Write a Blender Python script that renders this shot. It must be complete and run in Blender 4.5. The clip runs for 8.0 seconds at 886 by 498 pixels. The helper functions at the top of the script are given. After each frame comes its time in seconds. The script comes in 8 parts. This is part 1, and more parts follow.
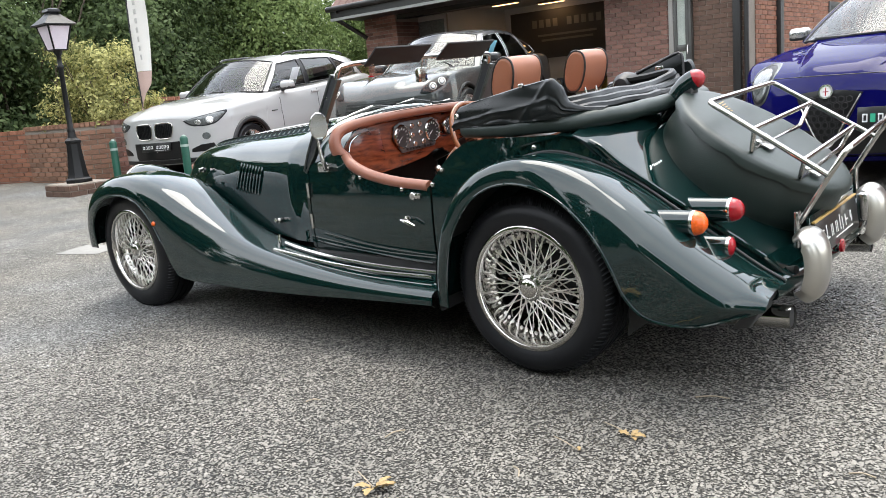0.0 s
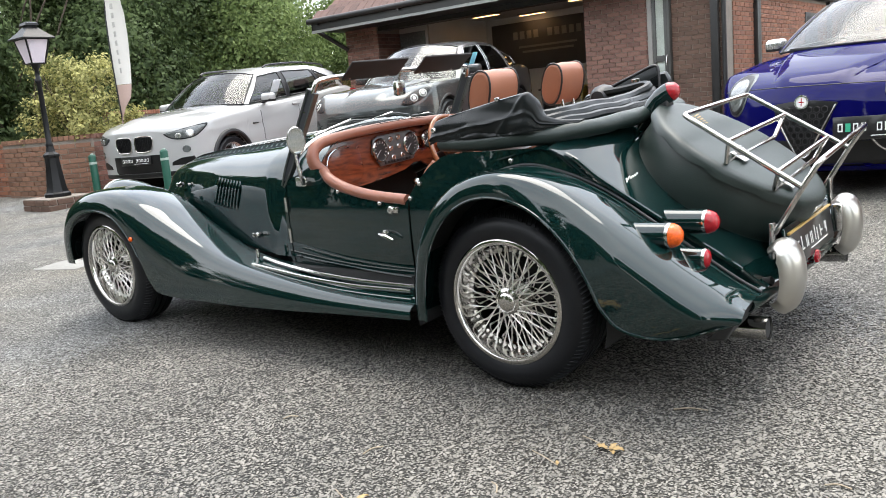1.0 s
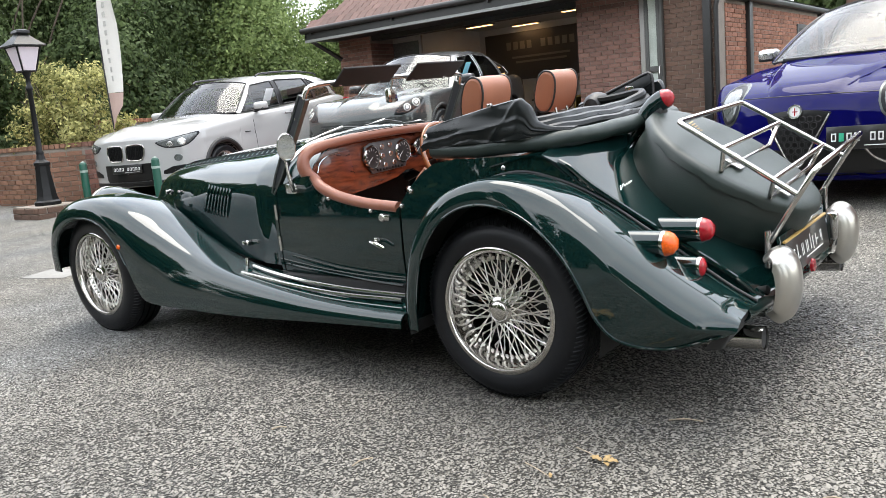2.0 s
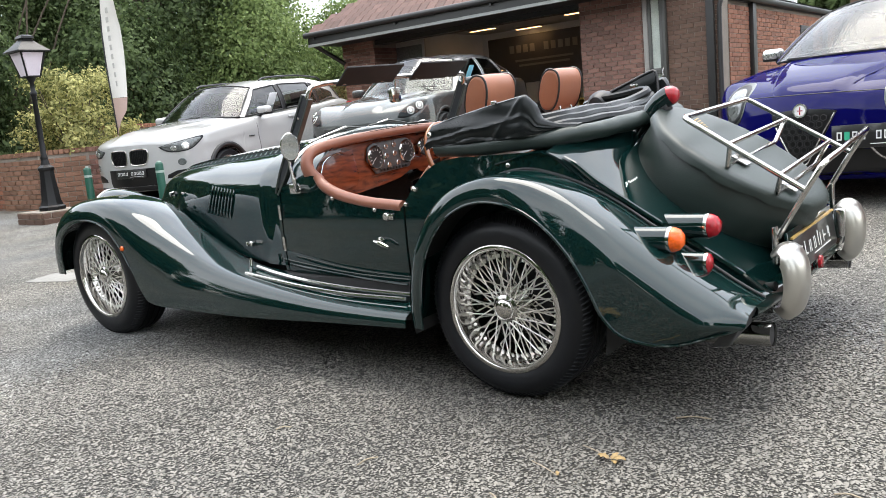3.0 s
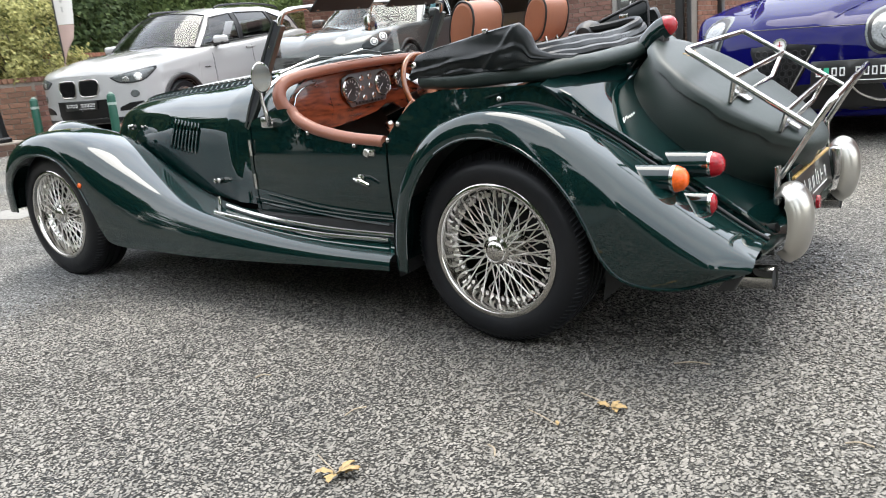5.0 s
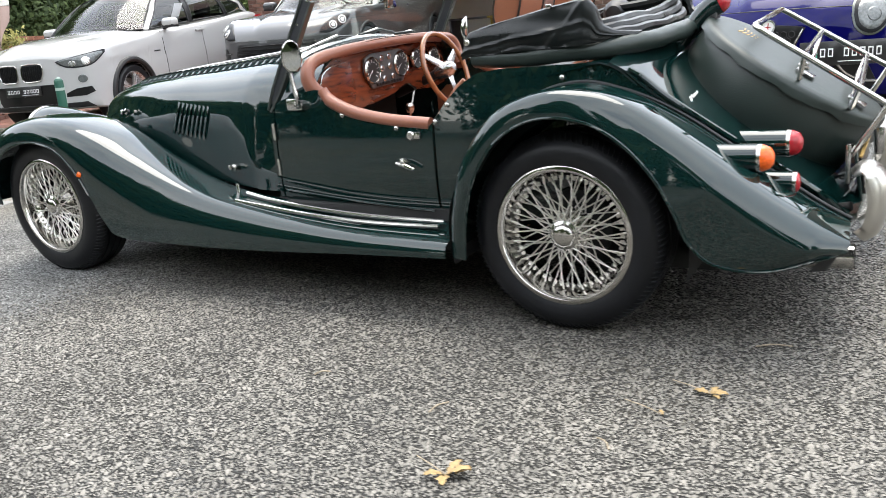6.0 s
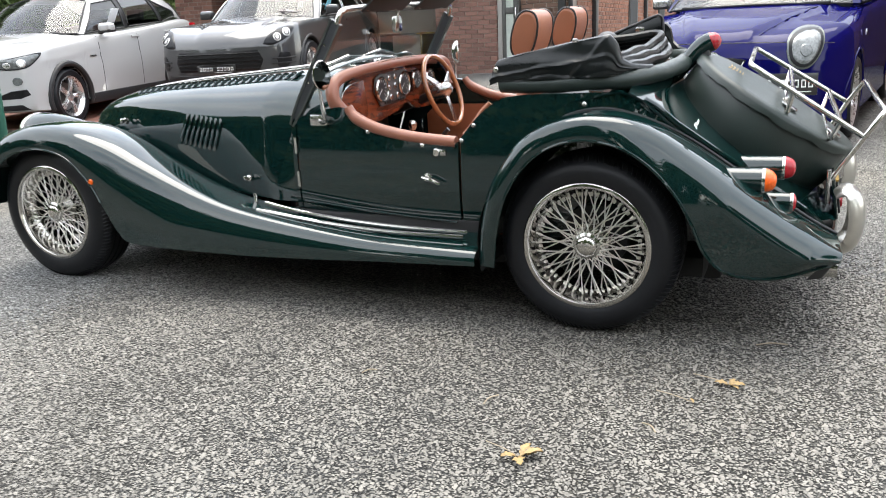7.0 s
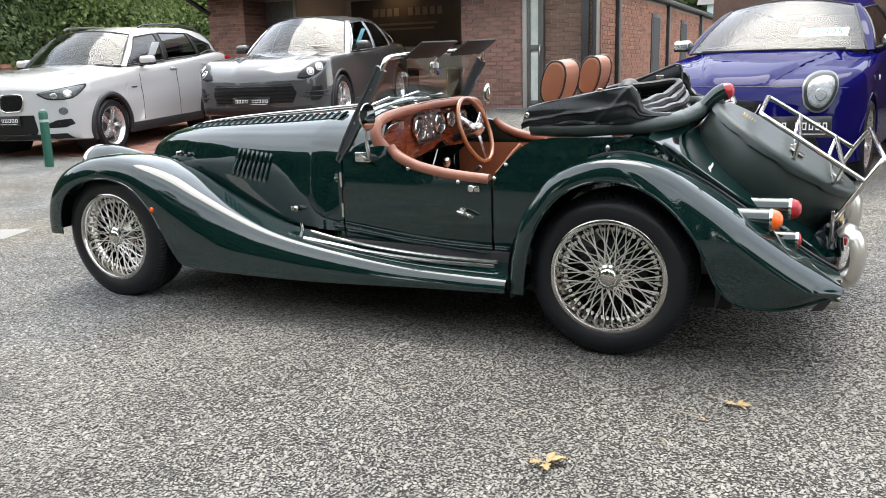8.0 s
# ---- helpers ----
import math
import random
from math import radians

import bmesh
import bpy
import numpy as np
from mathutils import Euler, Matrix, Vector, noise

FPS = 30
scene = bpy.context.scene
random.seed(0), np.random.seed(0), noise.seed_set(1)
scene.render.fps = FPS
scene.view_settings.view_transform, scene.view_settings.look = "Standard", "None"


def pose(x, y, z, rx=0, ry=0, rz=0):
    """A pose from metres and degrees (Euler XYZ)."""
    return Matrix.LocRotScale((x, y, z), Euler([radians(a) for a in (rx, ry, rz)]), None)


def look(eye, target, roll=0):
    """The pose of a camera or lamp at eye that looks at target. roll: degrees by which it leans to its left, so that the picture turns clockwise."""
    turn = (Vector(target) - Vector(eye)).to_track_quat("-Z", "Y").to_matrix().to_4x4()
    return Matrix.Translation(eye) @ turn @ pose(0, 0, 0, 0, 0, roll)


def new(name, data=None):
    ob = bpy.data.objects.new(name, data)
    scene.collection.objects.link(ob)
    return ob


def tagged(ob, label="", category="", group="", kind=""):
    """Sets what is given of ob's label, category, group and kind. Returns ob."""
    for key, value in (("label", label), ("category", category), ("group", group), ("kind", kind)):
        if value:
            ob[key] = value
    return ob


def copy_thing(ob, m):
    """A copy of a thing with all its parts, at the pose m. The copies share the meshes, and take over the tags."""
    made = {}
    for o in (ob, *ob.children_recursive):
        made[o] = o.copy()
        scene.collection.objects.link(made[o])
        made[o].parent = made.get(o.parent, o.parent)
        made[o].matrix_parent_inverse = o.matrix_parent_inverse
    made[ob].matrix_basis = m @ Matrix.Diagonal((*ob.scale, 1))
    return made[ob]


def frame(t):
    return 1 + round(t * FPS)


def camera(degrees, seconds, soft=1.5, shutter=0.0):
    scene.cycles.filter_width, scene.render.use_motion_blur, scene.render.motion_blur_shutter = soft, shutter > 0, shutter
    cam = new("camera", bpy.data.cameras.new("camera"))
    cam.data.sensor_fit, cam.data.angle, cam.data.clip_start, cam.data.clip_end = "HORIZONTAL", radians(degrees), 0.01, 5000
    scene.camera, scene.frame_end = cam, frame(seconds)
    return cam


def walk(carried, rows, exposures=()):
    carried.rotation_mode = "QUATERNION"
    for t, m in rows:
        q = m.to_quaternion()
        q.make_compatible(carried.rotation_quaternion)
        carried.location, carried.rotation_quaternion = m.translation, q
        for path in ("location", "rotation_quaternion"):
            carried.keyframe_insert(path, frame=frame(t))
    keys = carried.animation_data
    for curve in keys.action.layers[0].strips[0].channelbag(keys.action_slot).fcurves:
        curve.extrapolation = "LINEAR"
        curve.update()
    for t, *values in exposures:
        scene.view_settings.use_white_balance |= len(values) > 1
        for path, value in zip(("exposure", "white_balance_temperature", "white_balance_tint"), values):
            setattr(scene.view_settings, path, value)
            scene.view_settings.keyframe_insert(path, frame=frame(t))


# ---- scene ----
cam = camera(57.0, 8.0, soft=0.85, shutter=0.5)
PATH = [
    (0, (1.515, -3.014, 0.982), (0.25, -1.51, 0.612), -4.8),
    (0.5, (1.527, -3.009, 0.987), (0.27, -1.497, 0.622), -5.2),
    (1, (1.528, -2.993, 0.991), (0.292, -1.46, 0.643), -5.1),
    (1.5, (1.517, -2.968, 0.984), (0.295, -1.421, 0.648), -4.8),
    (3, (1.496, -2.952, 0.952), (0.264, -1.408, 0.639), -5.2),
    (3.5, (1.483, -2.934, 0.937), (0.262, -1.389, 0.588), -5.3),
    (4, (1.458, -2.9, 0.941), (0.246, -1.357, 0.554), -5.3),
    (4.5, (1.438, -2.863, 0.95), (0.234, -1.324, 0.525), -5.2),
    (5.8, (1.014, -3.0, 0.94), (0.0, -1.357, 0.417), -4.4),
    (6, (0.927, -3.023, 0.951), (-0.073, -1.371, 0.431), -4.6),
    (6.5, (0.76, -3.196, 0.958), (-0.14, -1.488, 0.436), -3.6),
    (7, (0.663, -3.41, 1.019), (-0.138, -1.648, 0.517), -2.3),
    (7.5, (0.693, -3.553, 1.073), (-0.143, -1.795, 0.615), -2.1),
    (8, (0.722, -3.674, 1.08), (-0.127, -1.914, 0.651), -1.5),
]
walk(cam, [(t, look(eye, target, roll)) for t, eye, target, roll in PATH], [(0.0, 2.02), (4.7, 1.98), (6.0, 2.10), (8.0, 2.06)])

# ---- world, sun, exposure ----
SLOPE = 0.035
TILT = math.degrees(math.atan(SLOPE))
world = bpy.data.worlds.new("sky")
world.use_nodes = True
scene.world = world
wn = world.node_tree
wn.nodes.clear()
w_out = wn.nodes.new("ShaderNodeOutputWorld")
w_bg = wn.nodes.new("ShaderNodeBackground")
w_sky = wn.nodes.new("ShaderNodeTexSky")
w_sky.sky_type = "NISHITA"
w_sky.sun_disc = False
w_sky.sun_elevation = radians(74)
w_sky.sun_rotation = radians(-14)
w_sky.air_density = 1.2
w_sky.dust_density = 1.2
w_sky.ozone_density = 1.0
w_hsv = wn.nodes.new("ShaderNodeHueSaturation")
w_hsv.inputs["Saturation"].default_value = 0.70
w_bg.inputs["Strength"].default_value = 0.125
wn.links.new(w_sky.outputs[0], w_hsv.inputs["Color"])
# thin broken cloud over the whole sky
w_dir = wn.nodes.new("ShaderNodeTexCoord")
w_noise = wn.nodes.new("ShaderNodeTexNoise")
w_noise.inputs["Scale"].default_value = 2.6
w_noise.inputs["Detail"].default_value = 7.0
w_noise.inputs["Roughness"].default_value = 0.6
w_noise.inputs["Distortion"].default_value = 0.6
wn.links.new(w_dir.outputs["Generated"], w_noise.inputs["Vector"])
w_veil = wn.nodes.new("ShaderNodeMapRange")
w_veil.inputs["From Min"].default_value = 0.36
w_veil.inputs["From Max"].default_value = 0.66
w_veil.inputs["To Min"].default_value = 0.24
w_veil.inputs["To Max"].default_value = 0.62
wn.links.new(w_noise.outputs[0], w_veil.inputs["Value"])
w_cloud = wn.nodes.new("ShaderNodeMix")
w_cloud.data_type = "RGBA"
w_cloud.inputs[7].default_value = (10.0, 9.9, 9.6, 1.0)
wn.links.new(w_veil.outputs[0], w_cloud.inputs[0])
wn.links.new(w_hsv.outputs[0], w_cloud.inputs[6])
wn.links.new(w_cloud.outputs[2], w_bg.inputs[0])
wn.links.new(w_bg.outputs[0], w_out.inputs[0])
sun = new("sun", bpy.data.lights.new("sun", "SUN"))
sun.data.energy = 0.95
sun.data.angle = radians(46)
sun.data.color = (1.0, 0.955, 0.865)
sun.matrix_world = look((0, 0, 0), (0.10, -0.25, -0.96))


# ---- materials ----
def rgba(c):
    return (c[0], c[1], c[2], 1.0)


def surface(name, base, rough=0.5, metal=0.0, vary=0.0, scale=8.0, fine=60.0, bump=0.0, coat=0.0, spec=0.5, second=None, coords="Object", rough_vary=0.0, rand=0.0, detail=6.0, coat_ior=1.5, coat_rough=0.03):
    """A principled surface whose colour and roughness wander at two scales, with fine relief."""
    m = bpy.data.materials.new(name)
    m.use_nodes = True
    nt = m.node_tree
    b = nt.nodes["Principled BSDF"]
    b.inputs["Base Color"].default_value = rgba(base)
    b.inputs["Roughness"].default_value = rough
    b.inputs["Metallic"].default_value = metal
    b.inputs["Coat Weight"].default_value = coat
    b.inputs["Coat Roughness"].default_value = coat_rough
    b.inputs["Coat IOR"].default_value = coat_ior
    b.inputs["Specular IOR Level"].default_value = spec
    if vary or bump or rough_vary or rand:
        tc = nt.nodes.new("ShaderNodeTexCoord")
        big = nt.nodes.new("ShaderNodeTexNoise")
        big.inputs["Scale"].default_value = scale
        big.inputs["Detail"].default_value = detail
        small = nt.nodes.new("ShaderNodeTexNoise")
        small.inputs["Scale"].default_value = fine
        small.inputs["Detail"].default_value = 4.0
        nt.links.new(tc.outputs[coords], big.inputs["Vector"])
        nt.links.new(tc.outputs[coords], small.inputs["Vector"])
        mixed = nt.nodes.new("ShaderNodeMath")
        mixed.operation = "ADD"
        nt.links.new(big.outputs[0], mixed.inputs[0])
        nt.links.new(small.outputs[0], mixed.inputs[1])
        last = mixed
        if rand:
            info = nt.nodes.new("ShaderNodeObjectInfo")
            geo = nt.nodes.new("ShaderNodeNewGeometry")
            both = nt.nodes.new("ShaderNodeMath")
            both.operation = "ADD"
            nt.links.new(info.outputs["Random"], both.inputs[0])
            nt.links.new(geo.outputs["Random Per Island"], both.inputs[1])
            wrap = nt.nodes.new("ShaderNodeMath")
            wrap.operation = "WRAP"
            wrap.inputs[1].default_value = 1.0
            wrap.inputs[2].default_value = 0.0
            nt.links.new(both.outputs[0], wrap.inputs[0])
            r = nt.nodes.new("ShaderNodeMath")
            r.operation = "MULTIPLY_ADD"
            r.inputs[1].default_value = rand
            nt.links.new(wrap.outputs[0], r.inputs[0])
            nt.links.new(mixed.outputs[0], r.inputs[2])
            off = nt.nodes.new("ShaderNodeMath")
            off.operation = "SUBTRACT"
            off.inputs[1].default_value = rand * 0.5
            nt.links.new(r.outputs[0], off.inputs[0])
            last = off
        ramp = nt.nodes.new("ShaderNodeMapRange")
        ramp.inputs["From Min"].default_value = 0.6
        ramp.inputs["From Max"].default_value = 1.4
        nt.links.new(last.outputs[0], ramp.inputs["Value"])
        mix = nt.nodes.new("ShaderNodeMix")
        mix.data_type = "RGBA"
        lo = [c * (1 - vary) for c in base]
        hi = second or [min(1, c * (1 + vary)) for c in base]
        mix.inputs[6].default_value = rgba(lo)
        mix.inputs[7].default_value = rgba(hi)
        nt.links.new(ramp.outputs[0], mix.inputs[0])
        nt.links.new(mix.outputs[2], b.inputs["Base Color"])
        if rough_vary:
            rr = nt.nodes.new("ShaderNodeMapRange")
            rr.inputs["From Min"].default_value = 0.6
            rr.inputs["From Max"].default_value = 1.4
            rr.inputs["To Min"].default_value = max(0.02, rough - rough_vary)
            rr.inputs["To Max"].default_value = min(1, rough + rough_vary)
            nt.links.new(mixed.outputs[0], rr.inputs["Value"])
            nt.links.new(rr.outputs[0], b.inputs["Roughness"])
        if bump:
            bn = nt.nodes.new("ShaderNodeBump")
            bn.inputs["Strength"].default_value = 1.0
            bn.inputs["Distance"].default_value = bump
            nt.links.new(mixed.outputs[0], bn.inputs["Height"])
            nt.links.new(bn.outputs[0], b.inputs["Normal"])
    return m


def glass(name, tint=(1, 1, 1), sheen=0.05, clear=0.9, rough=0.0):
    """A thin pane: clear, with a mirror-like sheen that grows at grazing angles."""
    m = bpy.data.materials.new(name)
    m.use_nodes = True
    nt = m.node_tree
    nt.nodes.clear()
    out = nt.nodes.new("ShaderNodeOutputMaterial")
    mix = nt.nodes.new("ShaderNodeMixShader")
    lw = nt.nodes.new("ShaderNodeLayerWeight")
    lw.inputs[0].default_value = 0.5
    pw = nt.nodes.new("ShaderNodeMath")
    pw.operation = "POWER"
    pw.inputs[1].default_value = 4.4
    nt.links.new(lw.outputs["Facing"], pw.inputs[0])
    fres = nt.nodes.new("ShaderNodeMapRange")
    fres.inputs["To Min"].default_value = sheen
    nt.links.new(pw.outputs[0], fres.inputs["Value"])
    tr = nt.nodes.new("ShaderNodeBsdfTransparent")
    tr.inputs[0].default_value = rgba([c * clear for c in tint])
    gl = nt.nodes.new("ShaderNodeBsdfGlossy")
    gl.inputs["Roughness"].default_value = rough
    nt.links.new(fres.outputs[0], mix.inputs[0])
    nt.links.new(tr.outputs[0], mix.inputs[1])
    nt.links.new(gl.outputs[0], mix.inputs[2])
    nt.links.new(mix.outputs[0], out.inputs[0])
    return m


def emitter(name, color, strength):
    m = bpy.data.materials.new(name)
    m.use_nodes = True
    b = m.node_tree.nodes["Principled BSDF"]
    b.inputs["Base Color"].default_value = rgba(color)
    b.inputs["Emission Color"].default_value = rgba(color)
    b.inputs["Emission Strength"].default_value = strength
    return m


STONE_X, STONE_Y, STONE_R = -0.25, -1.15, 1.95


def asphalt_material():
    """Worn tarmac: pale chippings of a few millimetres in a darker binder, patchy at the scale of metres."""
    m = bpy.data.materials.new("worn_tarmac")
    m.use_nodes = True
    nt = m.node_tree
    b = nt.nodes["Principled BSDF"]
    tc = nt.nodes.new("ShaderNodeTexCoord")
    warp = nt.nodes.new("ShaderNodeTexNoise")
    warp.inputs["Scale"].default_value = 90
    warp.inputs["Detail"].default_value = 2
    nt.links.new(tc.outputs["Object"], warp.inputs["Vector"])
    addv = nt.nodes.new("ShaderNodeVectorMath")
    addv.operation = "MULTIPLY_ADD"
    addv.inputs[1].default_value = (0.009, 0.009, 0.009)
    nt.links.new(warp.outputs["Color"], addv.inputs[0])
    nt.links.new(tc.outputs["Object"], addv.inputs[2])
    vor = nt.nodes.new("ShaderNodeTexVoronoi")
    vor.inputs["Scale"].default_value = 82
    vor.inputs["Randomness"].default_value = 1.0
    nt.links.new(addv.outputs[0], vor.inputs["Vector"])
    edge = nt.nodes.new("ShaderNodeTexVoronoi")
    edge.feature = "DISTANCE_TO_EDGE"
    edge.inputs["Scale"].default_value = 82
    nt.links.new(addv.outputs[0], edge.inputs["Vector"])
    sep = nt.nodes.new("ShaderNodeSeparateColor")
    nt.links.new(vor.outputs["Color"], sep.inputs[0])
    ramp = nt.nodes.new("ShaderNodeValToRGB")
    el = ramp.color_ramp.elements
    el[0].position, el[0].color = 0.0, (0.26, 0.249, 0.222, 1)
    el[1].position, el[1].color = 1.0, (0.64, 0.61, 0.55, 1)
    for p, c in ((0.35, 0.35), (0.7, 0.43), (0.93, 0.52)):
        e = el.new(p)
        e.color = (c, c * 0.955, c * 0.865, 1)
    nt.links.new(sep.outputs[0], ramp.inputs[0])
    gap = nt.nodes.new("ShaderNodeMapRange")
    gap.inputs["From Min"].default_value = 0.0
    gap.inputs["From Max"].default_value = 0.20
    gap.inputs["To Min"].default_value = 0.24
    gap.inputs["To Max"].default_value = 1.0
    nt.links.new(edge.outputs[0], gap.inputs["Value"])
    big = nt.nodes.new("ShaderNodeTexNoise")
    big.inputs["Scale"].default_value = 1.6
    big.inputs["Detail"].default_value = 8
    big.inputs["Roughness"].default_value = 0.65
    nt.links.new(tc.outputs["Object"], big.inputs["Vector"])
    bigr = nt.nodes.new("ShaderNodeMapRange")
    bigr.inputs["From Min"].default_value = 0.3
    bigr.inputs["From Max"].default_value = 0.7
    bigr.inputs["To Min"].default_value = 0.72
    bigr.inputs["To Max"].default_value = 1.25
    nt.links.new(big.outputs[0], bigr.inputs["Value"])
    # pits between the stones, where they stand apart; their shade is put into the colour
    fill = nt.nodes.new("ShaderNodeTexNoise")
    fill.inputs["Scale"].default_value = 105
    fill.inputs["Detail"].default_value = 3
    fill.inputs["Roughness"].default_value = 0.6
    lay = nt.nodes.new("ShaderNodeMapping")
    lay.inputs["Scale"].default_value = (0.62, 1.15, 1.0)
    nt.links.new(tc.outputs["Object"], lay.inputs[0])
    nt.links.new(lay.outputs[0], fill.inputs["Vector"])
    fillr = nt.nodes.new("ShaderNodeMapRange")
    fillr.inputs["From Min"].default_value = 0.52
    fillr.inputs["From Max"].default_value = 0.58
    fillr.inputs["To Max"].default_value = 0.92
    nt.links.new(fill.outputs[0], fillr.inputs["Value"])
    crack = nt.nodes.new("ShaderNodeMix")
    nt.links.new(fillr.outputs[0], crack.inputs[0])
    pit_shade = nt.nodes.new("ShaderNodeMath")
    pit_shade.operation = "MULTIPLY"
    pit_shade.inputs[1].default_value = 0.10
    nt.links.new(gap.outputs[0], pit_shade.inputs[0])
    nt.links.new(gap.outputs[0], crack.inputs[2])
    nt.links.new(pit_shade.outputs[0], crack.inputs[3])
    grit = nt.nodes.new("ShaderNodeTexNoise")
    grit.inputs["Scale"].default_value = 260
    grit.inputs["Detail"].default_value = 3
    nt.links.new(tc.outputs["Object"], grit.inputs["Vector"])
    gritr = nt.nodes.new("ShaderNodeMapRange")
    gritr.inputs["From Min"].default_value = 0.3
    gritr.inputs["From Max"].default_value = 0.7
    gritr.inputs["To Min"].default_value = 0.75
    gritr.inputs["To Max"].default_value = 1.2
    nt.links.new(grit.outputs[0], gritr.inputs["Value"])
    worn = nt.nodes.new("ShaderNodeMath")
    worn.operation = "MULTIPLY"
    nt.links.new(crack.outputs[0], worn.inputs[0])
    nt.links.new(gritr.outputs[0], worn.inputs[1])
    mul = nt.nodes.new("ShaderNodeMath")
    mul.operation = "MULTIPLY"
    nt.links.new(worn.outputs[0], mul.inputs[0])
    nt.links.new(bigr.outputs[0], mul.inputs[1])
    tint = nt.nodes.new("ShaderNodeVectorMath")
    tint.operation = "SCALE"
    nt.links.new(ramp.outputs[0], tint.inputs[0])
    nt.links.new(mul.outputs[0], tint.inputs["Scale"])
    stain = nt.nodes.new("ShaderNodeTexNoise")
    stain.inputs["Scale"].default_value = 0.55
    stain.inputs["Detail"].default_value = 7
    nt.links.new(tc.outputs["Object"], stain.inputs["Vector"])
    cast = nt.nodes.new("ShaderNodeValToRGB")
    cast.color_ramp.elements[0].position, cast.color_ramp.elements[0].color = 0.36, (0.93, 0.985, 1.06, 1)
    cast.color_ramp.elements[1].position, cast.color_ramp.elements[1].color = 0.64, (1.03, 0.995, 0.91, 1)
    nt.links.new(stain.outputs[0], cast.inputs[0])
    soiled = nt.nodes.new("ShaderNodeVectorMath")
    soiled.operation = "MULTIPLY"
    nt.links.new(tint.outputs[0], soiled.inputs[0])
    nt.links.new(cast.outputs[0], soiled.inputs[1])
    # where the chippings are built one by one the sheet below them is the dark binder
    place = nt.nodes.new("ShaderNodeVectorMath")
    place.operation = "DISTANCE"
    place.inputs[1].default_value = (STONE_X, STONE_Y, -0.01)
    nt.links.new(tc.outputs["Object"], place.inputs[0])
    edge_n = nt.nodes.new("ShaderNodeMath")
    edge_n.operation = "MULTIPLY_ADD"
    edge_n.inputs[1].default_value = 1.6
    nt.links.new(big.outputs[0], edge_n.inputs[0])
    nt.links.new(place.outputs["Value"], edge_n.inputs[2])
    near = nt.nodes.new("ShaderNodeMapRange")
    near.inputs["From Min"].default_value = STONE_R - 0.2
    near.inputs["From Max"].default_value = STONE_R + 0.8
    near.inputs["To Min"].default_value = 0.36
    near.inputs["To Max"].default_value = 1.0
    nt.links.new(edge_n.outputs[0], near.inputs["Value"])
    ground_col = nt.nodes.new("ShaderNodeVectorMath")
    ground_col.operation = "SCALE"
    nt.links.new(soiled.outputs[0], ground_col.inputs[0])
    nt.links.new(near.outputs[0], ground_col.inputs["Scale"])
    nt.links.new(ground_col.outputs[0], b.inputs["Base Color"])
    b.inputs["Roughness"].default_value = 0.78
    b.inputs["Specular IOR Level"].default_value = 0.35
    hgt = nt.nodes.new("ShaderNodeMath")
    hgt.operation = "MULTIPLY_ADD"
    hgt.inputs[1].default_value = 0.7
    nt.links.new(sep.outputs[1], hgt.inputs[0])
    nt.links.new(worn.outputs[0], hgt.inputs[2])
    bn = nt.nodes.new("ShaderNodeBump")
    bn.inputs["Distance"].default_value = 0.011
    bn.inputs["Strength"].default_value = 0.9
    nt.links.new(hgt.outputs[0], bn.inputs["Height"])
    nt.links.new(bn.outputs[0], b.inputs["Normal"])
    return m


def wood_material(name, dark, light):
    m = bpy.data.materials.new(name)
    m.use_nodes = True
    nt = m.node_tree
    b = nt.nodes["Principled BSDF"]
    tc = nt.nodes.new("ShaderNodeTexCoord")
    mp = nt.nodes.new("ShaderNodeMapping")
    mp.inputs["Scale"].default_value = (1.0, 0.6, 2.2)
    mp.inputs["Rotation"].default_value = (0.35, 0, 0)
    nt.links.new(tc.outputs["Object"], mp.inputs[0])
    n = nt.nodes.new("ShaderNodeTexNoise")
    n.inputs["Scale"].default_value = 7
    n.inputs["Detail"].default_value = 9
    n.inputs["Distortion"].default_value = 2.2
    nt.links.new(mp.outputs[0], n.inputs["Vector"])
    w = nt.nodes.new("ShaderNodeTexWave")
    w.bands_direction = "Z"
    w.inputs["Scale"].default_value = 6
    w.inputs["Distortion"].default_value = 12
    w.inputs["Detail"].default_value = 5
    nt.links.new(mp.outputs[0], w.inputs["Vector"])
    ad = nt.nodes.new("ShaderNodeMath")
    ad.operation = "MULTIPLY_ADD"
    ad.inputs[1].default_value = 0.13
    nt.links.new(w.outputs["Fac"], ad.inputs[0])
    nt.links.new(n.outputs[0], ad.inputs[2])
    r = nt.nodes.new("ShaderNodeValToRGB")
    r.color_ramp.elements[0].position, r.color_ramp.elements[0].color = 0.35, rgba(dark)
    r.color_ramp.elements[1].position, r.color_ramp.elements[1].color = 0.85, rgba(light)
    nt.links.new(ad.outputs[0], r.inputs[0])
    nt.links.new(r.outputs[0], b.inputs["Base Color"])
    b.inputs["Roughness"].default_value = 0.25
    b.inputs["Coat Weight"].default_value = 0.45
    return m


M_TARMAC = asphalt_material()
M_GREEN = surface("racing_green_paint", (0.0024, 0.0130, 0.0122), 0.55, 0.0, vary=0.12, scale=1.5, fine=900, coat=1.0, spec=0.0, coat_ior=1.62, coat_rough=0.03)
M_CHROME = surface("chrome", (0.52, 0.505, 0.475), 0.13, 1.0, vary=0.04, scale=6, fine=90, rough_vary=0.03)
M_SPOKE = surface("plated_spoke", (0.90, 0.875, 0.835), 0.32, 1.0, vary=0.06, scale=6, fine=200, rough_vary=0.06)
M_BUMPER = surface("satin_bumper_chrome", (0.50, 0.485, 0.45), 0.31, 1.0, vary=0.03, scale=5, fine=30)
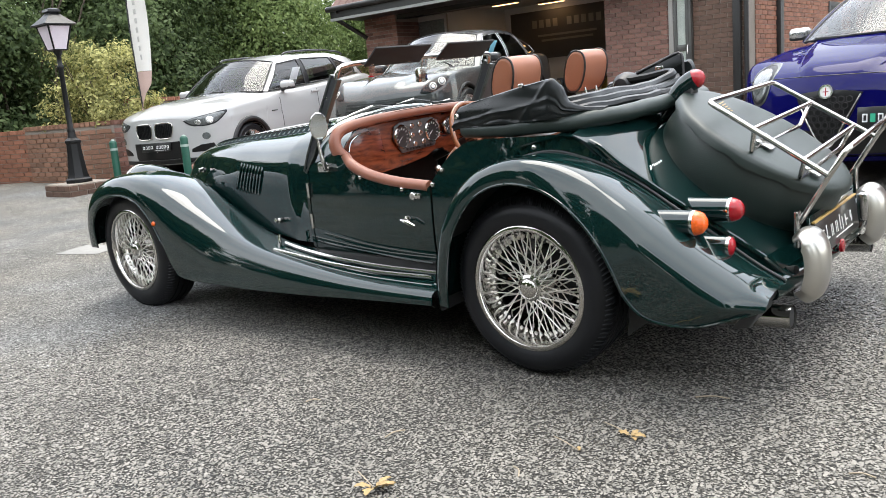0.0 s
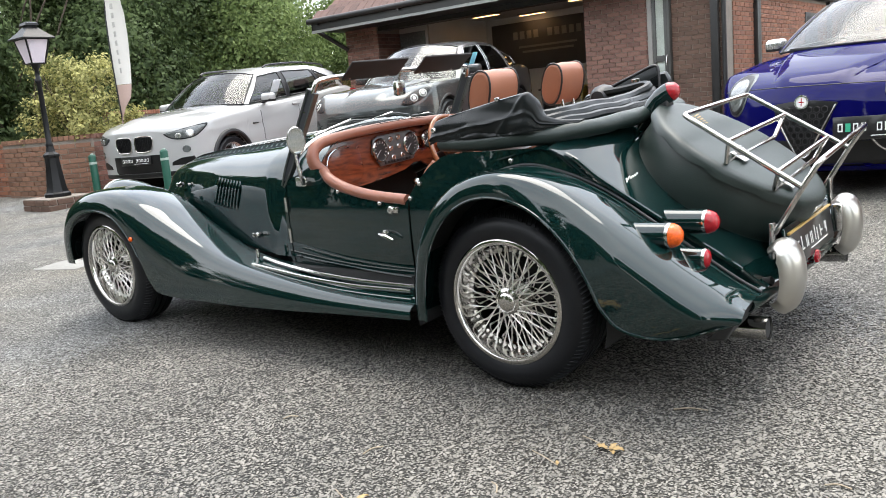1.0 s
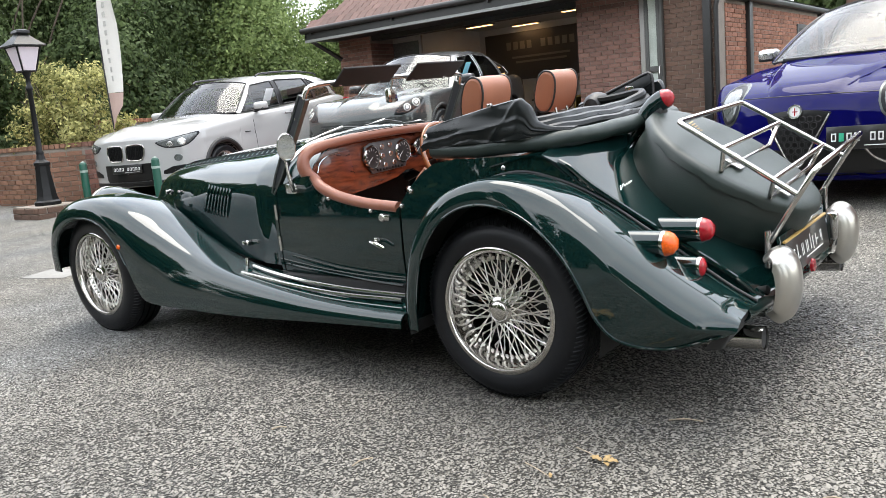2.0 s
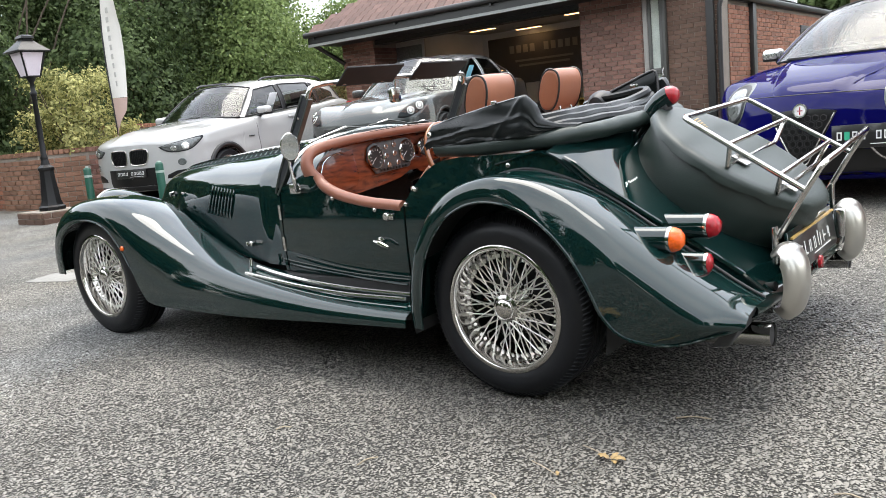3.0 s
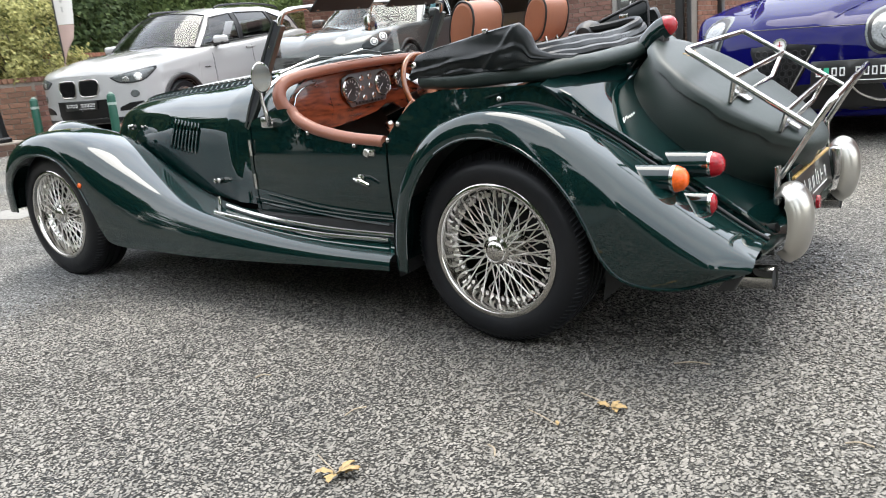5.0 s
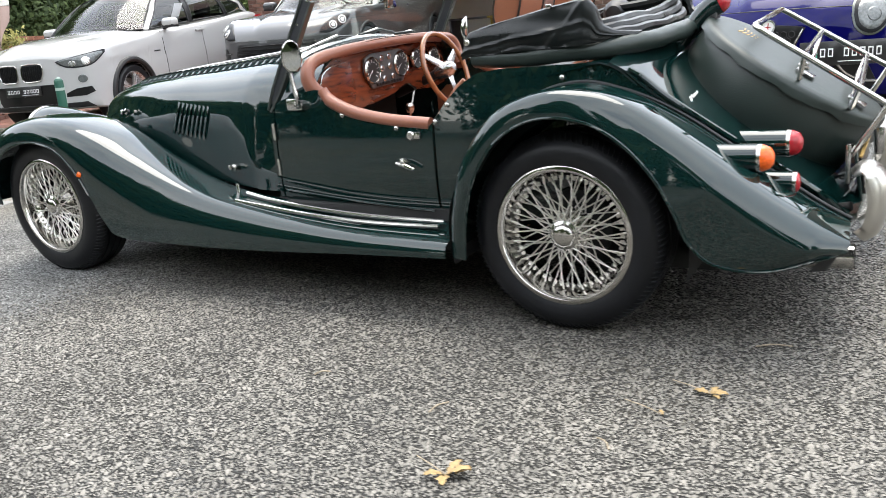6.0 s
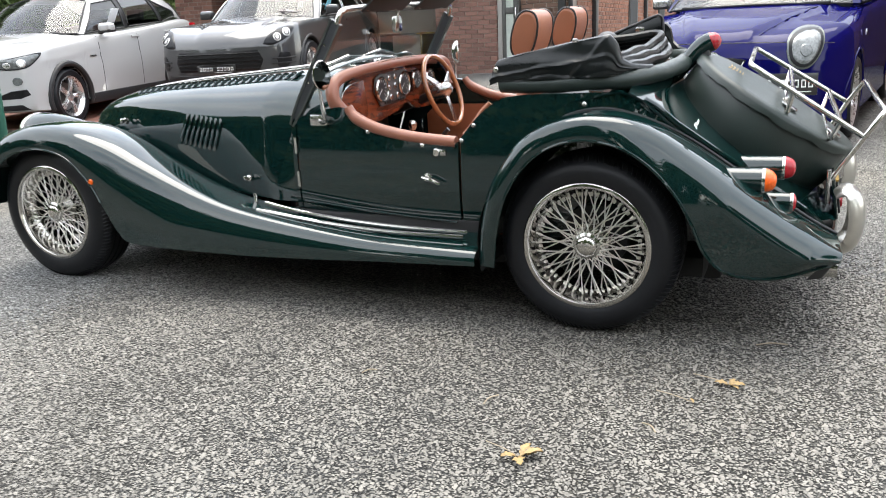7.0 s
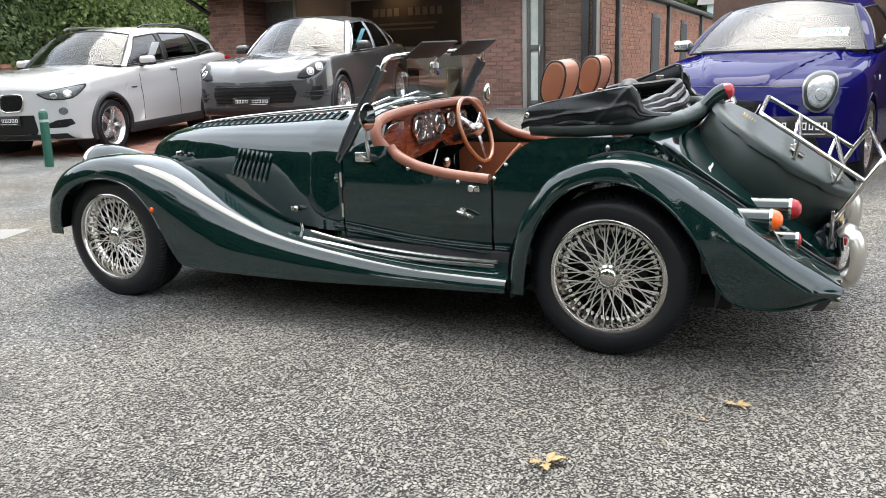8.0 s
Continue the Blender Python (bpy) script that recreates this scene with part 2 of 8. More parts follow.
M_STEEL = surface("brushed_stainless_steel", (0.55, 0.54, 0.53), 0.22, 1.0, vary=0.08, scale=5, fine=200, rough_vary=0.06)
M_GUNMETAL = surface("dark_satin_metal", (0.10, 0.11, 0.105), 0.32, 0.8, vary=0.15, scale=8, fine=120, rough_vary=0.08)
M_RUBBER = surface("tyre_rubber", (0.0072, 0.0078, 0.0096), 0.46, spec=0.3, vary=0.35, scale=6, fine=80, bump=0.0004, rough_vary=0.1)
M_BLACK = surface("satin_black", (0.012, 0.012, 0.013), 0.4, vary=0.2, scale=9, fine=120, rough_vary=0.08)
M_DARK = surface("underbody_black", (0.014, 0.014, 0.014), 0.85, vary=0.3, scale=7)
M_TAN = surface("tan_leather", (0.31, 0.120, 0.066), 0.42, vary=0.14, scale=9, fine=260, bump=0.0006, rough_vary=0.08)
M_TAN_ROLL = surface("tan_leather_roll", (0.22, 0.083, 0.050), 0.36, vary=0.14, scale=9, fine=260, bump=0.0005, rough_vary=0.06)
M_TAN_DARK = surface("brown_leather_panel", (0.25, 0.088, 0.042), 0.45, vary=0.14, scale=9, fine=260, bump=0.0006)
M_WOOD = wood_material("burr_walnut_veneer", (0.055, 0.011, 0.005), (0.26, 0.058, 0.020))
M_HOOD = surface("black_mohair_hood", (0.0048, 0.0068, 0.0072), 0.33, vary=0.3, scale=7, fine=240, bump=0.0004, rough_vary=0.1, spec=0.32)
M_COVER = surface("dark_green_vinyl_cover", (0.0115, 0.021, 0.0180), 0.46, vary=0.2, scale=5, fine=320, bump=0.0006, rough_vary=0.06, spec=0.5)
M_GLASS = glass("window_glass", (0.93, 0.97, 0.95), 0.05, 0.92)
M_TINT = glass("tinted_car_glass", (0.55, 0.62, 0.60), 0.08, 0.7)
M_SCREEN = glass("windscreen_glass", (0.72, 0.80, 0.77), 0.06, 0.75, 0.24)
M_BRIGHT_SCREEN = glass("raked_windscreen_glass", (0.72, 0.80, 0.77), 0.065, 0.75, 0.05)
M_RED = surface("red_lamp_lens", (0.30, 0.003, 0.010), 0.2, vary=0.35, scale=60, fine=160, bump=0.0012, coat=0.2)
M_AMBER = surface("amber_lamp_lens", (0.74, 0.105, 0.006), 0.2, vary=0.3, scale=60, fine=160, bump=0.0012, coat=0.2)
M_WHITE = surface("white_car_paint", (0.385, 0.385, 0.38), 0.28, vary=0.03, scale=2, fine=500, coat=1.0)
M_GREY = surface("grey_metallic_car_paint", (0.029, 0.030, 0.031), 0.4, 0.15, vary=0.05, scale=2, fine=900, coat=1.0)
M_BLUE = surface("deep_blue_car_paint", (0.0030, 0.0028, 0.066), 0.5, 0.0, vary=0.08, scale=2, fine=900, coat=0.40, spec=0.0)
M_SILVER = surface("silver_alloy", (0.60, 0.60, 0.60), 0.28, 0.9, vary=0.06, scale=8, rough_vary=0.05)
M_PLATE = surface("black_plate", (0.012, 0.012, 0.012), 0.3, vary=0.15, scale=10, coat=0.4)
M_INK = surface("white_lettering", (0.72, 0.72, 0.70), 0.5, vary=0.05, scale=40)
M_TEAL = surface("green_square", (0.03, 0.35, 0.20), 0.5, vary=0.05, scale=40)
M_LAMPGLASS = surface("headlamp_lens", (0.14, 0.15, 0.15), 0.25, 0.4, vary=0.5, scale=22, fine=70, coat=0.4)
M_DARKLAMP = surface("headlamp_bezel", (0.011, 0.012, 0.014), 0.4, 0.0, vary=0.4, scale=30, coat=0.08, spec=0.15)


# ---- mesh helpers ----
def gz(y):
    """The height of the yard: it rises gently away from the road and is level beyond the buildings' front."""
    return SLOPE * (min(max(y, -9.0), 11.0) + 0.77)


def on_slope(x, y, turn=0.0, up=0.0):
    return pose(x, y, gz(y) + up, TILT) @ pose(0, 0, 0, 0, 0, turn)


def thing(name, m, label, category, group="", kind=""):
    ob = new(name)
    ob.empty_display_size = 0.2
    ob.matrix_world = m
    return tagged(ob, label, category, group, kind)


def part(name, bm, material, parent=None, label="", smooth=True, angle=40):
    me = bpy.data.meshes.new(name)
    bmesh.ops.recalc_face_normals(bm, faces=bm.faces)
    if smooth:
        for f in bm.faces:
            f.smooth = True
        for e in bm.edges:
            if len(e.link_faces) == 2 and e.calc_face_angle(0) > radians(angle):
                e.smooth = False
    bm.to_mesh(me)
    bm.free()
    me.materials.append(material)
    ob = new(name, me)
    if parent:
        ob.parent = parent
    if label:
        ob["label"] = label
    return ob


def twin(ob, parent, m=None, flip=False):
    """Another object on the same mesh, under a parent; flip: mirrored across the long axis of its thing."""
    o = new(ob.name.split(".")[0], ob.data)
    o.parent = parent
    if m is not None:
        o.matrix_basis = m
    if flip:
        o.matrix_basis = Matrix.Scale(-1, 4, (0, 1, 0)) @ o.matrix_basis
    if "label" in ob:
        o["label"] = ob["label"]
    return o


def spline(pts, n):
    """n points along a smooth curve through pts."""
    P = np.array(pts, float)
    k = len(P) - 1
    ext = np.vstack([2 * P[0] - P[1], P, 2 * P[-1] - P[-2]])
    out = []
    for s in np.linspace(0, k, n):
        i = min(int(s), k - 1)
        u = s - i
        a, b, c, d = ext[i:i + 4]
        out.append(0.5 * (2 * b + (c - a) * u + (2 * a - 5 * b + 4 * c - d) * u * u + (3 * b - a - 3 * c + d) * u ** 3))
    return [Vector(p) for p in out]


def even(pts, n):
    """n points evenly spaced along a smooth curve through pts."""
    fine = np.array([tuple(p) for p in spline(pts, n * 6)])
    d = np.r_[0, np.cumsum(np.linalg.norm(np.diff(fine, axis=0), axis=1))]
    s = np.linspace(0, d[-1], n)
    return [Vector([np.interp(v, d, fine[:, k]) for k in range(fine.shape[1])]) for v in s]


def loft(rows, closed=False, caps=False, bm=None):
    """A skin over rows of points, all of one length."""
    bm = bm or bmesh.new()
    vs = [[bm.verts.new(p) for p in row] for row in rows]
    n = len(rows[0])
    for a, b in zip(vs, vs[1:]):
        for i in range(n if closed else n - 1):
            q = (a[i], a[(i + 1) % n], b[(i + 1) % n], b[i])
            try:
                bm.faces.new(q)
            except ValueError:
                pass
    if caps and closed:
        bm.faces.new(vs[0])
        bm.faces.new(vs[-1][::-1])
    return bm


def frame_along(pts):
    """Tangent, normal and binormal at each point of a path, turning as little as possible."""
    out = []
    up = None
    for i, p in enumerate(pts):
        t = (pts[min(i + 1, len(pts) - 1)] - pts[max(i - 1, 0)]).normalized()
        if up is None:
            up = Vector((0, 0, 1)) if abs(t.z) < 0.9 else Vector((1, 0, 0))
        nrm = (up - t * up.dot(t)).normalized()
        up = nrm
        out.append((t, nrm, t.cross(nrm)))
    return out


def tube(pts, r, sides=10, closed=False, bm=None, caps=True, squash=1.0):
    """A round bar along points; r: one radius or one for each point."""
    pts = [Vector(p) for p in pts]
    fr = frame_along(pts)
    rows = []
    for i, (p, (t, n, b)) in enumerate(zip(pts, fr)):
        rr = r[i] if isinstance(r, (list, tuple)) else r
        rows.append([p + rr * (n * math.cos(a) * squash + b * math.sin(a)) for a in np.linspace(0, 2 * math.pi, sides, endpoint=False)])
    if closed:
        rows.append(rows[0])
    bm = loft(rows, True, caps and not closed, bm)
    if closed:
        bmesh.ops.remove_doubles(bm, verts=bm.verts, dist=1e-5)
    return bm


def bar(a, b, r, sides=10, bm=None):
    return tube([Vector(a), Vector(b)], r, sides, bm=bm)


def lathe(profile, steps=48, axis="y", bm=None):
    """Turns a profile of (radius, along) round an axis."""
    rows = []
    for a in np.linspace(0, 2 * math.pi, steps, endpoint=False):
        c, s = math.cos(a), math.sin(a)
        if axis == "y":
            rows.append([Vector((r * c, h, r * s)) for r, h in profile])
        elif axis == "x":
            rows.append([Vector((h, r * c, r * s)) for r, h in profile])
        else:
            rows.append([Vector((r * c, r * s, h)) for r, h in profile])
    rows.append(rows[0])
    bm = loft(rows, bm=bm)
    bmesh.ops.remove_doubles(bm, verts=bm.verts, dist=1e-5)
    return bm


def box(x0, x1, y0, y1, z0, z1, bevel=0.0, segs=2, bm=None):
    own = bmesh.new()
    bmesh.ops.create_cube(own, size=1.0)
    for v in own.verts:
        v.co = Vector(((x0, x1)[v.co.x > 0], (y0, y1)[v.co.y > 0], (z0, z1)[v.co.z > 0]))
    if bevel:
        bmesh.ops.bevel(own, geom=own.edges[:], offset=bevel, segments=segs, profile=0.5, affect="EDGES")
    if bm is None:
        return own
    me = bpy.data.meshes.new("tmp")
    own.to_mesh(me)
    own.free()
    bm.from_mesh(me)
    bpy.data.meshes.remove(me)
    return bm


def prism(outline, direction, bevel=0.0, segs=2):
    """A flat outline of 3D points given thickness along a direction."""
    bm = bmesh.new()
    vs = [bm.verts.new(p) for p in outline]
    f = bm.faces.new(vs)
    got = bmesh.ops.extrude_face_region(bm, geom=[f])
    for g in got["geom"]:
        if isinstance(g, bmesh.types.BMVert):
            g.co += Vector(direction)
    if bevel:
        bmesh.ops.recalc_face_normals(bm, faces=bm.faces)
        bmesh.ops.bevel(bm, geom=bm.edges[:], offset=bevel, segments=segs, profile=0.5, affect="EDGES")
    return bm


def thicken(bm, t):
    """Gives an open skin a thickness inwards."""
    bmesh.ops.recalc_face_normals(bm, faces=bm.faces)
    bmesh.ops.solidify(bm, geom=bm.faces[:], thickness=t)
    return bm


def move(bm, m):
    bmesh.ops.transform(bm, matrix=m, verts=bm.verts)
    return bm


def cut(ob, cutter_bm):
    """Cuts a solid out of an object's mesh, for good."""
    me = bpy.data.meshes.new("cutter")
    bmesh.ops.recalc_face_normals(cutter_bm, faces=cutter_bm.faces)
    cutter_bm.to_mesh(me)
    cutter_bm.free()
    c = bpy.data.objects.new("cutter", me)
    scene.collection.objects.link(c)
    c.matrix_world = ob.matrix_world.copy()
    mod = ob.modifiers.new("cut", "BOOLEAN")
    mod.operation, mod.object, mod.solver = "DIFFERENCE", c, "FAST"
    bpy.context.view_layer.update()
    c.matrix_world = ob.matrix_world.copy()
    bpy.context.view_layer.update()
    got = bpy.data.meshes.new_from_object(ob.evaluated_get(bpy.context.evaluated_depsgraph_get()))
    ob.modifiers.clear()
    old = ob.data
    ob.data = got
    bpy.data.meshes.remove(old)
    bpy.data.objects.remove(c)
    bpy.data.meshes.remove(me)


def letters(text, size, material, parent, m, name="lettering", depth=0.001):
    """Raised lettering in the built-in font, turned into a mesh."""
    cu = bpy.data.curves.new(name, "FONT")
    cu.body, cu.size, cu.extrude = text, size, depth
    cu.align_x, cu.align_y = "CENTER", "CENTER"
    tmp = bpy.data.objects.new(name, cu)
    scene.collection.objects.link(tmp)
    bpy.context.view_layer.update()
    me = bpy.data.meshes.new_from_object(tmp.evaluated_get(bpy.context.evaluated_depsgraph_get()))
    bpy.data.objects.remove(tmp)
    bpy.data.curves.remove(cu)
    me.materials.clear()
    me.materials.append(material)
    ob = new(name, me)
    ob.parent = parent
    ob.matrix_basis = m
    return ob


# ---- the dark green roadster ----
car = thing("vintage_roadster", pose(0, 0, 0.77 * SLOPE, TILT), "dark green open two-seat vintage roadster with wire wheels and tan leather", "car")


def both(name, bm, material, label="", parent=None):
    """A part of the near flank and its mirror image on the far flank."""
    a = part(name, bm, material, parent or car, label)
    b = twin(a, parent or car, flip=True)
    return a, b


def wing_skin(L, C, I, n, k_out=9, k_in=9, square=1.0):
    """A mudguard between its outer edge L, its crown C and its inner edge I. square below 1 gives flat sides and a tight shoulder."""
    L, C, I = spline(L, n), spline(C, n), spline(I, n)
    rows = []
    for l, c, i in zip(L, C, I):
        row = []
        for u in np.linspace(0, 1, k_out):
            s, q = math.sin(u * math.pi / 2) ** square, 1 - max(0.0, math.cos(u * math.pi / 2)) ** square
            row.append(Vector((l.x + (c.x - l.x) * s, l.y + (c.y - l.y) * q, l.z + (c.z - l.z) * s)))
        for u in np.linspace(0, 1, k_in)[1:]:
            s, q = math.sin(u * math.pi / 2), 1 - math.cos(u * math.pi / 2)
            row.append(Vector((c.x + (i.x - c.x) * q, c.y + (i.y - c.y) * s, c.z + (i.z - c.z) * q)))
        rows.append(row)
    return rows


# front wing with the running board it flows into
FW_C = [(-2.955, -0.69, 0.31), (-2.935, -0.69, 0.42), (-2.88, -0.69, 0.53), (-2.78, -0.695, 0.63), (-2.63, -0.70, 0.693), (-2.46, -0.70, 0.712),
        (-2.28, -0.70, 0.692), (-2.11, -0.705, 0.638), (-1.95, -0.715, 0.56), (-1.79, -0.725, 0.488), (-1.63, -0.74, 0.428), (-1.47, -0.75, 0.385),
        (-1.28, -0.755, 0.352), (-1.03, -0.765, 0.320), (-0.76, -0.77, 0.298), (-0.385, -0.77, 0.288)]
FW_L = [(-2.80, -0.815, 0.315), (-2.785, -0.825, 0.42), (-2.735, -0.833, 0.505), (-2.645, -0.838, 0.57), (-2.53, -0.84, 0.605), (-2.41, -0.84, 0.612),
        (-2.28, -0.84, 0.578), (-2.175, -0.84, 0.485), (-2.105, -0.84, 0.37), (-2.045, -0.84, 0.265), (-1.96, -0.84, 0.212), (-1.62, -0.84, 0.203),
        (-1.36, -0.84, 0.203), (-1.05, -0.84, 0.212), (-0.77, -0.84, 0.224), (-0.385, -0.84, 0.236)]
FW_I = [(-2.90, -0.52, 0.33), (-2.885, -0.50, 0.43), (-2.84, -0.47, 0.52), (-2.76, -0.42, 0.575), (-2.63, -0.33, 0.592), (-2.47, -0.345, 0.582),
        (-2.30, -0.385, 0.552), (-2.14, -0.425, 0.503), (-1.98, -0.455, 0.452), (-1.82, -0.485, 0.412), (-1.66, -0.525, 0.385), (-1.50, -0.565, 0.368),
        (-1.30, -0.60, 0.352), (-1.04, -0.62, 0.332), (-0.77, -0.63, 0.312), (-0.385, -0.63, 0.298)]
rows = wing_skin(FW_L, FW_C, FW_I, 110, 18, 12, 0.70)
front_wing, _ = both("front_wing", thicken(loft(rows), 0.004), M_GREEN, "sweeping front wing that runs on into the running board")
both("wing_bead", tube([r[0] + Vector((0, -0.001, 0)) for r in rows[:58]], 0.0045, 8), M_GREEN)

# rear wing
RW_C = [(-0.385, -0.755, 0.235), (-0.378, -0.758, 0.33), (-0.362, -0.760, 0.42), (-0.335, -0.765, 0.51), (-0.285, -0.770, 0.60), (-0.225, -0.775, 0.672), (-0.15, -0.778, 0.722),
        (-0.06, -0.780, 0.752), (0.03, -0.782, 0.762), (0.13, -0.785, 0.748), (0.23, -0.788, 0.707), (0.34, -0.786, 0.636), (0.44, -0.784, 0.568),
        (0.53, -0.780, 0.503), (0.62, -0.775, 0.441), (0.70, -0.768, 0.391), (0.775, -0.760, 0.338)]
RW_L = [(-0.315, -0.83, 0.235), (-0.305, -0.835, 0.33), (-0.288, -0.838, 0.415), (-0.26, -0.84, 0.495), (-0.215, -0.84, 0.57), (-0.16, -0.84, 0.628), (-0.09, -0.84, 0.668),
        (-0.02, -0.84, 0.685), (0.055, -0.84, 0.683), (0.14, -0.84, 0.658), (0.225, -0.84, 0.60), (0.30, -0.84, 0.515), (0.35, -0.838, 0.425),
        (0.39, -0.832, 0.335), (0.46, -0.825, 0.275), (0.59, -0.805, 0.262), (0.735, -0.775, 0.303)]
RW_I = [(-0.385, -0.60, 0.25), (-0.372, -0.60, 0.34), (-0.352, -0.60, 0.43), (-0.322, -0.60, 0.52), (-0.27, -0.60, 0.605), (-0.21, -0.598, 0.672), (-0.14, -0.596, 0.718),
        (-0.05, -0.592, 0.745), (0.035, -0.585, 0.750), (0.125, -0.575, 0.728), (0.22, -0.560, 0.690), (0.32, -0.548, 0.634), (0.425, -0.54, 0.561),
        (0.53, -0.535, 0.490), (0.62, -0.53, 0.427), (0.70, -0.53, 0.375), (0.768, -0.53, 0.338)]
rows = wing_skin(RW_L, RW_C, RW_I, 110, 16, 12, 0.72)
for row in rows:
    # towards the tail the section turns from a dome into a flat side, a chamfered shoulder and a level top
    f = min(1.0, max(0.0, (row[15].x - 0.02) / 0.30)) if row[15].z > 0.3 else 0.0
    f = f * f * (3 - 2 * f)
    l, c, i = row[0].copy(), row[15].copy(), row[-1].copy()
    c.y += 0.052
    sh = c + Vector((0.002, -0.104, -0.066)) * min(1.0, (c - l).length / 0.20)
    flat = [l.lerp(sh, k / 9) for k in range(10)] + [sh.lerp(c, k / 6) + Vector((0.005, -0.007, 0.011)) * math.sin(k / 6 * math.pi) for k in range(1, 7)] + [c.lerp(i, k / 11) + Vector((0, 0, 0.007 * math.sin(k / 11 * math.pi))) for k in range(1, 12)]
    for _ in range(1):
        flat = [flat[0]] + [(a + b * 2 + d) / 4 for a, b, d in zip(flat, flat[1:], flat[2:])] + [flat[-1]]
    row[:] = [a.lerp(b, f) for a, b in zip(row, flat)]
rear_wing, _ = both("rear_wing", thicken(loft(rows), 0.004), M_GREEN, "domed rear wing sweeping down to the tail")
both("wing_bead", tube([r[0] + Vector((0, -0.001, 0)) for r in rows], 0.005, 8), M_GREEN)
both("wing_piping", tube([r[-1] + Vector((0, -0.004, 0.006)) for r in rows], 0.005, 8), M_BLACK)
both("wing_closing_panel", loft([[Vector((p.x - 0.016, p.y + 0.006, p.z - 0.004)) for p in rows[-1]], [Vector((p.x - 0.05, p.y + 0.01, 0.255)) for p in rows[-1]]]), M_DARK)

# headlamp shells between wing and bonnet
hs = lathe([(0.0, -2.965), (0.055, -2.955), (0.088, -2.935), (0.102, -2.905), (0.106, -2.87), (0.102, -2.80), (0.088, -2.70), (0.066, -2.60), (0.036, -2.51), (0.0, -2.46)], 32, axis="x")
near_shell, far_shell = both("headlamp_shell", move(hs, Matrix.Translation((0, -0.415, 0.612))), M_GREEN, "teardrop headlamp shell in body colour")
for shell_ob, y in ((near_shell, -0.415), (far_shell, 0.415)):
    rim_bm = move(lathe([(0.080, -2.952), (0.098, -2.946), (0.106, -2.926), (0.107, -2.908), (0.100, -2.906)], 32, axis="x"), Matrix.Translation((0, -0.415, 0.612)))
    part("headlamp_rim", rim_bm, M_CHROME, shell_ob)

# inner arches, so that no daylight shows past the wheels
for cx, x0, x1 in ((-2.49, -2.80, -2.06), (0.0, -0.33, 0.37)):
    bm = bmesh.new()
    arch = [(cx + 0.385 * math.cos(a), 0.30 + 0.385 * math.sin(a)) for a in np.linspace(-0.25, math.pi + 0.25, 24)]
    loft([[Vector((x, -0.80, z)) for x, z in arch], [Vector((x, -0.50, z)) for x, z in arch]], bm=bm)
    if cx == 0.0:
        both("wheel_arch_liner", bm, M_DARK)
    else:
        bm.free()
        bm = loft([[Vector((x, -0.50, z)) for x in np.linspace(x0, x1, 6)] for z in (0.12, 0.30, 0.50)])
        both("wheel_arch_liner", bm, M_DARK)

# running-board treads: two bright strips that follow the board
both("tread_strip", tube(even([(-1.372, -0.735, 0.366), (-1.25, -0.735, 0.352), (-1.03, -0.735, 0.328), (-0.76, -0.728, 0.309), (-0.475, -0.715, 0.304)], 30), 0.0075, 8), M_CHROME)
both("tread_strip", tube(even([(-1.385, -0.655, 0.378), (-1.25, -0.668, 0.358), (-1.03, -0.68, 0.335), (-0.76, -0.682, 0.318), (-0.472, -0.68, 0.312)], 30), 0.0075, 8), M_CHROME)
both("wing_stay", bar((-1.44, -0.645, 0.375), (-1.445, -0.64, 0.41), 0.008), M_CHROME)

# bonnet: rounded top, flat flanks, widening towards the scuttle
BON_X = [-2.80, -2.74, -2.66, -2.52, -2.30, -2.05, -1.80, -1.55, -1.36]
BON_W = [0.17, 0.205, 0.235, 0.285, 0.355, 0.425, 0.480, 0.535, 0.572]
BON_T = [0.640, 0.705, 0.752, 0.790, 0.820, 0.843, 0.862, 0.882, 0.896]
BON_B = [0.600, 0.598, 0.594, 0.585, 0.555, 0.478, 0.415, 0.380, 0.372]


def interp(x, xs, ys):
    return float(np.interp(x, xs, ys))


def smooth_at(x, xs, ys):
    """A smooth curve through (xs, ys) at x."""
    i = int(np.clip(np.searchsorted(xs, x) - 1, 0, len(xs) - 2))
    x0, x1, y0, y1 = xs[i], xs[i + 1], ys[i], ys[i + 1]
    m0 = (ys[min(i + 1, len(ys) - 1)] - ys[max(i - 1, 0)]) / (xs[min(i + 1, len(xs) - 1)] - xs[max(i - 1, 0)])
    m1 = (ys[min(i + 2, len(ys) - 1)] - ys[i]) / (xs[min(i + 2, len(xs) - 1)] - xs[i])
    h = x1 - x0
    u = (x - x0) / h
    return (2 * u ** 3 - 3 * u ** 2 + 1) * y0 + (u ** 3 - 2 * u ** 2 + u) * h * m0 + (-2 * u ** 3 + 3 * u ** 2) * y1 + (u ** 3 - u ** 2) * h * m1


def bonnet_point(x, u):
    """u from 0 at the lower edge of the near flank to 1 at the top centre line."""
    w, t, b = smooth_at(x, BON_X, BON_W), smooth_at(x, BON_X, BON_T), smooth_at(x, BON_X, BON_B)
    sh = b + (t - b) * 0.60
    if u < 0.4:
        k = u / 0.4
        return Vector((x, -(w - 0.030 * k ** 1.5), b + (sh - b) * k))
    k = (u - 0.4) / 0.6
    a = k * math.pi / 2
    return Vector((x, -(w - 0.030) * math.cos(a) ** 0.78 if k < 1 else 0.0, sh + (t - sh) * math.sin(a) ** 0.92))


def arch_rows(xs, point, n=20):
    rows = []
    for x in xs:
        half = [point(x, u) for u in np.linspace(0, 1, n)]
        rows.append(half + [Vector((p.x, -p.y, p.z)) for p in half[-2::-1]])
    return rows


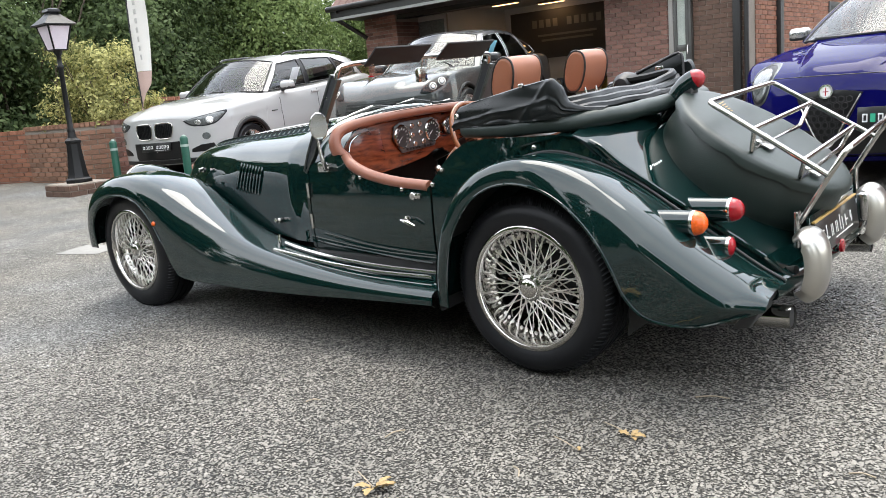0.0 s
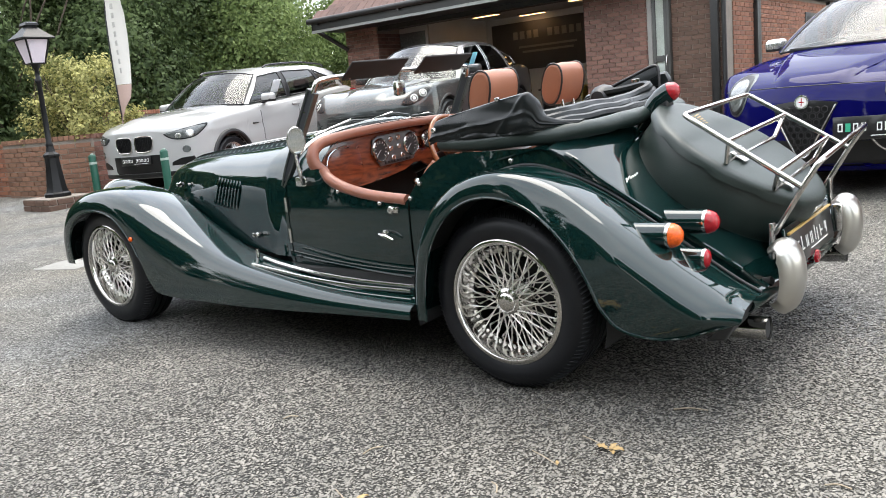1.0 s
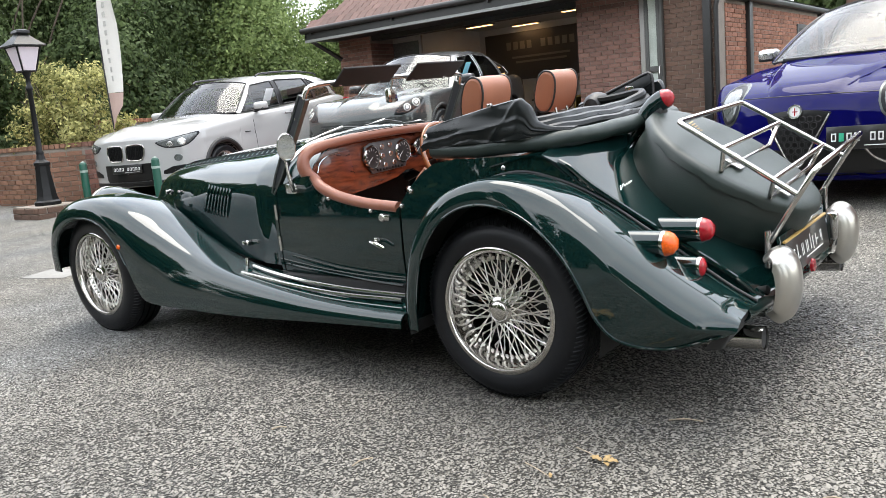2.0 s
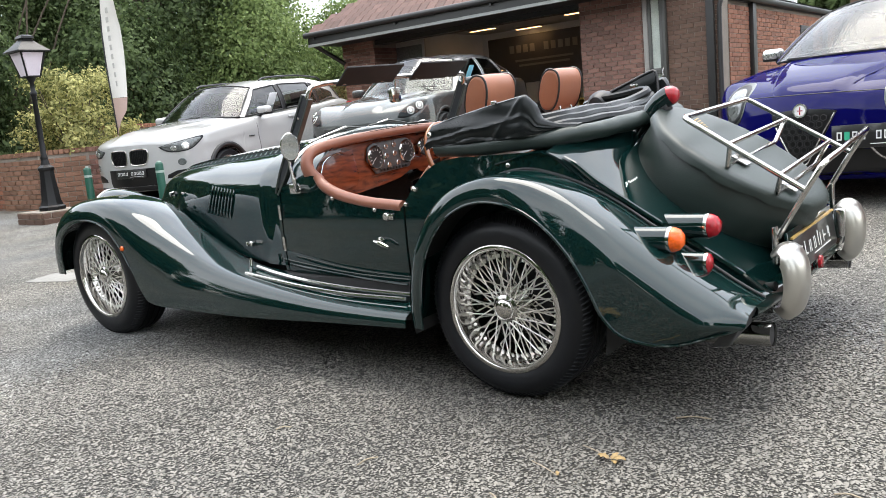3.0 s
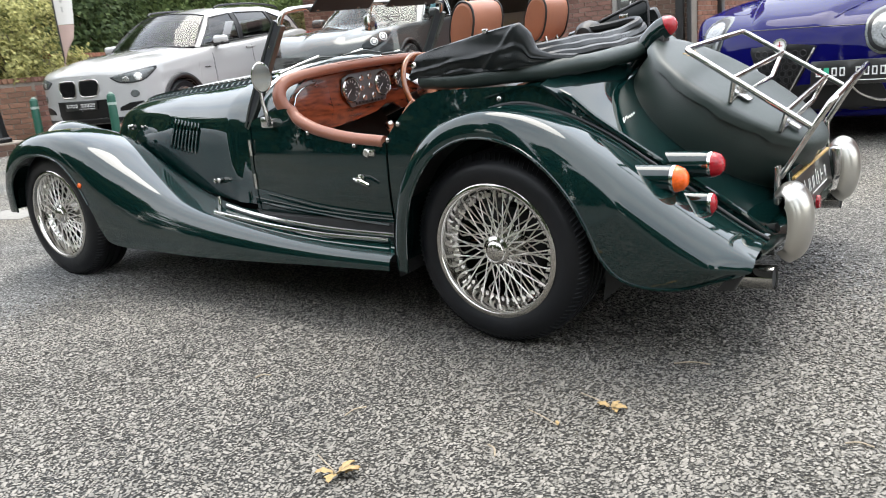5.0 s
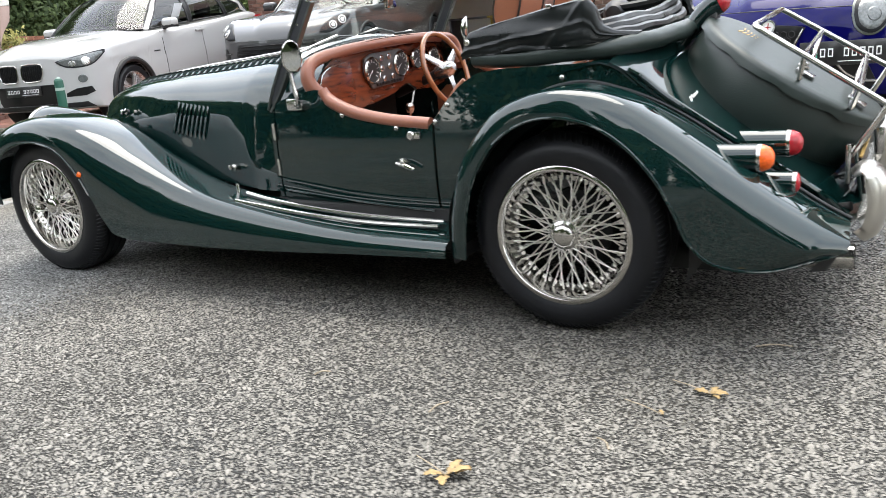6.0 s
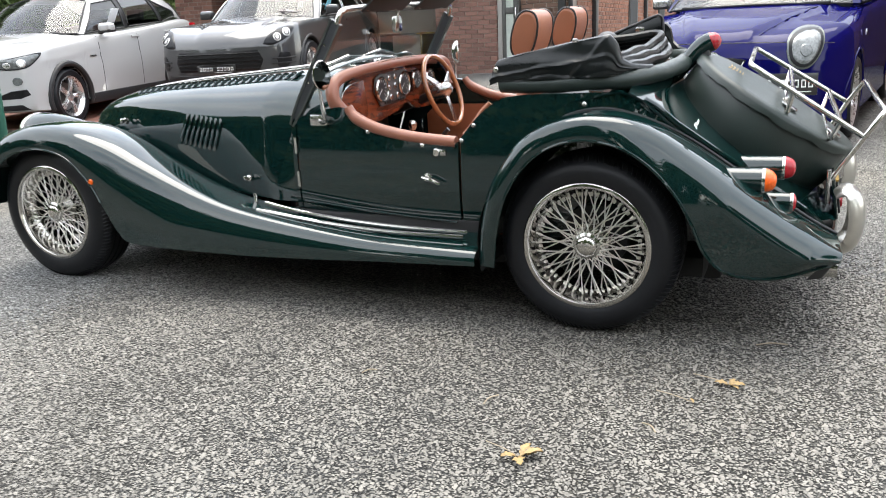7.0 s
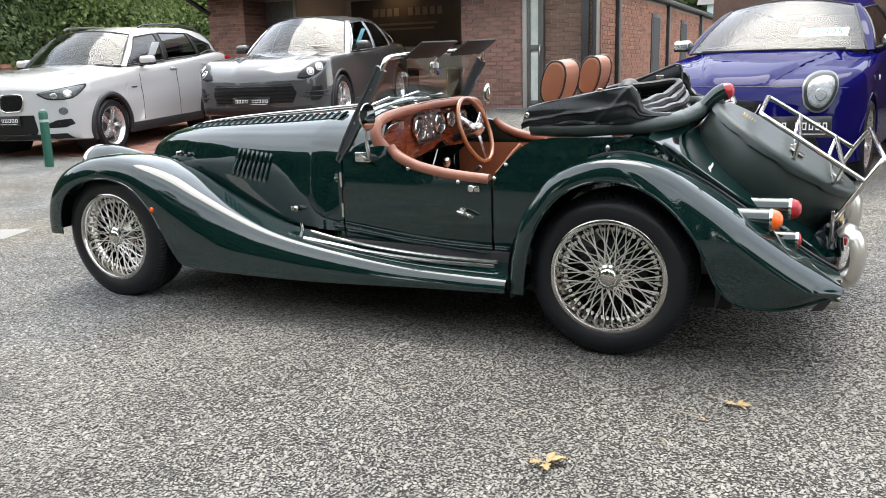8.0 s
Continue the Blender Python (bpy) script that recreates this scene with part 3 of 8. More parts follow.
def slant(row, rake):
    """Leans the rear edge of a panel: its foot lies further forward than its top."""
    out = []
    for p in row:
        out.append(Vector((p.x + rake * (p.z - 0.38), p.y, p.z)))
    return out


xs = list(np.linspace(-2.80, -1.44, 46))
rows = arch_rows(xs, bonnet_point)
last = slant(arch_rows([-1.41], bonnet_point)[0], 0.40)
mid = slant(arch_rows([-1.43], bonnet_point)[0], 0.20)
bonnet = part("bonnet", thicken(loft(rows + [mid, last]), 0.004), M_GREEN, car, "long tapering bonnet with rows of louvres")
part("radiator_cowl", loft([[Vector((-2.80, p.y, p.z)) for p in rows[0]], [Vector((-2.83, p.y * 0.93, 0.60 + (p.z - 0.60) * 0.8)) for p in rows[0]], [Vector((-2.85, p.y * 0.9, 0.60 + (p.z - 0.60) * 0.5)) for p in rows[0]], [Vector((-2.86, p.y * 0.8, 0.35)) for p in rows[0]]]), M_GREEN, car)
part("front_valance", box(-2.84, -2.70, -0.50, 0.50, 0.28, 0.56, 0.02), M_GREEN, car)
part("bonnet_hinge", tube([bonnet_point(x, 1) + Vector((0, 0, 0.004)) for x in np.linspace(-2.70, -1.40, 30)], 0.0055, 8), M_CHROME, car, "bright piano hinge along the bonnet")


def louvre(length, width, rise):
    """A pressed louvre: closed on three sides, with its mouth along one long edge. It lies along x and opens to +y."""
    rows = []
    for x in np.linspace(-length / 2, length / 2, 9):
        e = max(0.0, 1 - abs(2 * x / length) ** 6)
        rows.append([Vector((x, -width / 2, 0)), Vector((x, -width * 0.15, rise * 0.55 * e)), Vector((x, width * 0.3, rise * 0.95 * e)), Vector((x, width / 2, rise * e)), Vector((x, width / 2 + 0.001, -0.002))])
    return loft(rows)


# flank louvres, leaning, on both sides
me_louvre = None
for k in range(8):
    x = -1.965 + 0.0325 * k
    for side in (-1, 1):
        p, q = bonnet_point(x - 0.032, 0.205), bonnet_point(x + 0.026, 0.445)
        up = (q - p).normalized()
        out = Vector((0.05, -1, 0.12)).normalized()
        out = (out - up * out.dot(up)).normalized()
        back = out.cross(up) if out.cross(up).x > 0 else -out.cross(up)
        m = Matrix((up, back, out)).transposed().to_4x4()
        m.translation = (p + q) / 2 + out * 0.001
        if me_louvre is None:
            lv = part("louvre", louvre(0.152, 0.020, 0.009), M_GREEN, car)
            me_louvre = lv
            lv.matrix_basis = m
        elif side < 0:
            lv = twin(me_louvre, car, m)
        if side > 0:
            twin(me_louvre, car, m, flip=True)
# top louvres: a row each side of the hinge
small = None
for k in range(24):
    x = -2.42 + 0.0445 * k
    for side in (-1, 1):
        p = bonnet_point(x, 0.80)
        q = bonnet_point(x, 0.80 + 0.02)
        t = bonnet_point(x + 0.02, 0.80) - bonnet_point(x - 0.02, 0.80)
        across = (q - p).normalized()
        t = (t - across * t.dot(across)).normalized()
        nrm = t.cross(across)
        if nrm.z < 0:
            nrm = -nrm
        m = Matrix((across, t, nrm)).transposed().to_4x4()
        m.translation = p + nrm * 0.001
        if small is None:
            small = part("louvre", louvre(0.085, 0.026, 0.011), M_GREEN, car)
            small.matrix_basis = m
        elif side < 0:
            twin(small, car, m)
        if side > 0:
            twin(small, car, m, flip=True)


def catch_handle(at, out, s=1.0):
    """A small bonnet catch: round boss, stem and thumb tab."""
    bm = lathe([(0, -0.004), (0.014 * s, -0.004), (0.013 * s, 0.010), (0.007 * s, 0.014), (0.0065 * s, 0.024), (0.010 * s, 0.028), (0.009 * s, 0.034), (0, 0.036)], 16)
    bm2 = box(-0.020 * s, 0.020 * s, 0.014, 0.024, -0.006 * s, 0.006 * s, 0.003, bm=bm)
    rot = Vector((0, 1, 0)).rotation_difference(Vector(out)).to_matrix().to_4x4()
    return move(bm2, Matrix.Translation(at) @ rot @ pose(0, 0, 0, 0, 35, 0))


both("bonnet_catch", catch_handle((-2.41, -0.325, 0.665), (0, -1, 0.25)), M_CHROME)
both("bonnet_catch", catch_handle((-1.535, -0.545, 0.455), (0.05, -1, 0.1)), M_CHROME)
both("side_repeater", move(lathe([(0, 0.006), (0.013, 0.006), (0.013, -0.002), (0.009, -0.009), (0, -0.012)], 16), Matrix.Translation((-2.15, -0.838, 0.478))), M_AMBER, "round amber repeater lamp")

# scuttle: the fixed cowl between bonnet and dashboard
def scuttle_point(x, u):
    k = (x + 1.40) / 0.36
    w = 0.572 + 0.022 * k
    t = 0.893 + 0.018 * k
    b = 0.372
    sh = b + (t - b) * (0.62 + 0.02 * k)
    if u < 0.4:
        q = u / 0.4
        return Vector((x, -(w - 0.034 * q ** 1.5), b + (sh - b) * q))
    q = (u - 0.4) / 0.6
    a = q * math.pi / 2
    return Vector((x, -(w - 0.034) * math.cos(a) ** 0.72 if q < 1 else 0.0, sh + (t - sh) * math.sin(a) ** 0.9))


first = slant(arch_rows([-1.404], scuttle_point)[0], 0.40)
rows = [first]
for k in np.linspace(0, 1, 8)[1:]:
    end = arch_rows([-1.06], scuttle_point)[0]
    rows.append([p.lerp(Vector((-1.245 + (0.19 if q.z > 0.7 else max(0.0, (q.z - 0.55) / 0.15 * 0.19) if q.z > 0.55 else 0.0), q.y, q.z)), k) for p, q in zip(first, end)])
part("scuttle", thicken(loft(rows), 0.004), M_GREEN, car)

# body tub: flank from door to tail, with the cut-down opening along its top
def tub_width(x):
    return smooth_at(x, [-1.26, -0.9, -0.5, -0.1, 0.15, 0.4, 0.62, 0.78], [0.602, 0.628, 0.635, 0.622, 0.590, 0.535, 0.475, 0.42])


def tub_low(x):
    return smooth_at(x, [-1.26, -0.9, -0.5, -0.1, 0.2, 0.5, 0.78], [0.352, 0.325, 0.300, 0.295, 0.295, 0.275, 0.25])


TOP_X = [-1.245, -1.10, -1.02, -0.975, -0.93, -0.84, -0.70, -0.525, -0.495, -0.455, -0.40, -0.34, -0.25, 0.06, 0.13, 0.19, 0.25, 0.40, 0.50, 0.60, 0.68, 0.745]
TOP_Z = [0.715, 0.755, 0.765, 0.755, 0.712, 0.672, 0.645, 0.628, 0.665, 0.715, 0.765, 0.798, 0.808, 0.811, 0.796, 0.762, 0.708, 0.598, 0.526, 0.456, 0.392, 0.322]


def tub_top(x):
    return interp(x, TOP_X, TOP_Z)


def flank(x0, x1, n, k=9, gap=0.0):
    rows = []
    for x in np.linspace(x0, x1, n):
        w, b, t = tub_width(x), tub_low(x), tub_top(x)
        row = []
        for u in np.linspace(0, 1, k):
            z = b + (t - b) * u
            row.append(Vector((x, -(w - 0.030 * (max(0.0, z - 0.45) / 0.35) ** 2 - 0.02 * (max(0.0, 0.42 - z) / 0.12) ** 2), z)))
        rows.append(row)
    return rows


door, _ = both("door", thicken(loft(flank(-1.235, -0.515, 46)), 0.018), M_GREEN, "cut-down door with a leather-trimmed top")
both("front_pillar_panel", thicken(loft(flank(-1.262, -1.243, 3)), 0.02), M_GREEN)
rear_flank = flank(-0.505, 0.15, 34)
both("rear_quarter_panel", thicken(loft(rear_flank), 0.012), M_GREEN)
tail = flank(0.15, 0.748, 34)
both("tail_flank", thicken(loft(tail), 0.008), M_GREEN)
both("tail_edge", tube([r[-1] for r in tail], 0.009, 8), M_GREEN)
both("sill", box(-1.30, -0.40, -0.632, -0.50, 0.20, 0.345, 0.01), M_DARK)
both("door_seam", tube([Vector((x, -(tub_width(x) + 0.001), tub_low(x) + 0.035)) for x in np.linspace(-1.22, -0.53, 24)], 0.004, 6), M_GREEN)

# tail deck below the spare wheel, rolled down to the rear
deck = []
for x in np.linspace(0.10, 0.762, 26):
    z = interp(x, [0.10, 0.15, 0.19, 0.25, 0.40, 0.50, 0.60, 0.68, 0.745, 0.77], [0.81, 0.782, 0.742, 0.690, 0.588, 0.518, 0.448, 0.384, 0.315, 0.27])
    w = tub_width(min(x, 0.75)) - 0.012
    deck.append([Vector((x, y * w, z + (0.018 + 0.060 * max(0.0, 1 - (x - 0.10) / 0.35)) * (1 - y * y))) for y in np.linspace(-1, 1, 17)])
val = spline([(0.690, 0, 0.352), (0.745, 0, 0.340), (0.778, 0, 0.312), (0.772, 0, 0.286), (0.730, 0, 0.274), (0.66, 0, 0.276)], 16)
part("tail_valance", thicken(loft([[Vector((p.x - 0.03 * abs(q) ** 3, 0.545 * q, p.z)) for p in val] for q in np.linspace(-1, 1, 15)]), 0.005), M_GREEN, car)
tail_deck = part("tail_deck", thicken(loft(deck), 0.006), M_GREEN, car)
part("chassis_floor", box(-2.70, 0.42, -0.56, 0.56, 0.16, 0.24, 0.02), M_DARK, car)
for y in (-0.34, 0.34):
    part("chassis_rail", box(-2.75, 0.40, y - 0.04, y + 0.04, 0.12, 0.18, 0.01), M_DARK, car)
part("rear_axle", bar((0.0, -0.66, 0.31), (0.0, 0.66, 0.31), 0.035), M_DARK, car)
part("front_axle", bar((-2.49, -0.66, 0.30), (-2.49, 0.66, 0.30), 0.028), M_DARK, car)

# door furniture
for z in (0.612, 0.474):
    both("door_hinge", move(lathe([(0, -0.032), (0.0075, -0.032), (0.0075, 0.032), (0, 0.032)], 12, axis="z"), Matrix.Translation((-1.241, -(tub_width(-1.24) + 0.001), z))), M_CHROME)
hb = lathe([(0, 0.002), (0.019, 0.002), (0.017, -0.010), (0.009, -0.013), (0.008, -0.030), (0, -0.030)], 18)
tube([(-0.012, -0.030, 0.004), (0.015, -0.036, 0.0), (0.035, -0.036, -0.008), (0.058, -0.033, -0.018)], [0.006, 0.0075, 0.0075, 0.006], 8, bm=hb)
both("door_handle", move(hb, Matrix.Translation((-0.640, -(tub_width(-0.64) - 0.004), 0.505))), M_CHROME)
lk = lathe([(0, 0.002), (0.017, 0.002), (0.016, -0.014), (0.012, -0.018), (0, -0.018)], 18)
box(0.006, 0.038, -0.014, 0.0, -0.012, 0.012, 0.004, bm=lk)
both("door_lock", move(lk, Matrix.Translation((-0.600, -(tub_width(-0.6) - 0.012), 0.600))), M_CHROME)
for sx, sz in ((-0.365, 0.905), (-0.05, 0.772), (-0.50, 0.645), (-0.66, 0.625), (-0.895, 0.672), (-0.452, 0.700)):
    yy = 0.592 if sz > 0.85 else tub_width(sx) - 0.030 * (max(0.0, sz - 0.45) / 0.35) ** 2
    both("fastener_stud", move(lathe([(0, 0.002), (0.009, 0.002), (0.009, -0.004), (0.005, -0.008), (0, -0.009)], 12), Matrix.Translation((sx, -yy, sz))), M_CHROME)
from mathutils.bvhtree import BVHTree

# padded leather roll round the cockpit: over the scuttle and down along the doors
half_cowl = [(-1.035, 0.545, 0.730), (-1.060, 0.572, 0.782), (-1.070, 0.562, 0.832), (-1.072, 0.505, 0.864), (-1.072, 0.36, 0.880), (-1.068, 0.18, 0.888)]
cowl = even([(x, -y, z) for x, y, z in half_cowl] + [(-1.066, 0.0, 0.890)] + half_cowl[::-1], 70)
part("cowl_roll", tube(cowl, [0.021 + 0.009 * abs(2 * k / 69 - 1) ** 3 for k in range(70)], 14), M_TAN_ROLL, car, "padded tan leather roll along the cowl")
both("door_roll", tube(even([(-0.985, -0.598, 0.762), (-0.965, -0.60, 0.735), (-0.93, -0.604, 0.712), (-0.84, -0.606, 0.678), (-0.70, -0.61, 0.652), (-0.528, -0.612, 0.636)], 34), [0.020] * 3 + [0.023] * 31, 12, squash=1.0), M_TAN_ROLL, "tan leather roll along the cut-down door")
both("rear_cockpit_roll", tube(even([(-0.50, -0.596, 0.66), (-0.465, -0.590, 0.70), (-0.43, -0.586, 0.745), (-0.40, -0.580, 0.775)], 24), 0.010, 10), M_TAN_DARK)
both("door_card", loft([[Vector((x, -0.575, z)) for x in np.linspace(-1.20, -0.52, 10)] for z in (0.30, 0.45, 0.635)]), M_TAN_DARK)
both("quarter_lining", loft([[Vector((x, -0.572, 0.28 + (interp(x, [-0.52, -0.46, -0.40, -0.25], [0.62, 0.70, 0.77, 0.80]) - 0.28) * u)) for x in np.linspace(-0.52, -0.25, 8)] for u in (0, 0.5, 1)]), M_TAN_DARK)

# walnut dashboard under the cowl
out = []
for y, z in [(-0.50, 0.66), (-0.515, 0.74), (-0.495, 0.80), (-0.44, 0.848), (-0.30, 0.878), (-0.15, 0.889), (0.0, 0.892), (0.15, 0.889), (0.30, 0.878), (0.44, 0.848), (0.495, 0.80), (0.515, 0.74), (0.50, 0.66),
             (0.40, 0.645), (0.25, 0.655), (0.19, 0.69), (0.13, 0.69), (0.06, 0.665), (-0.10, 0.645), (-0.30, 0.632), (-0.44, 0.636)]:
    out.append(Vector((-1.105, y, z)))
part("dashboard", prism(out, (-0.02, 0, 0), 0.004), M_WOOD, car, "glossy red-brown walnut dashboard")
part("glovebox_lid", prism([Vector((-1.1035, y, z)) for y, z in [(-0.46, 0.685), (-0.47, 0.76), (-0.43, 0.815), (-0.36, 0.83), (-0.26, 0.838), (-0.235, 0.72), (-0.25, 0.672), (-0.35, 0.665)]], (0.006, 0, 0), 0.003), M_WOOD, car)
part("glovebox_trim", tube(even([(-1.094, -0.47, 0.76), (-1.094, -0.45, 0.80), (-1.094, -0.40, 0.825), (-1.094, -0.33, 0.834)], 12), 0.003, 6), M_CHROME, car)
part("instrument_panel", prism([Vector((-1.1005, y, z)) for y, z in [(-0.178, 0.775), (-0.165, 0.835), (-0.12, 0.85), (0.11, 0.852), (0.148, 0.835), (0.158, 0.775), (0.115, 0.712), (-0.125, 0.706)]], (0.010, 0, 0), 0.004), surface("gunmetal_panel", (0.10, 0.10, 0.10), 0.45, 0.3, vary=0.15, scale=20), car, "dark grey instrument panel")
M_DIAL = surface("dial_face", (0.02, 0.02, 0.02), 0.4, vary=0.2, scale=30)


def dial(y, z, r):
    base = part("dial", move(lathe([(0, 0.0), (r, 0.0), (r, 0.006), (0, 0.006)], 28, axis="x"), Matrix.Translation((-1.0925, y, z))), M_DIAL, car)
    part("dial_rim", move(lathe([(r * 0.93, 0.0), (r * 1.08, 0.0), (r * 1.10, 0.008), (r * 1.0, 0.014), (r * 0.92, 0.008), (r * 0.93, 0.0)], 28, axis="x"), Matrix.Translation((-1.0915, y, z))), M_CHROME, base)
    for k in range(11):
        a = radians(225 - 27 * k)
        c, q = math.cos(a), math.sin(a)
        part("dial_mark", bar((-1.0855, y + r * 0.62 * c, z + r * 0.62 * q), (-1.0855, y + r * 0.82 * c, z + r * 0.82 * q), 0.0014, 5), M_INK, base)
    part("needle", bar((-1.0845, y, z), (-1.0845, y - r * 0.55, z - r * 0.45), 0.0014, 5), M_INK, base)


for y, z, r in ((-0.122, 0.783, 0.051), (0.100, 0.788, 0.051), (0.235, 0.797, 0.042), (0.385, 0.79, 0.042)):
    dial(y, z, r)
for y, z in ((-0.045, 0.825), (0.012, 0.828), (-0.048, 0.782), (0.012, 0.787), (-0.035, 0.738), (0.030, 0.742)):
    part("small_gauge", move(lathe([(0, 0.0), (0.014, 0.0), (0.014, 0.006), (0.011, 0.009), (0, 0.007)], 16, axis="x"), Matrix.Translation((-1.0915, y, z))), M_STEEL, car)
for k in range(9):
    part("rocker_switch", box(-1.0915, -1.083, -0.098 + 0.022 * k, -0.085 + 0.022 * k, 0.714, 0.727, 0.002), M_BLACK, car)
part("footwell", box(-1.55, -1.14, -0.52, 0.52, 0.24, 0.30, 0.01), M_DARK, car)
part("bulkhead", box(-1.40, -1.37, -0.46, 0.46, 0.28, 0.64, 0.01), M_DARK, car)
part("cockpit_floor", box(-1.40, -0.20, -0.57, 0.57, 0.235, 0.262, 0.005), surface("black_carpet", (0.012, 0.012, 0.012), 0.9, vary=0.3, scale=20, bump=0.002), car)
part("transmission_tunnel", box(-1.36, -0.30, -0.10, 0.10, 0.25, 0.50, 0.04, 4), M_TAN_DARK, car)
part("gear_lever", bar((-1.03, 0.03, 0.48), (-1.03, 0.045, 0.58), 0.007), M_CHROME, car)
part("gear_knob", move(lathe([(0, -0.026), (0.014, -0.022), (0.021, -0.004), (0.021, 0.010), (0.012, 0.022), (0, 0.024)], 16, axis="z"), Matrix.Translation((-1.03, 0.047, 0.60))), M_CHROME, car)
part("handbrake", tube([(-0.90, -0.06, 0.50), (-0.84, -0.06, 0.56), (-0.80, -0.06, 0.60)], 0.010, 8), M_BLACK, car)

# steering wheel, on the far side of the tunnel
swm = Matrix.Translation((-0.98, 0.31, 0.733)) @ pose(0, 0, 0, 0, -20, 0)
ring = [Vector((0.0, 0.172 * math.cos(a), 0.172 * math.sin(a))) for a in np.linspace(0, 2 * math.pi, 48, endpoint=False)]
steer = part("steering_wheel", move(tube(ring, 0.0125, 10, closed=True), swm), surface("polished_wood_rim", (0.26, 0.095, 0.035), 0.25, vary=0.3, scale=12, coat=0.8), car, "wood-rimmed three-spoke steering wheel")
for a in (270, 30, 150):
    c, s = math.cos(radians(a)), math.sin(radians(a))
    pr = [Vector((0.006, 0.03 * c - 0.022 * s, 0.03 * s + 0.022 * c)), Vector((0.0, 0.172 * c - 0.012 * s, 0.172 * s + 0.012 * c)), Vector((0.0, 0.172 * c + 0.012 * s, 0.172 * s - 0.012 * c)), Vector((0.006, 0.03 * c + 0.022 * s, 0.03 * s - 0.022 * c))]
    part("spoke", move(prism(pr, (0.004, 0, 0), 0.001), swm), M_STEEL, steer)
part("boss", move(lathe([(0, 0.045), (0.020, 0.043), (0.036, 0.020), (0.038, -0.01), (0.030, -0.05), (0, -0.05)], 24, axis="x"), swm), M_STEEL, steer)
part("column", move(bar((-0.05, 0, 0), (-0.30, 0, 0), 0.022), swm), M_BLACK, car)


# seats
def seat(y):
    s = part("seat", box(-0.93, -0.42, y - 0.22, y + 0.22, 0.27, 0.45, 0.06, 4), M_TAN, car, "tan leather bucket seat")
    back = []
    for z in np.linspace(0.40, 0.86, 12):
        k = (z - 0.40) / 0.46
        x = -0.46 + 0.16 * k
        w = 0.215 - 0.035 * k ** 2
        back.append([
                     Vector((x - 0.055 * math.copysign(abs(math.cos(a)) ** 0.6, math.cos(a)), y + w * math.copysign(abs(math.sin(a)) ** 0.6, math.sin(a)), z)) for a in np.linspace(0, 2 * math.pi, 24, endpoint=False)])
    part("backrest", loft(back, True, True), M_TAN, s)
    # head restraint: an oval bolster with piped ends
    ring_pts = []
    cx, cz = -0.355, 1.0
    for a in np.linspace(0, 2 * math.pi, 32, endpoint=False):
        px = 0.049 * math.copysign(abs(math.cos(a)) ** 0.85, math.cos(a))
        pz = 0.090 * math.copysign(abs(math.sin(a)) ** 0.85, math.sin(a))
        ring_pts.append((cx + px * math.cos(0.25) + pz * math.sin(0.25), cz - px * math.sin(0.25) + pz * math.cos(0.25)))
    rws = []
    for yy, sc in ((-0.106, 0.80), (-0.104, 0.93), (-0.100, 0.985), (-0.090, 1.0), (0.0, 1.03), (0.090, 1.0), (0.100, 0.985), (0.104, 0.93), (0.106, 0.80)):
        rws.append([Vector((cx + (px - cx) * sc, y + yy, cz + (pz - cz) * sc)) for px, pz in ring_pts])
    hr = part("headrest", loft(rws, True, True), M_TAN, s, "tan leather head restraint with dark piping")
    for yy in (-0.101, 0.101):
        part("piping", tube([Vector((cx + (px - cx) * 1.0, y + yy, cz + (pz - cz) * 1.0)) for px, pz in ring_pts], 0.0045, 6, closed=True), M_BLACK, hr)
        part("end_panel", loft([[Vector((cx + (px - cx) * sc, y + yy * 1.0 + (0.010 if yy > 0 else -0.010) * (1 - 0.3 * sc), cz + (pz - cz) * sc)) for px, pz in ring_pts] for sc in (0.86, 0.5, 0.012)], True), M_TAN_DARK, hr)
    for dy in (-0.05, 0.05):
        part("headrest_post", bar((-0.32, y + dy, 0.84), (-0.345, y + dy, 0.95), 0.007), M_CHROME, s)


seat(-0.21)
seat(0.345)

M_POST = surface("dark_grey_post", (0.028, 0.031, 0.036), 0.35, 0.0, vary=0.2, scale=12, fine=90, rough_vary=0.08)
# windscreen: raked chrome frame, flat glass, two sun visors
WS_FOOT, WS_TOP = Vector((-1.255, -0.565, 0.745)), Vector((-1.035, -0.545, 1.085))
for s in (-1, 1):
    foot, top = Vector((WS_FOOT.x, s * 0.555, WS_FOOT.z)), Vector((WS_TOP.x, s * 0.545, WS_TOP.z))
    low = Vector((-1.262, s * 0.578, 0.690))
    line = [low, low.lerp(top, 0.2), low.lerp(top, 0.5), top]
    wide = [0.008, 0.021, 0.024, 0.024]
    ahead = Vector((-0.84, 0, 0.54))
    post = part("windscreen_post", loft([[p + ahead * w * dx + Vector((0, s * dy * 0.009, 0)) for dx, dy in ((-0.72, -1), (0.72, -1), (0.72, 1), (-0.72, 1))] for p, w in zip(line, wide)], True, True), M_POST, car, "dark windscreen post in a bright frame")
    for e in (-1, 1):
        part("post_trim", loft([[p + ahead * (w * (e * 0.86) + dx * 0.0045) + Vector((0, s * (0.002 + dy * 0.012), 0)) for dx, dy in ((-1, -1), (1, -1), (1, 1), (-1, 1))] for p, w in zip(line, wide)], True, True), M_GUNMETAL, post)
    for u in (0.42, 0.60, 0.78):
        rv = lathe([(0, -0.004), (0.005, -0.003), (0.005, 0.0), (0, 0.0)], 10)
        part("rivet", move(rv, Matrix.Translation(low.lerp(top, u) + ahead * 0.004 + Vector((0, s * 0.009 - (0.0 if s < 0 else -0.004), 0)))), M_CHROME, post)
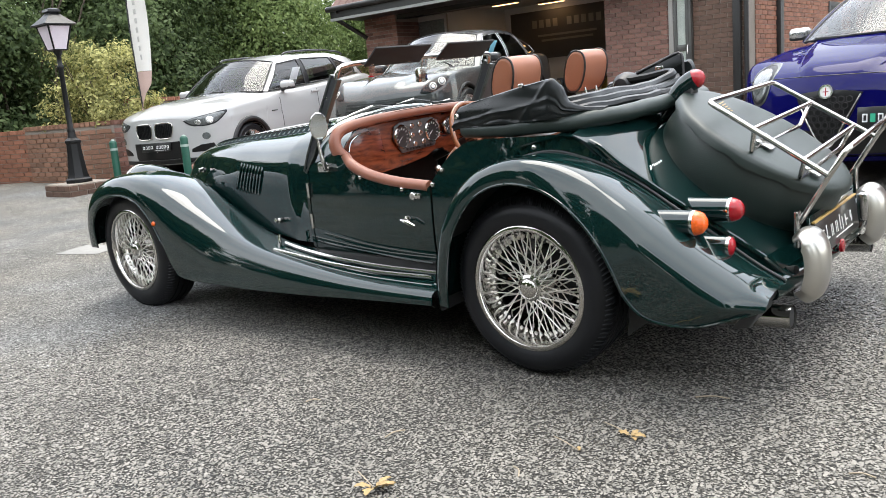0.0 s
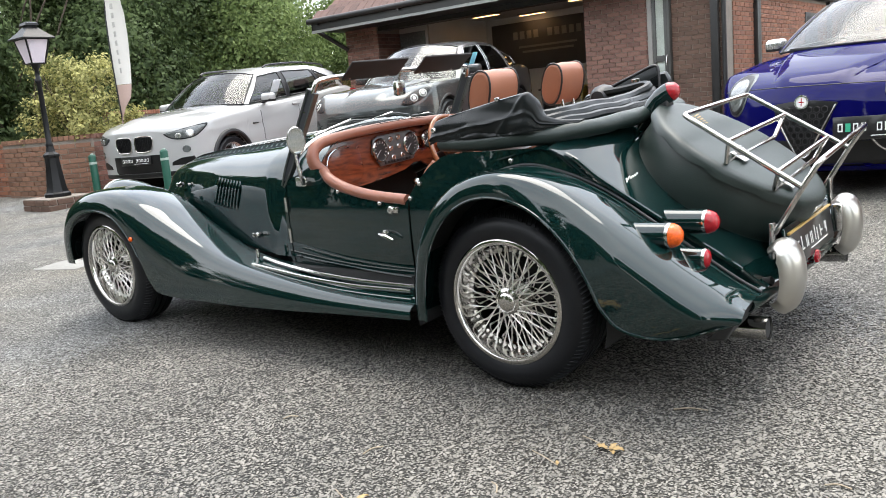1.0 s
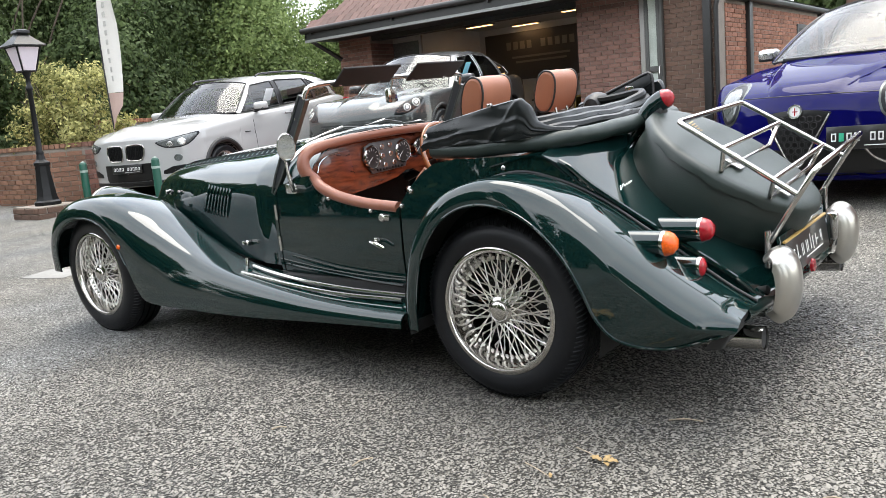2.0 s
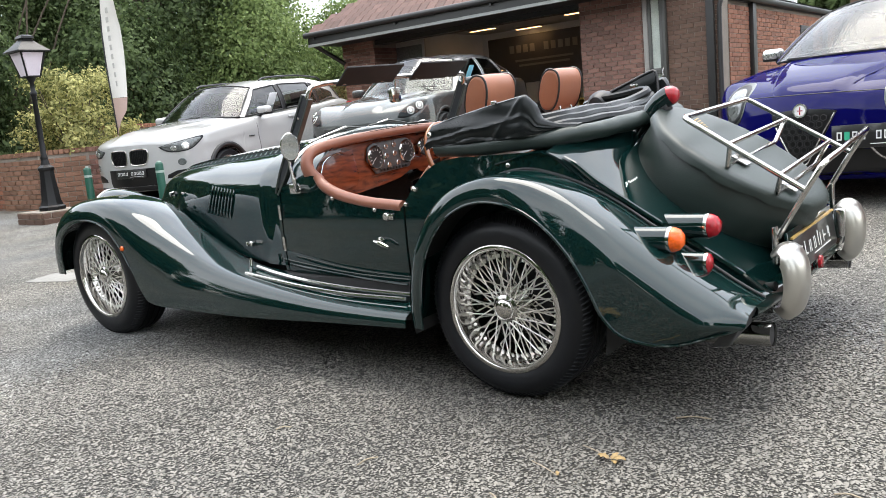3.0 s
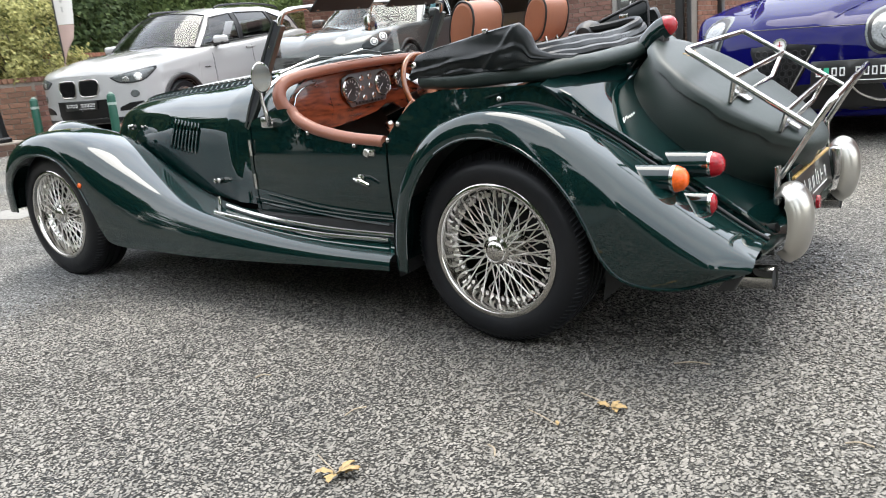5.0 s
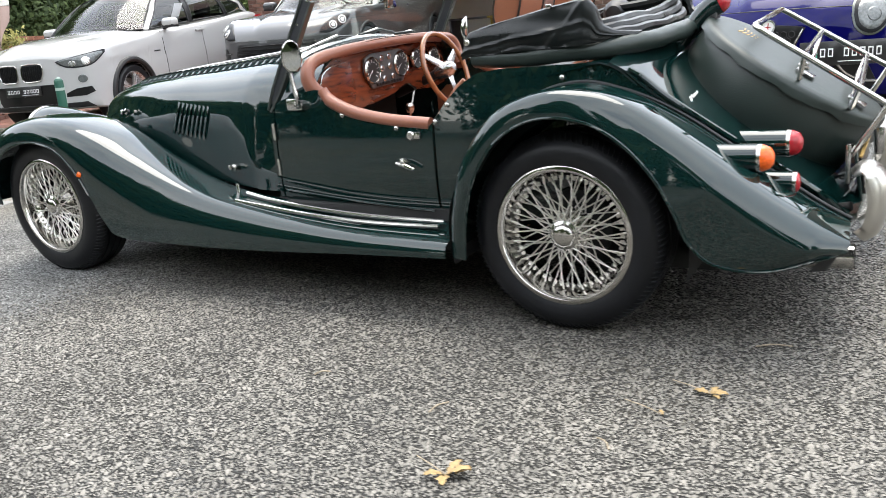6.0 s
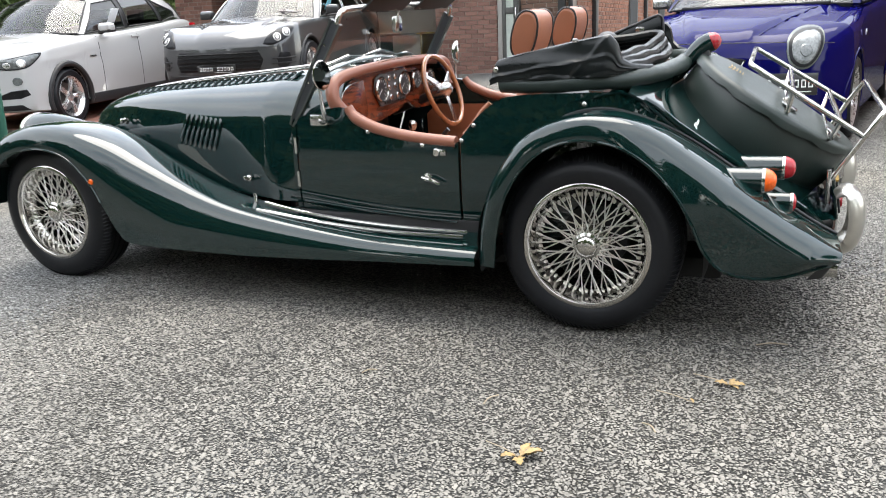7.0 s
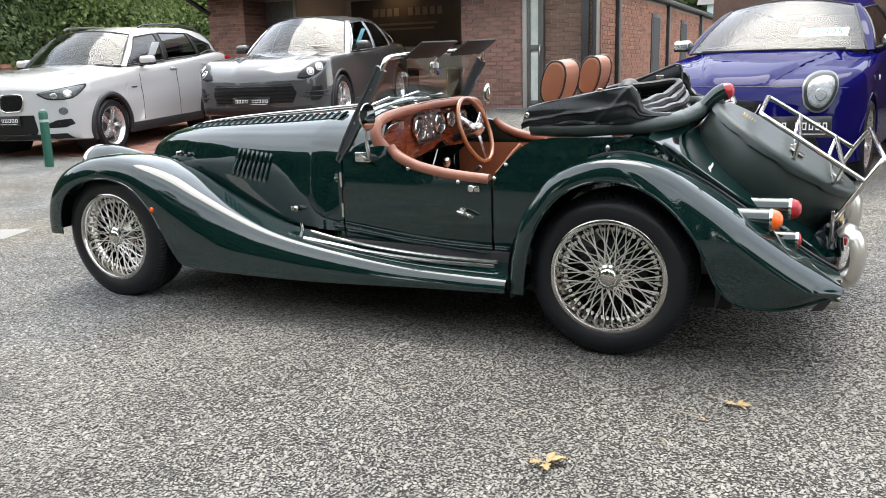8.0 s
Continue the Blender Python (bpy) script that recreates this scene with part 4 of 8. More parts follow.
top_bar = even([(WS_TOP.x, -0.545, 1.075), (WS_TOP.x + 0.012, -0.540, 1.110), (WS_TOP.x + 0.020, -0.505, 1.128), (WS_TOP.x + 0.024, -0.30, 1.136), (WS_TOP.x + 0.025, 0, 1.138),
                (WS_TOP.x + 0.024, 0.30, 1.136), (WS_TOP.x + 0.020, 0.505, 1.128), (WS_TOP.x + 0.012, 0.540, 1.110), (WS_TOP.x, 0.545, 1.075)], 50)
part("windscreen_rail", tube(top_bar, 0.0115, 10), M_CHROME, car)
part("windscreen_rail", tube(even([(-1.245, -0.55, 0.775), (-1.235, -0.40, 0.865), (-1.215, -0.20, 0.905), (-1.21, 0, 0.915), (-1.215, 0.20, 0.905), (-1.235, 0.40, 0.865), (-1.245, 0.55, 0.775)], 40), 0.010, 8), M_STEEL, car)
pane = []
for k in np.linspace(0, 1, 6):
    row = []
    for y in np.linspace(-0.535, 0.535, 24):
        zb = 0.775 + 0.14 * (1 - (abs(y) / 0.55) ** 2.4)
        zt = 1.125
        z = zb + (zt - zb) * k
        row.append(Vector((-1.262 + (z - 0.745) * 0.625, y, z)))
    pane.append(row)
ws = part("windscreen", loft(pane), M_GLASS, car, "raked flat windscreen glass")
ws.visible_shadow = False
M_VISOR = surface("black_visor", (0.014, 0.014, 0.014), 0.7, vary=0.2, scale=20)
for y0, y1 in ((-0.425, -0.06), (0.06, 0.425)):
    b0 = Vector((WS_TOP.x + 0.035, 0, 1.128))
    vis = part("sun_visor", prism([Vector((b0.x - 0.005, y0 + 0.02, 1.122)), Vector((b0.x - 0.005, y1 + 0.02, 1.122)), Vector((b0.x + 0.105, y1 - 0.01, 1.19)), Vector((b0.x + 0.105, y0 - 0.01, 1.19))], (0.004, 0, -0.008), 0.003), M_VISOR, car, "black padded sun visor turned up above the screen")
    for y in (y0 + 0.06, y1 - 0.06):
        part("clamp", box(b0.x - 0.022, b0.x + 0.012, y - 0.012, y + 0.012, 1.118, 1.146, 0.004), M_STEEL, vis)
part("interior_mirror", box(-1.090, -1.065, 0.018, 0.088, 1.022, 1.092, 0.010), M_CHROME, car)
part("mirror_stem", bar((-1.06, 0.053, 1.135), (-1.08, 0.053, 1.06), 0.005), M_STEEL, car)
# wipers lying on the scuttle
for y in (-0.30, 0.0, 0.28):
    wp = part("wiper", tube([(-1.30, y - 0.02, 0.895 - 0.10 * abs(y) ** 2), (-1.255, y + 0.06, 0.925 - 0.2 * abs(y + 0.06) ** 2), (-1.225, y + 0.15, 0.945 - 0.22 * abs(y + 0.1) ** 2)], 0.0055, 6), M_STEEL, car)
    part("wiper_blade", tube([(-1.235, y + 0.02, 0.925 - 0.2 * abs(y) ** 2), (-1.215, y + 0.15, 0.94 - 0.22 * abs(y + 0.1) ** 2), (-1.22, y + 0.27, 0.925 - 0.22 * abs(y + 0.2) ** 2)], 0.006, 6), M_BLACK, wp)
    part("wiper_boss", move(lathe([(0, 0), (0.012, 0), (0.010, 0.02), (0, 0.024)], 12, axis="z"), Matrix.Translation((-1.30, y - 0.02, 0.876 - 0.1 * abs(y) ** 2))), M_CHROME, wp)

# door mirrors on cranked arms
for s in (-1, 1):
    head = Vector((-1.052, s * 0.665, 0.893))
    arm = part("mirror_arm", tube(even([(-1.135, s * 0.585, 0.712), (-1.085, s * 0.628, 0.708), (-1.058, s * 0.655, 0.728), (-1.062, s * 0.664, 0.79), (-1.066, s * 0.666, 0.865)], 16), [0.009] * 10 + [0.007] * 6, 8), M_STEEL, car)
    part("mirror_base", box(-1.165, -1.105, s * 0.590 - 0.012, s * 0.590 + 0.012, 0.690, 0.735, 0.006), M_STEEL, arm)
    part("mirror_knuckle", move(lathe([(0, -0.02), (0.017, -0.018), (0.018, 0.016), (0, 0.02)], 14), Matrix.Translation((-1.085, s * 0.605, 0.712))), M_CHROME, arm)
    shell = lathe([(0, -0.030), (0.030, -0.024), (0.052, -0.006), (0.056, 0.004), (0.052, 0.008)], 28, axis="x")
    rot = pose(0, 0, 0, 0, 0.5, -24 if s < 0 else 26)
    for v in shell.verts:
        v.co.z *= 1.04
        v.co.y *= 0.72
    mir = part("door_mirror", move(shell, Matrix.Translation(head) @ rot), M_CHROME, car, "oval chrome door mirror on a cranked arm")
    face = lathe([(0, 0.004), (0.051, 0.004), (0.051, 0.0065), (0, 0.0065)], 28, axis="x")
    for v in face.verts:
        v.co.z *= 1.04
        v.co.y *= 0.72
    part("mirror_glass", move(face, Matrix.Translation(head) @ rot), surface("mirror_glass", (0.62, 0.64, 0.63), 0.02, 1.0, vary=0.02, scale=4), mir)

# folded hood: side flap with its stud, sagging bundle across the back and raised frame
def wrinkle(p, amp=0.010, f=9.0):
    return p + Vector((noise.noise(p * f), noise.noise(p * f + Vector((7, 1, 3))), noise.noise(p * f + Vector((2, 9, 5))))) * amp


flap = []
for x in np.linspace(-0.375, 0.15, 90):
    top = interp(x, [-0.375, -0.365, -0.30, -0.08, 0.0, 0.035, 0.055, 0.070, 0.10, 0.15], [0.905, 0.924, 0.940, 0.982, 0.994, 0.999, 0.975, 0.918, 0.895, 0.885])
    low = interp(x, [-0.375, -0.34, -0.10, 0.05, 0.15], [0.838, 0.850, 0.860, 0.866, 0.872])
    row = []
    inset = 0.16 * max(0.0, (x - 0.03) / 0.12) ** 1.6
    for u in np.linspace(0, 1, 26):
        z = low + (top - low) * u
        bulge = 0.006 * math.sin(u * math.pi) + 0.010 * math.sin(u * 8 + x * 16) * u * (1 - u) * 2
        p = Vector((x - 0.02 * (1 - u), -(0.604 + bulge - 0.015 * u ** 2 - inset), z))
        crease = 0.007 * max(0.0, 1 - abs(u - 0.30 - 0.55 * (x + 0.375)) / 0.10) + 0.005 * max(0.0, 1 - abs(x + 0.075 - 0.10 * u) / 0.016) - 0.004 * max(0.0, 1 - abs(u - 0.10 - 0.05 * math.sin(x * 30)) / 0.07)
        p.y -= crease if 0 < u < 1 else 0.0
        row.append(wrinkle(wrinkle(p, 0.007 if 0 < u < 1 else 0.003, 8), 0.0025 if 0 < u < 1 else 0.0, 22))
    for yy, dz in ((0.012, 0.003), (0.03, -0.006), (0.04, -0.05)):
        row.append(Vector((x, -(0.588 - yy - inset), top + dz)))
    flap.append(row)
hood = part("folded_hood", thicken(loft(flap), 0.006), M_HOOD, car, "black fabric hood folded down behind the seats")
part("hood_flap", thicken(loft([[Vector((p.x, -p.y, p.z - 0.0)) for p in r] for r in flap]), 0.006), M_HOOD, hood)
hood_stud = move(lathe([(0, -0.007), (0.008, -0.006), (0.011, -0.002), (0.011, 0.002), (0, 0.002)], 16), Matrix.Translation((-0.362, -0.612, 0.894)))
part("hood_stud", hood_stud, M_CHROME, hood, "bright press stud")
part("hood_catch", box(-0.088, -0.070, -0.606, -0.592, 0.978, 0.992, 0.003), M_STEEL, hood)
bundle = []
path = even([(-0.36, -0.568, 0.838), (-0.20, -0.568, 0.840), (0.0, -0.556, 0.846), (0.10, -0.49, 0.850), (0.165, -0.35, 0.855), (0.195, -0.15, 0.860), (0.20, 0.0, 0.862), (0.195, 0.15, 0.862), (0.165, 0.35, 0.858), (0.10, 0.49, 0.852), (0.0, 0.556, 0.846), (-0.20, 0.568, 0.838), (-0.36, 0.568, 0.836)], 90)
fr = frame_along(path)
for i, (p, (t, n, b)) in enumerate(zip(path, fr)):
    row = []
    for a in np.linspace(0, 2 * math.pi, 20, endpoint=False):
        q = p + n * math.sin(a) * 0.031 + b * math.cos(a) * 0.036
        row.append(wrinkle(wrinkle(q, 0.007, 7), 0.003, 24))
    bundle.append(row)
part("hood_roll_edge", loft(bundle, True, True), M_COVER, hood, "smooth dark green roll of the folded hood")
for k, dz in ((0, 0.0), (1, 0.018), (2, 0.034)):
    ins = 0.035 + 0.035 * k
    pts = even([(-0.10, -0.53 + ins, 0.875 + dz), (0.03, -0.49 + ins, 0.880 + dz), (0.11 - ins * 0.7, -0.34 + ins, 0.885 + dz), (0.15 - ins, 0.0, 0.885 + dz), (0.11 - ins * 0.7, 0.34 - ins, 0.890 + dz), (0.03, 0.49 - ins, 0.905 + dz * 1.5), (-0.22, 0.52 - ins, 0.90 + dz)], 60)
    part("hood_fold", tube([wrinkle(p, 0.008, 8) for p in pts], 0.017, 8, squash=1.1), M_HOOD, hood)
part("hood_stick", tube(even([(-0.34, 0.47, 0.895), (-0.24, 0.49, 0.94), (-0.10, 0.51, 0.995), (0.0, 0.52, 1.032), (0.025, 0.515, 1.02), (0.035, 0.50, 0.93)], 26), 0.006, 8), M_BLACK, hood)
part("hood_side_panel", prism([Vector((-0.34, 0.49, 0.888)), Vector((-0.20, 0.50, 0.955)), Vector((-0.02, 0.52, 1.026)), Vector((0.018, 0.518, 1.025)), Vector((0.022, 0.505, 0.985)), Vector((-0.12, 0.495, 0.925))], (0.004, 0.012, 0), 0.003), M_HOOD, hood)
part("hood_latch", box(-0.09, -0.05, 0.485, 0.50, 0.955, 0.985, 0.004), M_STEEL, hood)
part("rear_shelf", box(-0.25, 0.14, -0.52, 0.52, 0.70, 0.80, 0.02), M_HOOD, car)
part("rear_bulkhead", box(-0.27, -0.22, -0.54, 0.54, 0.26, 0.78, 0.02), M_TAN_DARK, car)
part("rear_hump", thicken(loft([[Vector((x, y * (tub_width(x) - 0.02), interp(x, [-0.10, 0.06, 0.12, 0.20], [0.80, 0.835, 0.815, 0.735]) - 0.02 * y ** 4)) for y in np.linspace(-1, 1, 20)] for x in np.linspace(-0.10, 0.20, 10)]), 0.005), M_GREEN, car)
crash = move(lathe([(0, -0.10), (0.045, -0.09), (0.075, -0.05), (0.082, 0.0), (0.075, 0.05), (0.045, 0.09), (0, 0.10)], 24), Matrix.Translation((-0.21, 0.45, 0.915)) @ Matrix.Scale(0.72, 4))
part("hood_roll", crash, M_BLACK, hood)

# spare wheel under a soft cover, lying on the sloping tail
SLOPE_TAIL = 33.0
spm = Matrix.Translation((0.455, 0.0, 0.585)) @ pose(0, 0, 0, 0, SLOPE_TAIL, 0)
cover = lathe([(0, 0.165), (0.10, 0.166), (0.20, 0.164), (0.285, 0.158), (0.312, 0.145), (0.322, 0.118), (0.328, 0.06), (0.325, 0.0), (0.312, -0.045), (0.30, -0.06)], 72, axis="z")
for v in cover.verts:
    w = noise.noise(v.co * 6)
    v.co += Vector((v.co.x, v.co.y, 0)).normalized() * 0.006 * w if v.co.xy.length > 0.1 else Vector((0, 0, 0.004 * w))
spare = part("spare_wheel", move(cover, spm), M_COVER, car, "spare wheel in a dark green vinyl cover", angle=60)
cap = []
for r, z, wave in ((0.0, 0.1690, 0), (0.12, 0.1705, 0), (0.22, 0.1685, 0), (0.290, 0.1665, 0), (0.317, 0.1625, 0), (0.3270, 0.157, 0), (0.3315, 0.147, 0.2), (0.3335, 0.128, 1.0)):
    cap.append([spm @ Vector(((r + 0.002 * wave * math.sin(13 * a)) * math.cos(a), (r + 0.002 * wave * math.sin(13 * a)) * math.sin(a), z + wave * (0.003 * math.sin(11 * a + 0.6) + 0.002 * math.sin(23 * a)))) for a in np.linspace(0, 2 * math.pi, 120, endpoint=False)])
part("cover_cap", thicken(loft(cap, True), 0.003), M_COVER, spare, "overhanging cap with a wavy hem")
part("tyre", move(lathe([(0.20, -0.075), (0.30, -0.07), (0.315, 0.0), (0.30, 0.1), (0.20, 0.1)], 48, axis="z"), spm), M_RUBBER, spare)
M_GOLD = surface("gold_print", (0.42, 0.27, 0.08), 0.45, vary=0.1, scale=40)
for k in range(5):
    for s in (-1, 1):
        bmw = tube([spm @ Vector((-0.205 + 0.012 * k, s * 0.010, 0.1685)), spm @ Vector((-0.212 + 0.014 * k, s * (0.062 - 0.009 * k), 0.1685))], 0.003, 5)
        part("winged_emblem", bmw, M_GOLD, spare)
part("cover_toggle", move(catch_handle((0, 0, 0), (0, 0, 1)), spm @ Matrix.Translation((0.03, -0.12, 0.165))), M_CHROME, spare)

# high brake lamp on its pod
horn = even([(0.300, -0.015, 0.938), (0.272, -0.017, 0.924), (0.232, -0.024, 0.888), (0.198, -0.040, 0.838), (0.168, -0.062, 0.790), (0.132, -0.088, 0.748), (0.102, -0.110, 0.712)], 36)
horn_r = [interp(k / 35, [0.0, 0.14, 0.30, 0.46, 0.64, 1.0], [0.037, 0.0365, 0.032, 0.023, 0.014, 0.008]) for k in range(36)]
podm = Matrix.Translation((0.300, -0.015, 0.938)) @ pose(0, 0, 0, 0, -24, 0)
pod = part("high_brake_lamp", tube(horn, horn_r, 20), M_GREEN, car, "teardrop brake lamp pod above the spare wheel")
part("lens", move(lathe([(0.0, 0.034), (0.014, 0.032), (0.027, 0.022), (0.035, 0.006), (0.036, 0.0), (0, 0.0)], 24, axis="x"), podm), M_RED, pod)
part("foot", prism([Vector((0.235, y, z)) for y, z in [(-0.05, 0.895), (0.02, 0.895), (0.01, 0.93), (-0.04, 0.93)]], (0.06, 0, -0.012), 0.004), M_BLACK, pod)

# luggage rack of bright tube: a sloping frame, two cross bars on hoops, and a raised end hoop on two legs
NEAR_TOP, FAR_TOP = Vector((0.462, -0.312, 0.871)), Vector((0.430, 0.440, 0.881))
NEAR_END, FAR_END = Vector((0.833, -0.315, 0.625)), Vector((0.800, 0.462, 0.648))


def on_rack(u, v):
    """A point of the rack's plane: u down the slope, v across it."""
    return NEAR_TOP.lerp(NEAR_END, u).lerp(FAR_TOP.lerp(FAR_END, u), v)


rail = part("luggage_rack", tube([on_rack(1, 0), on_rack(0.5, 0), on_rack(0.05, 0), on_rack(0.012, 0.01), on_rack(0, 0.035), on_rack(0, 0.5), on_rack(0, 0.965), on_rack(0.012, 0.99), on_rack(0.05, 1), on_rack(0.5, 1), on_rack(1, 1)], 0.0095, 10), M_CHROME, car, "polished tubular luggage rack over the spare wheel")
end = [Vector((0.742, -0.303, 0.475)), NEAR_END, Vector((0.878, -0.318, 0.697)), Vector((0.887, -0.306, 0.708)), Vector((0.888, -0.285, 0.711)),
       Vector((0.862, 0.425, 0.736)), Vector((0.858, 0.447, 0.733)), Vector((0.850, 0.458, 0.722)), FAR_END, Vector((0.715, 0.440, 0.50))]
part("end_hoop", tube(end, 0.0095, 10), M_CHROME, rail)
for u, low in ((0.385, ((0.590, -0.285, 0.705), (0.580, -0.255, 0.699), (0.562, 0.33, 0.714), (0.558, 0.365, 0.722))), (0.80, ((0.735, -0.27, 0.612), (0.728, -0.24, 0.605), (0.706, 0.33, 0.624), (0.704, 0.365, 0.632)))):
    part("cross_bar", bar(on_rack(u, 0), on_rack(u, 1), 0.0088, 10), M_CHROME, rail)
    part("hoop", tube([on_rack(u, 0.02)] + [Vector(p) for p in low] + [on_rack(u, 0.98)], 0.0082, 8), M_CHROME, rail)
    part("mounting_plate", box(-0.03, 0.03, -0.03, 0.03, -0.002, 0.004, 0.002), M_STEEL, rail).matrix_basis = Matrix.Translation(Vector(low[1]) + Vector((0.012, 0.10, 0.008))) @ pose(0, 0, 0, 0, 33, 0)
for y, z in ((-0.303, 0.475), (0.440, 0.50)):
    part("leg_bracket", box(0.728, 0.742, y - 0.016, y + 0.016, z - 0.085, z + 0.035, 0.003), M_STEEL, rail)

# quarter bumpers: tall, deeply bowed bright shells
for y in (-0.385, 0.42):
    rws = []
    prof = even([(0.750, y, 0.452), (0.772, y, 0.474), (0.800, y, 0.478), (0.828, y, 0.462), (0.846, y, 0.432), (0.854, y, 0.395), (0.855, y, 0.350), (0.847, y, 0.300), (0.830, y, 0.262), (0.800, y, 0.238)], 44)
    for k, p in enumerate(prof):
        t, o = k / 43, prof[min(43, k + 1)] - prof[max(0, k - 1)]
        inward = Vector((o.z, 0, -o.x)).normalized()
        half = 0.083 * (1 - 0.30 * max(0.0, 1 - t / 0.30) ** 2 - 0.14 * max(0.0, (t - 0.70) / 0.30) ** 2)
        rws.append([Vector((p.x, p.y + math.sin(q * math.pi / 2) * half, p.z)) + inward * 0.055 * (1 - math.cos(q * math.pi / 2)) * min(1.0, 0.35 + t * 2) for q in np.linspace(-1, 1, 25)])
    bl = part("quarter_bumper", thicken(loft(rws), 0.003), M_BUMPER, car, "bowed chrome quarter bumper", angle=75)
    part("bumper_iron", bar((0.60, y * 0.9, 0.30), (0.755, y, 0.34), 0.014), M_DARK, bl)

# number plate on its carrier, lettering as plain bars
platem = Matrix.Translation((0.772, 0.03, 0.395)) @ pose(0, 0, 0, 0, 82, 0)
pl = part("number_plate", move(box(-0.058, 0.058, -0.26, 0.26, -0.004, 0.004, 0.003), platem), M_PLATE, car, "black plate with white lettering bars")
for y0, wide, low, high in ((-0.20, 0.007, -0.022, 0.018), (-0.188, 0.012, -0.022, -0.016), (-0.150, 0.007, -0.030, 0.018), (-0.138, 0.016, 0.012, 0.018), (-0.095, 0.006, -0.022, 0.018),
                            (-0.078, 0.006, -0.022, 0.018), (-0.040, 0.006, -0.022, 0.018), (-0.022, 0.006, -0.022, 0.018), (0.015, 0.007, -0.034, 0.018), (0.045, 0.007, -0.022, 0.024), (0.085, 0.007, -0.022, 0.018),
                            (0.097, 0.020, -0.004, 0.002), (0.150, 0.007, -0.022, 0.004), (0.163, 0.006, -0.022, 0.018), (-0.05, 0.22, 0.030, 0.034)):
    part("lettering_bar", move(box(low, high, y0, y0 + wide, 0.004, 0.0055), platem), M_INK, pl)
part("plate_carrier", move(box(-0.085, 0.075, -0.28, 0.28, -0.016, -0.005, 0.004), platem), M_GREEN, car)
part("plate_rim", move(box(-0.066, -0.058, -0.265, 0.265, -0.004, 0.007, 0.002), platem), M_GOLD, pl)
part("plate_lamp", box(0.765, 0.805, 0.315, 0.365, 0.35, 0.455, 0.01), M_STEEL, car)
part("rear_reflector", move(lathe([(0, 0.014), (0.022, 0.010), (0.024, 0.0), (0, 0)], 18, axis="x"), Matrix.Translation((0.785, 0.02, 0.325))), M_RED, car)


# tail lamps: horizontal cylinders on the wing, cut to its slope
def tail_lamp(at, r, length, lens, label, dome=1.0):
    """A lamp barrel whose front end meets the slope of the wing; its lens faces the rear."""
    n = 26
    rws = []
    for k, (xx, rr) in enumerate(((-1, r), (0.0, r))):
        row = []
        for a in np.linspace(0, 2 * math.pi, n, endpoint=False):
            y, z = rr * math.cos(a), rr * math.sin(a)
            x = xx * length if k else -length - (z - r) * -0.2
            if k == 0:
                x = -length + (r - z) * 0.92
            row.append(Vector((x, y, z)))
        rws.append(row)
    b = part("tail_lamp", move(loft(rws, True, True), Matrix.Translation(at)), M_GREEN, car, label)
    part("bezel", move(lathe([(r * 0.9, -0.003), (r * 1.03, -0.003), (r * 1.04, 0.003), (r * 1.0, 0.007), (r * 0.9, 0.006)], n, axis="x"), Matrix.Translation(at)), M_CHROME, b)
    part("lens", move(lathe([(r * 0.98, 0.0), (r * 0.95, 0.012 * dome), (r * 0.78, 0.028 * dome), (r * 0.45, 0.038 * dome), (0, 0.041 * dome)], n, axis="x"), Matrix.Translation(at)), lens, b)
    return b


for s in (-1, 1):
    tail_lamp((0.540, s * 0.655, 0.538), 0.039, 0.125, M_AMBER, "amber indicator lamp on a green barrel with chrome ring")
    tail_lamp((0.592, s * 0.49, 0.548), 0.039, 0.135, M_RED, "red tail lamp on a green barrel with chrome ring")
    tail_lamp((0.625, s * 0.60, 0.458), 0.031, 0.095, M_RED, "small red reflector lamp on a green barrel", 0.4)
    pipe = part("exhaust_pipe", tube([(0.45, s * 0.505, 0.212), (0.62, s * 0.505, 0.216), (0.778, s * 0.505, 0.222)], 0.036, 24, caps=False), M_CHROME, car, "polished steel exhaust pipe")
    part("bore", tube([(0.60, s * 0.505, 0.2155), (0.772, s * 0.505, 0.2218)], 0.0325, 18), M_DARK, pipe)

# bright script badge on the near side of the tail, laid onto the surface
skins = [BVHTree.FromPolygons([v.co for v in ob.data.vertices], [p.vertices for p in ob.data.polygons]) for ob in (tail_deck, spare)]
toward = Vector((-0.424, 0.897, -0.124))
for j, (x0, x1, amp, waves) in enumerate(((-0.018, -0.008, 0.009, 1.2), (-0.006, 0.018, 0.0045, 3.5))):
    pts = []
    for u in np.linspace(0, 1, 28):
        a = x0 + (x1 - x0) * u
        b = 0.6 * a + amp * math.sin(u * waves * 2 * math.pi + 0.6)
        o = Vector((0.296, -0.379, 0.676)) + Vector((0.904, 0.427, 0)) * (a + 0.25 * b) + Vector((-0.053, 0.112, 0.992)) * b - toward * 0.5
        hits = [h for h in (t.ray_cast(o, toward) for t in skins) if h[0]]
        if hits:
            pts.append(min(hits, key=lambda h: h[3])[0] - toward * 0.002)
    if len(pts) > 3:
        part("flank_script", tube(pts, 0.0012, 5), M_INK, car, "small bright script badge")


